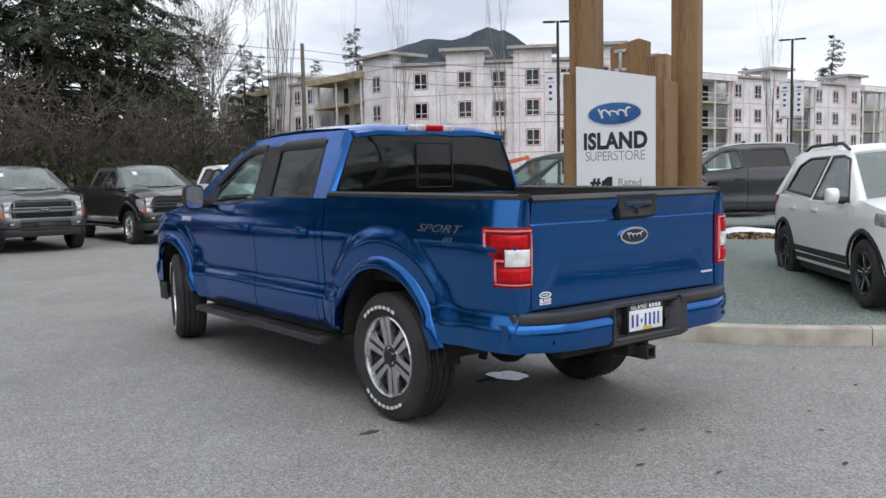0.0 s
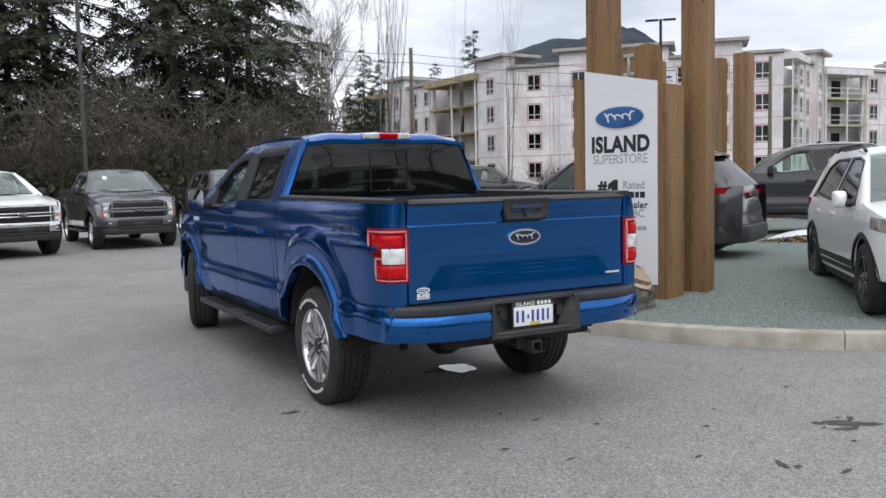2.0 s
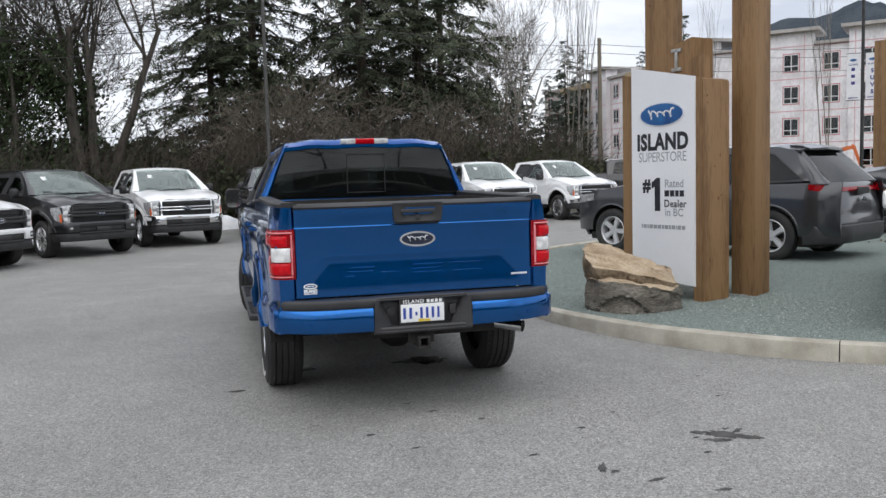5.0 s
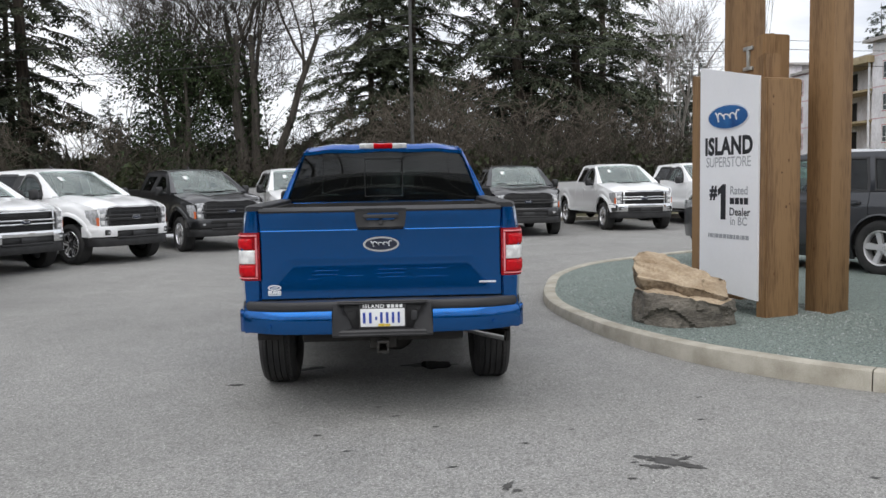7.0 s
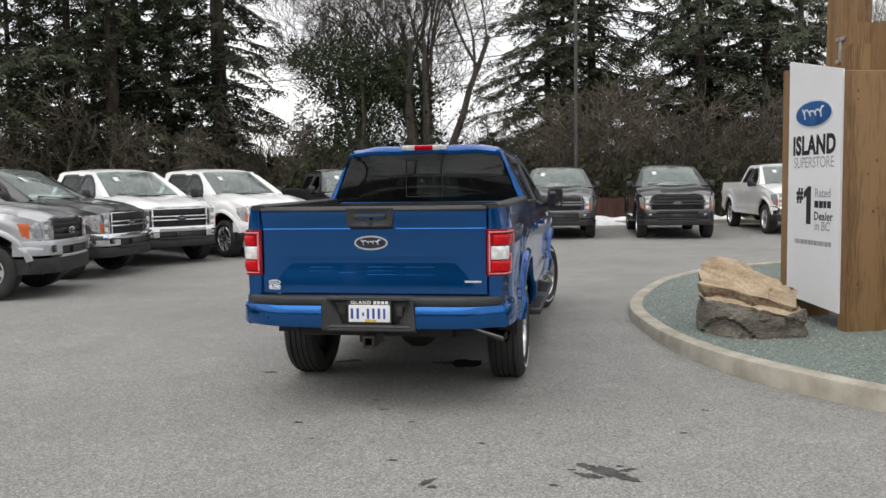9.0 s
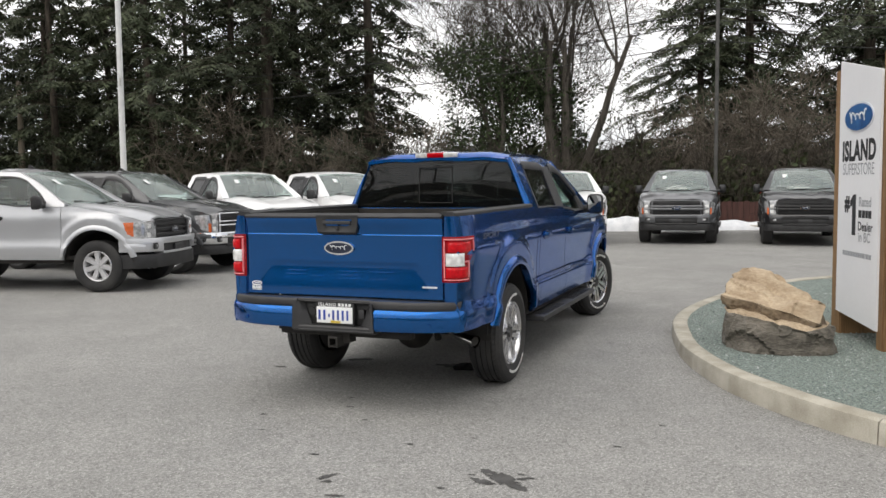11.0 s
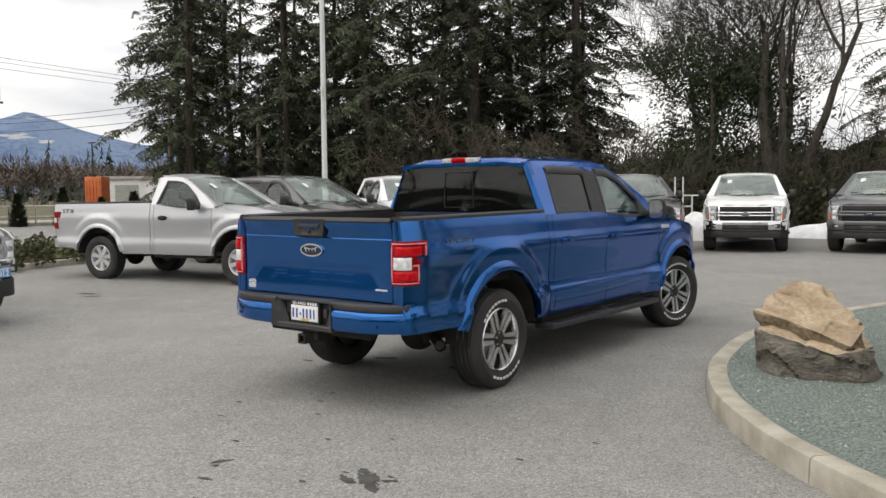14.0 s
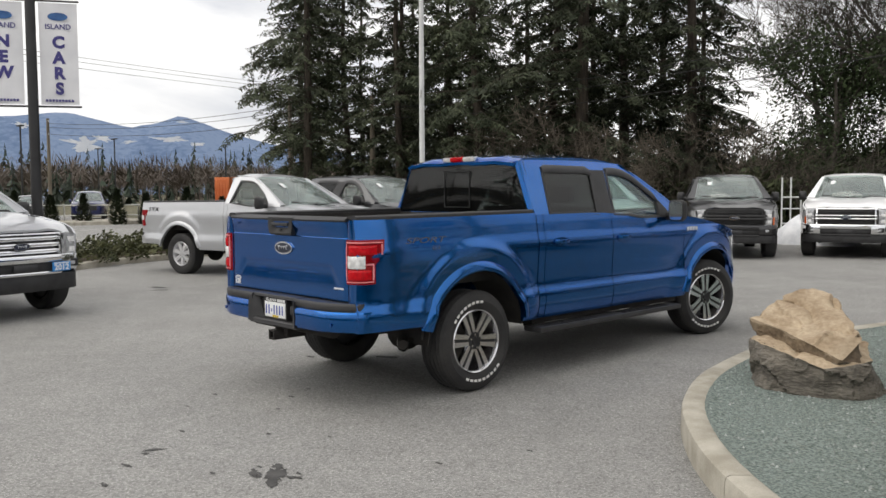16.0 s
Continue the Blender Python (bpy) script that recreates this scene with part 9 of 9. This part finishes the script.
for x, y, h in ((-73.3, 29, 6.6), (-89.4, 33.8, 6.5), (-66.2, 36.5, 6.0), (-61, 17, 6.5)):
    plain_lamp(x, y, h)

post("squared cedar post of the far gate", 15.3, 11.75, 0.42, 0.42, 4.68, 20, "timber posts")
post("squared cedar post of the far gate", 14.85, 12.25, 0.4, 0.4, 4.58, 20, "timber posts")


# ---- far lot beyond the silver pickup ----
def small_cedar(x, y, h, seed):
    rnd = random.Random(seed)
    t = thing("cedar_shrub", pose(x, y, gz(x, y)), "small clipped cedar shrub in a row", "shrub", "clipped cedars")
    s = Soup()
    for k in range(760):
        z = rnd.random() ** 1.2 * h
        r = 0.34 * h / 1.6 * (1 - (z / h) ** 1.8) * rnd.uniform(0.75, 1.05) + 0.03
        a = rnd.uniform(0, math.tau)
        p = Vector((r * math.cos(a), r * math.sin(a), z))
        o = Vector((math.cos(a), math.sin(a), 0.8)).normalized()
        sd = Vector((-math.sin(a), math.cos(a), 0)) * 0.06
        s.tri(p - sd, p + sd, p + o * rnd.uniform(0.12, 0.26))
    raw_part("foliage", s.v, s.f, M["hedge"], t)
    return t


CED = [small_cedar(-35.7, 13.5, 1.7, 1), small_cedar(-34.9, 14.6, 1.5, 2)]
for i, (x, y) in enumerate([(-36.6, 12.2), (-37.6, 11.0), (-34.2, 16.4), (-33.6, 18.0), (-38.4, 9.6), (-33.0, 19.4), (-39.2, 8.2)]):
    copy_thing(CED[i % 2], at_ground(x, y, 40 * i, 0.9 + 0.08 * (i % 3)))


def planting_bed():
    """Kerbed bed with low evergreen shrubs behind the silver pickup."""
    k = thing("bed_kerb", Matrix.Identity(4), "pale concrete kerb of a planting bed", "kerb", kind="structure")
    line = spline([Vector(p) for p in ((-14.2, 8.2, 0), (-13.55, 6.6, 0), (-13.17, 5.2, 0), (-12.75, 3.84, 0), (-12.0, 2.5, 0), (-12.2, 1.4, 0), (-14.5, 0.6, 0), (-18, 0.2, 0))], 0.4)
    for a, b in zip(line, line[1:]):
        d = (b - a).normalized()
        nrm = Vector((d.y, -d.x, 0)) * -1
        bm = bmesh.new()
        rows = [[(p.x + nrm.x * u, p.y + nrm.y * u, gz(p.x, p.y) + h) for u, h in ((0, -0.03), (0, 0.12), (-0.02, 0.14), (-0.13, 0.14), (-0.15, 0.12), (-0.15, -0.03))] for p in (a, b - d * 0.004)]
        vs = grid(bm, rows)
        bm.faces.new(vs[0])
        bm.faces.new(vs[-1])
        part("kerb_stone", bm, M["concrete"], k)
    bm = bmesh.new()
    M["mulch"] = surface("bark_mulch", (0.05, 0.038, 0.026), (0.13, 0.1, 0.07), 0.95, scale=3, fine=40, bump=0.6, dist=0.03)
    rows = [[(p.x + (-16.5 - p.x) * s * 0.8, p.y + (4.2 - p.y) * s * 0.8, gz(p.x, p.y) + 0.1 + 0.08 * math.sin(math.pi * s)) for s in [q / 6 for q in range(7)]] for p in line]
    grid(bm, rows)
    tagged(part("planting_bed", bm, M["mulch"]), "brown mulch of a planting bed", "bed", kind="structure")
    for i, (x, y, h) in enumerate([(-12.7, 2.6, 0.4), (-13.0, 3.5, 0.5), (-13.4, 4.4, 0.45), (-13.7, 5.3, 0.5), (-13.9, 3.2, 0.45), (-14.2, 4.3, 0.55), (-14.1, 6.2, 0.45), (-13.6, 2.2, 0.4), (-14.8, 3.4, 0.5), (-14.9, 5.4, 0.5)]):
        rnd = random.Random(i)
        t = thing("low_shrub", pose(x, y, gz(x, y) + 0.1), "low spreading evergreen shrub in the bed", "shrub", "bed shrubs")
        s = Soup()
        for q in range(520):
            a, r = rnd.uniform(0, math.tau), rnd.random() ** 0.6
            z = h * (1 - r * r) * rnd.uniform(0.3, 1.15)
            p = Vector((0.65 * r * math.cos(a), 0.5 * r * math.sin(a), z))
            n = Vector((rnd.uniform(-1, 1), rnd.uniform(-1, 1), rnd.uniform(0, 1))).normalized()
            u = n.orthogonal().normalized() * rnd.uniform(0.035, 0.075)
            v = n.cross(u) * 0.5
            s.quad(p - u, p + v, p + u, p - v)
        raw_part("foliage", s.v, s.f, M["leaf_dry"], t)


planting_bed()


def far_kerb():
    k = thing("road_kerb", Matrix.Identity(4), "pale concrete kerb across the access road", "kerb", kind="structure")
    bm = bmesh.new()
    rows = []
    for i in range(12):
        p = Vector((-37.5 + 0.28 * i, 0 + 2.2 * i, 0))
        z = gz(p.x, p.y)
        rows.append([(p.x + u, p.y, z + h) for u, h in ((0.3, -0.05), (0.28, 0.16), (-0.3, 0.2), (-2.5, 0.2), (-2.5, -0.05))])
    vs = grid(bm, rows)
    bm.faces.new(vs[0])
    bm.faces.new(vs[-1])
    part("kerb_run", bm, M["concrete"], k)


far_kerb()


def far_things():
    t = thing("container", pose(-51, 28, 0.1, 0, 0, 25), "orange steel container in the far lot", "container")
    bm = bmesh.new()
    box(bm, -0.65, 0.65, -0.5, 0.5, 0, 2.7, 0.03)
    for k in range(5):
        box(bm, -0.6 + k * 0.26, -0.5 + k * 0.26, -0.54, -0.5, 0.15, 2.5)
    part("shell", bm, M["orange"], t)
    t = thing("warehouse", pose(-75, 45, 0.1, 0, 0, 35), "long low white warehouse beyond the firs", "building")
    bm = bmesh.new()
    box(bm, -2.5, 12, 0, 10, 0, 3.0)
    part("wall", bm, M["wrap"], t, smooth=0)
    bm = bmesh.new()
    box(bm, -2.8, 12.3, -0.3, 10.3, 3.0, 3.3)
    part("roof", bm, M["fascia"], t, smooth=0)
    for k in range(3):
        bm = bmesh.new()
        box(bm, -1 + k * 4.5, 1.5 + k * 4.5, -0.03, 0.05, 0, 2.4)
        part("loading_door", bm, M["grey_clad"], t, smooth=0)
    # house in the brush
    t = thing("house", pose(-9.7, 63, -0.9, 0, 0, -20), "low house with a dark pitched roof behind brush", "house")
    bm = bmesh.new()
    box(bm, -5, 5, -3.5, 3.5, 0, 3.0)
    part("wall", bm, M["osb"], t, smooth=0)
    bm = bmesh.new()
    prism(bm, [(-4.2, 2.9), (4.2, 2.9), (0, 5.3)], lambda u, v, w: Vector((-5.4 + w, u, v)), 10.8)
    M["roof_dark"] = surface("dark_shingles", (0.02, 0.02, 0.02), (0.05, 0.047, 0.045), 0.9, scale=2, fine=12)
    part("roof", bm, M["roof_dark"], t, smooth=0)
    # low wall along the far pavement
    t = thing("rail_fence", Matrix.Identity(4), "low grey rail fence along the far lot", "fence")
    for k in range(16):
        x, y = -40 + k * 0.55, 6.5 + k * 1.0
        bm = bmesh.new()
        tube(bm, [(x, y, gz(x, y)), (x, y, gz(x, y) + 1.0)], 0.035, 6)
        part("post", bm, M["steel"], t)
    for z in (0.45, 0.95):
        bm = bmesh.new()
        tube(bm, [(-40, 6.5, 0.12 + z), (-40 + 15 * 0.55, 6.5 + 15, 0.12 + z)], 0.03, 6)
        part("rail", bm, M["steel"], t)


far_things()


# ---- snow ----
def snow_heap(x, y, a, b, h, yaw, seed, z=None):
    if "snow" not in M:
        M["snow"] = surface("old_snow", (0.62, 0.64, 0.67), (0.84, 0.85, 0.87), 0.7, scale=3, fine=30, bump=0.5, dist=0.03, spots=0.3, spot_col=(0.3, 0.28, 0.25))
    bm = bmesh.new()
    rows = []
    for i in range(9):
        r = i / 8
        row = []
        for k in range(28):
            an = k * math.tau / 28
            w = 1 + 0.28 * noise.noise(Vector((math.cos(an) * 1.5, math.sin(an) * 1.5, seed)))
            px, py = a * r * w * math.cos(an), b * r * w * math.sin(an)
            pz = h * (1 - r ** 2.2) * (1 + 0.5 * noise.noise(Vector((px * 1.5, py * 1.5, seed + 5)))) - 0.03 * (r > 0.99)
            row.append((px, py, pz))
        rows.append(row)
    grid(bm, rows[1:], close_u=True)
    bm.verts.ensure_lookup_table()
    bm.faces.new([bm.verts[k] for k in range(28)][::-1])
    ob = part("snow_heap", bm, M["snow"])
    ob.matrix_basis = pose(x, y, gz(x, y) if z is None else z, 0, 0, yaw)
    tagged(ob, "heap of old grainy snow at the lot edge", "snow", "snow heaps")


for i, (x, y, a, b, h) in enumerate([(-4.6, 20.5, 1.6, 0.8, 0.75), (-1.5, 23.0, 2.0, 0.7, 0.42), (1.9, 24.2, 2.2, 0.6, 0.28), (-7.5, 20.5, 1.5, 0.8, 0.6), (5.6, 24.9, 1.6, 0.5, 0.28)]):
    snow_heap(x, y, a, b, h, 10 * i, i)
snow_heap(11.3, 6.6, 0.9, 0.4, 0.22, -35, 9, 0.2)
def leaf_pile(x, y):
    """A drift of fallen brown leaves at the edge of the gravel."""
    rnd = random.Random(8)
    s = Soup()
    for k in range(900):
        u, v = rnd.gauss(0, 0.55), rnd.gauss(0, 0.2)
        p = Vector((x + u * 0.8 + v * 0.5, y - u * 0.55 + v, 0.2 + 0.1 * math.exp(-(u * u * 2 + v * v * 14)) + rnd.uniform(0, 0.03)))
        n = Vector((rnd.uniform(-1, 1), rnd.uniform(-1, 1), rnd.uniform(0.4, 1.5))).normalized()
        a = n.orthogonal().normalized() * rnd.uniform(0.03, 0.06)
        b = n.cross(a) * 0.7
        s.quad(p - a, p + b, p + a, p - b)
    M["dead_leaf"] = leaf_mat("fallen_leaves", (0.09, 0.06, 0.035), (0.22, 0.15, 0.09))
    tagged(raw_part("leaf_pile", s.v, s.f, M["dead_leaf"]), "drift of fallen brown leaves on the gravel", "leaves", kind="stuff")


leaf_pile(11.0, 6.3)
snow_heap(12.5, 5.0, 1.2, 0.5, 0.25, -35, 10, 0.2)


# ---- showroom added behind the viewer, out of view, to be reflected ----
def showroom():
    t = thing("showroom", pose(4, -36, 0.1, 0, 0, 8), "long low showroom with a dark front and pale fascia, added out of view for reflections", "building")
    bm = bmesh.new()
    box(bm, -16, 16, -8, -0.4, 0, 5.2)
    part("wall", bm, M["grey_clad"], t, smooth=0)
    bm = bmesh.new()
    box(bm, -16.4, 16.4, -8.4, 0.2, 4.2, 5.6)
    part("roof", bm, M["frame_white"], t, smooth=0)
    # glazing as near-black panels, the dark inside painted on
    for k in range(10):
        bm = bmesh.new()
        box(bm, -15 + k * 3, -12.2 + k * 3, -0.38, -0.3, 0.3, 3.9)
        part("pane", bm, M["dark_room"], t, smooth=0)


showroom()


# ---- small things behind the row ----
def back_kerb():
    k = thing("lot_kerb", Matrix.Identity(4), "low pale kerb along the back of the lot", "kerb", kind="structure")
    for i in range(24):
        x0 = -13 + i * 1.6
        bm = bmesh.new()
        rows = [[(x, 23.6 + 0.12 * x + u, gz(x, 23.6) + h) for u, h in ((0, -0.03), (0.0, 0.13), (0.03, 0.15), (0.16, 0.15), (0.18, -0.03))] for x in (x0, x0 + 1.592)]
        vs = grid(bm, rows)
        bm.faces.new(vs[0])
        bm.faces.new(vs[-1])
        part("kerb_stone", bm, M["concrete"], k)


def board_fence():
    M["maroon"] = surface("red_brown_boards", (0.045, 0.018, 0.015), (0.085, 0.034, 0.028), 0.8, scale=3, fine=25, stretch=(4, 4, 0.4))
    t = thing("board_fence", pose(1.9, 28.6, gz(1.9, 28.6), 0, 0, 8), "low red-brown board fence in the brush", "fence")
    for k in range(11):
        bm = bmesh.new()
        box(bm, -1.1 + k * 0.2, -1.1 + k * 0.2 + 0.188, -0.02, 0.02 + 0.012 * (k % 2), 0.0, 0.8 + 0.015 * (k % 3))
        part("board", bm, M["maroon"], t, smooth=0)
    for z in (0.25, 0.62):
        bm = bmesh.new()
        box(bm, -1.1, 1.1, 0.034, 0.08, z, z + 0.09)
        part("rail", bm, M["maroon"], t, smooth=0)


def rack():
    x, y = -5.9, 21.9
    t = thing("pipe_rack", pose(x, y, gz(x, y), 0, 0, 40), "white pipe rack standing behind the trucks", "rack")
    for u in (-0.26, 0.0, 0.3):
        bm = bmesh.new()
        tube(bm, [(u, 0, 0), (u, 0, 1.9 if u < 0.2 else 1.3)], 0.025, 8)
        part("upright", bm, M["pole_white"], t)
    for z, a, b in ((0.5, -0.26, 0.3), (0.95, -0.26, 0.3), (1.3, -0.26, 0.5)):
        bm = bmesh.new()
        tube(bm, [(a, 0, z), (b, 0, z)], 0.022, 8)
        part("rung", bm, M["pole_white"], t)


def excavator():
    t = thing("excavator", pose(42.1, 49.8, gz(42, 49), 0, 0, -48), "small orange excavator in front of the building", "excavator")
    for y in (-0.7, 0.7):
        bm = bmesh.new()
        prism(bm, [(-1.5, 0.1), (-1.25, 0), (1.25, 0), (1.5, 0.1), (1.5, 0.45), (1.25, 0.6), (-1.25, 0.6), (-1.5, 0.45)], lambda u, v, w: Vector((u, y - 0.2 + w, v)), 0.4)
        part("track", bm, M["plastic"], t)
    bm = bmesh.new()
    box(bm, -1.4, 0.6, -0.8, 0.8, 0.7, 1.5, 0.1)
    part("body", bm, M["orange"], t)
    bm = bmesh.new()
    box(bm, -0.3, 0.75, -0.75, 0.0, 1.5, 2.6, 0.08)
    part("cab", bm, M["plastic"], t)
    bm = bmesh.new()
    prism(bm, [(0.5, 1.2), (1.4, 2.7), (2.9, 3.0), (2.95, 2.75), (1.6, 2.4), (0.8, 1.1)], lambda u, v, w: Vector((u, 0.1 + w, v)), 0.3)
    part("boom", bm, M["orange"], t)
    bm = bmesh.new()
    prism(bm, [(2.8, 3.1), (3.05, 3.0), (3.6, 1.4), (3.4, 1.35)], lambda u, v, w: Vector((u, 0.14 + w, v)), 0.22)
    part("arm", bm, M["orange"], t)
    bm = bmesh.new()
    prism(bm, [(3.3, 1.5), (3.75, 1.4), (3.6, 0.7), (3.1, 0.75), (2.95, 1.05)], lambda u, v, w: Vector((u, -0.1 + w, v)), 0.7)
    part("bucket", bm, M["plastic_grey"], t)


back_kerb()
board_fence()
rack()
excavator()
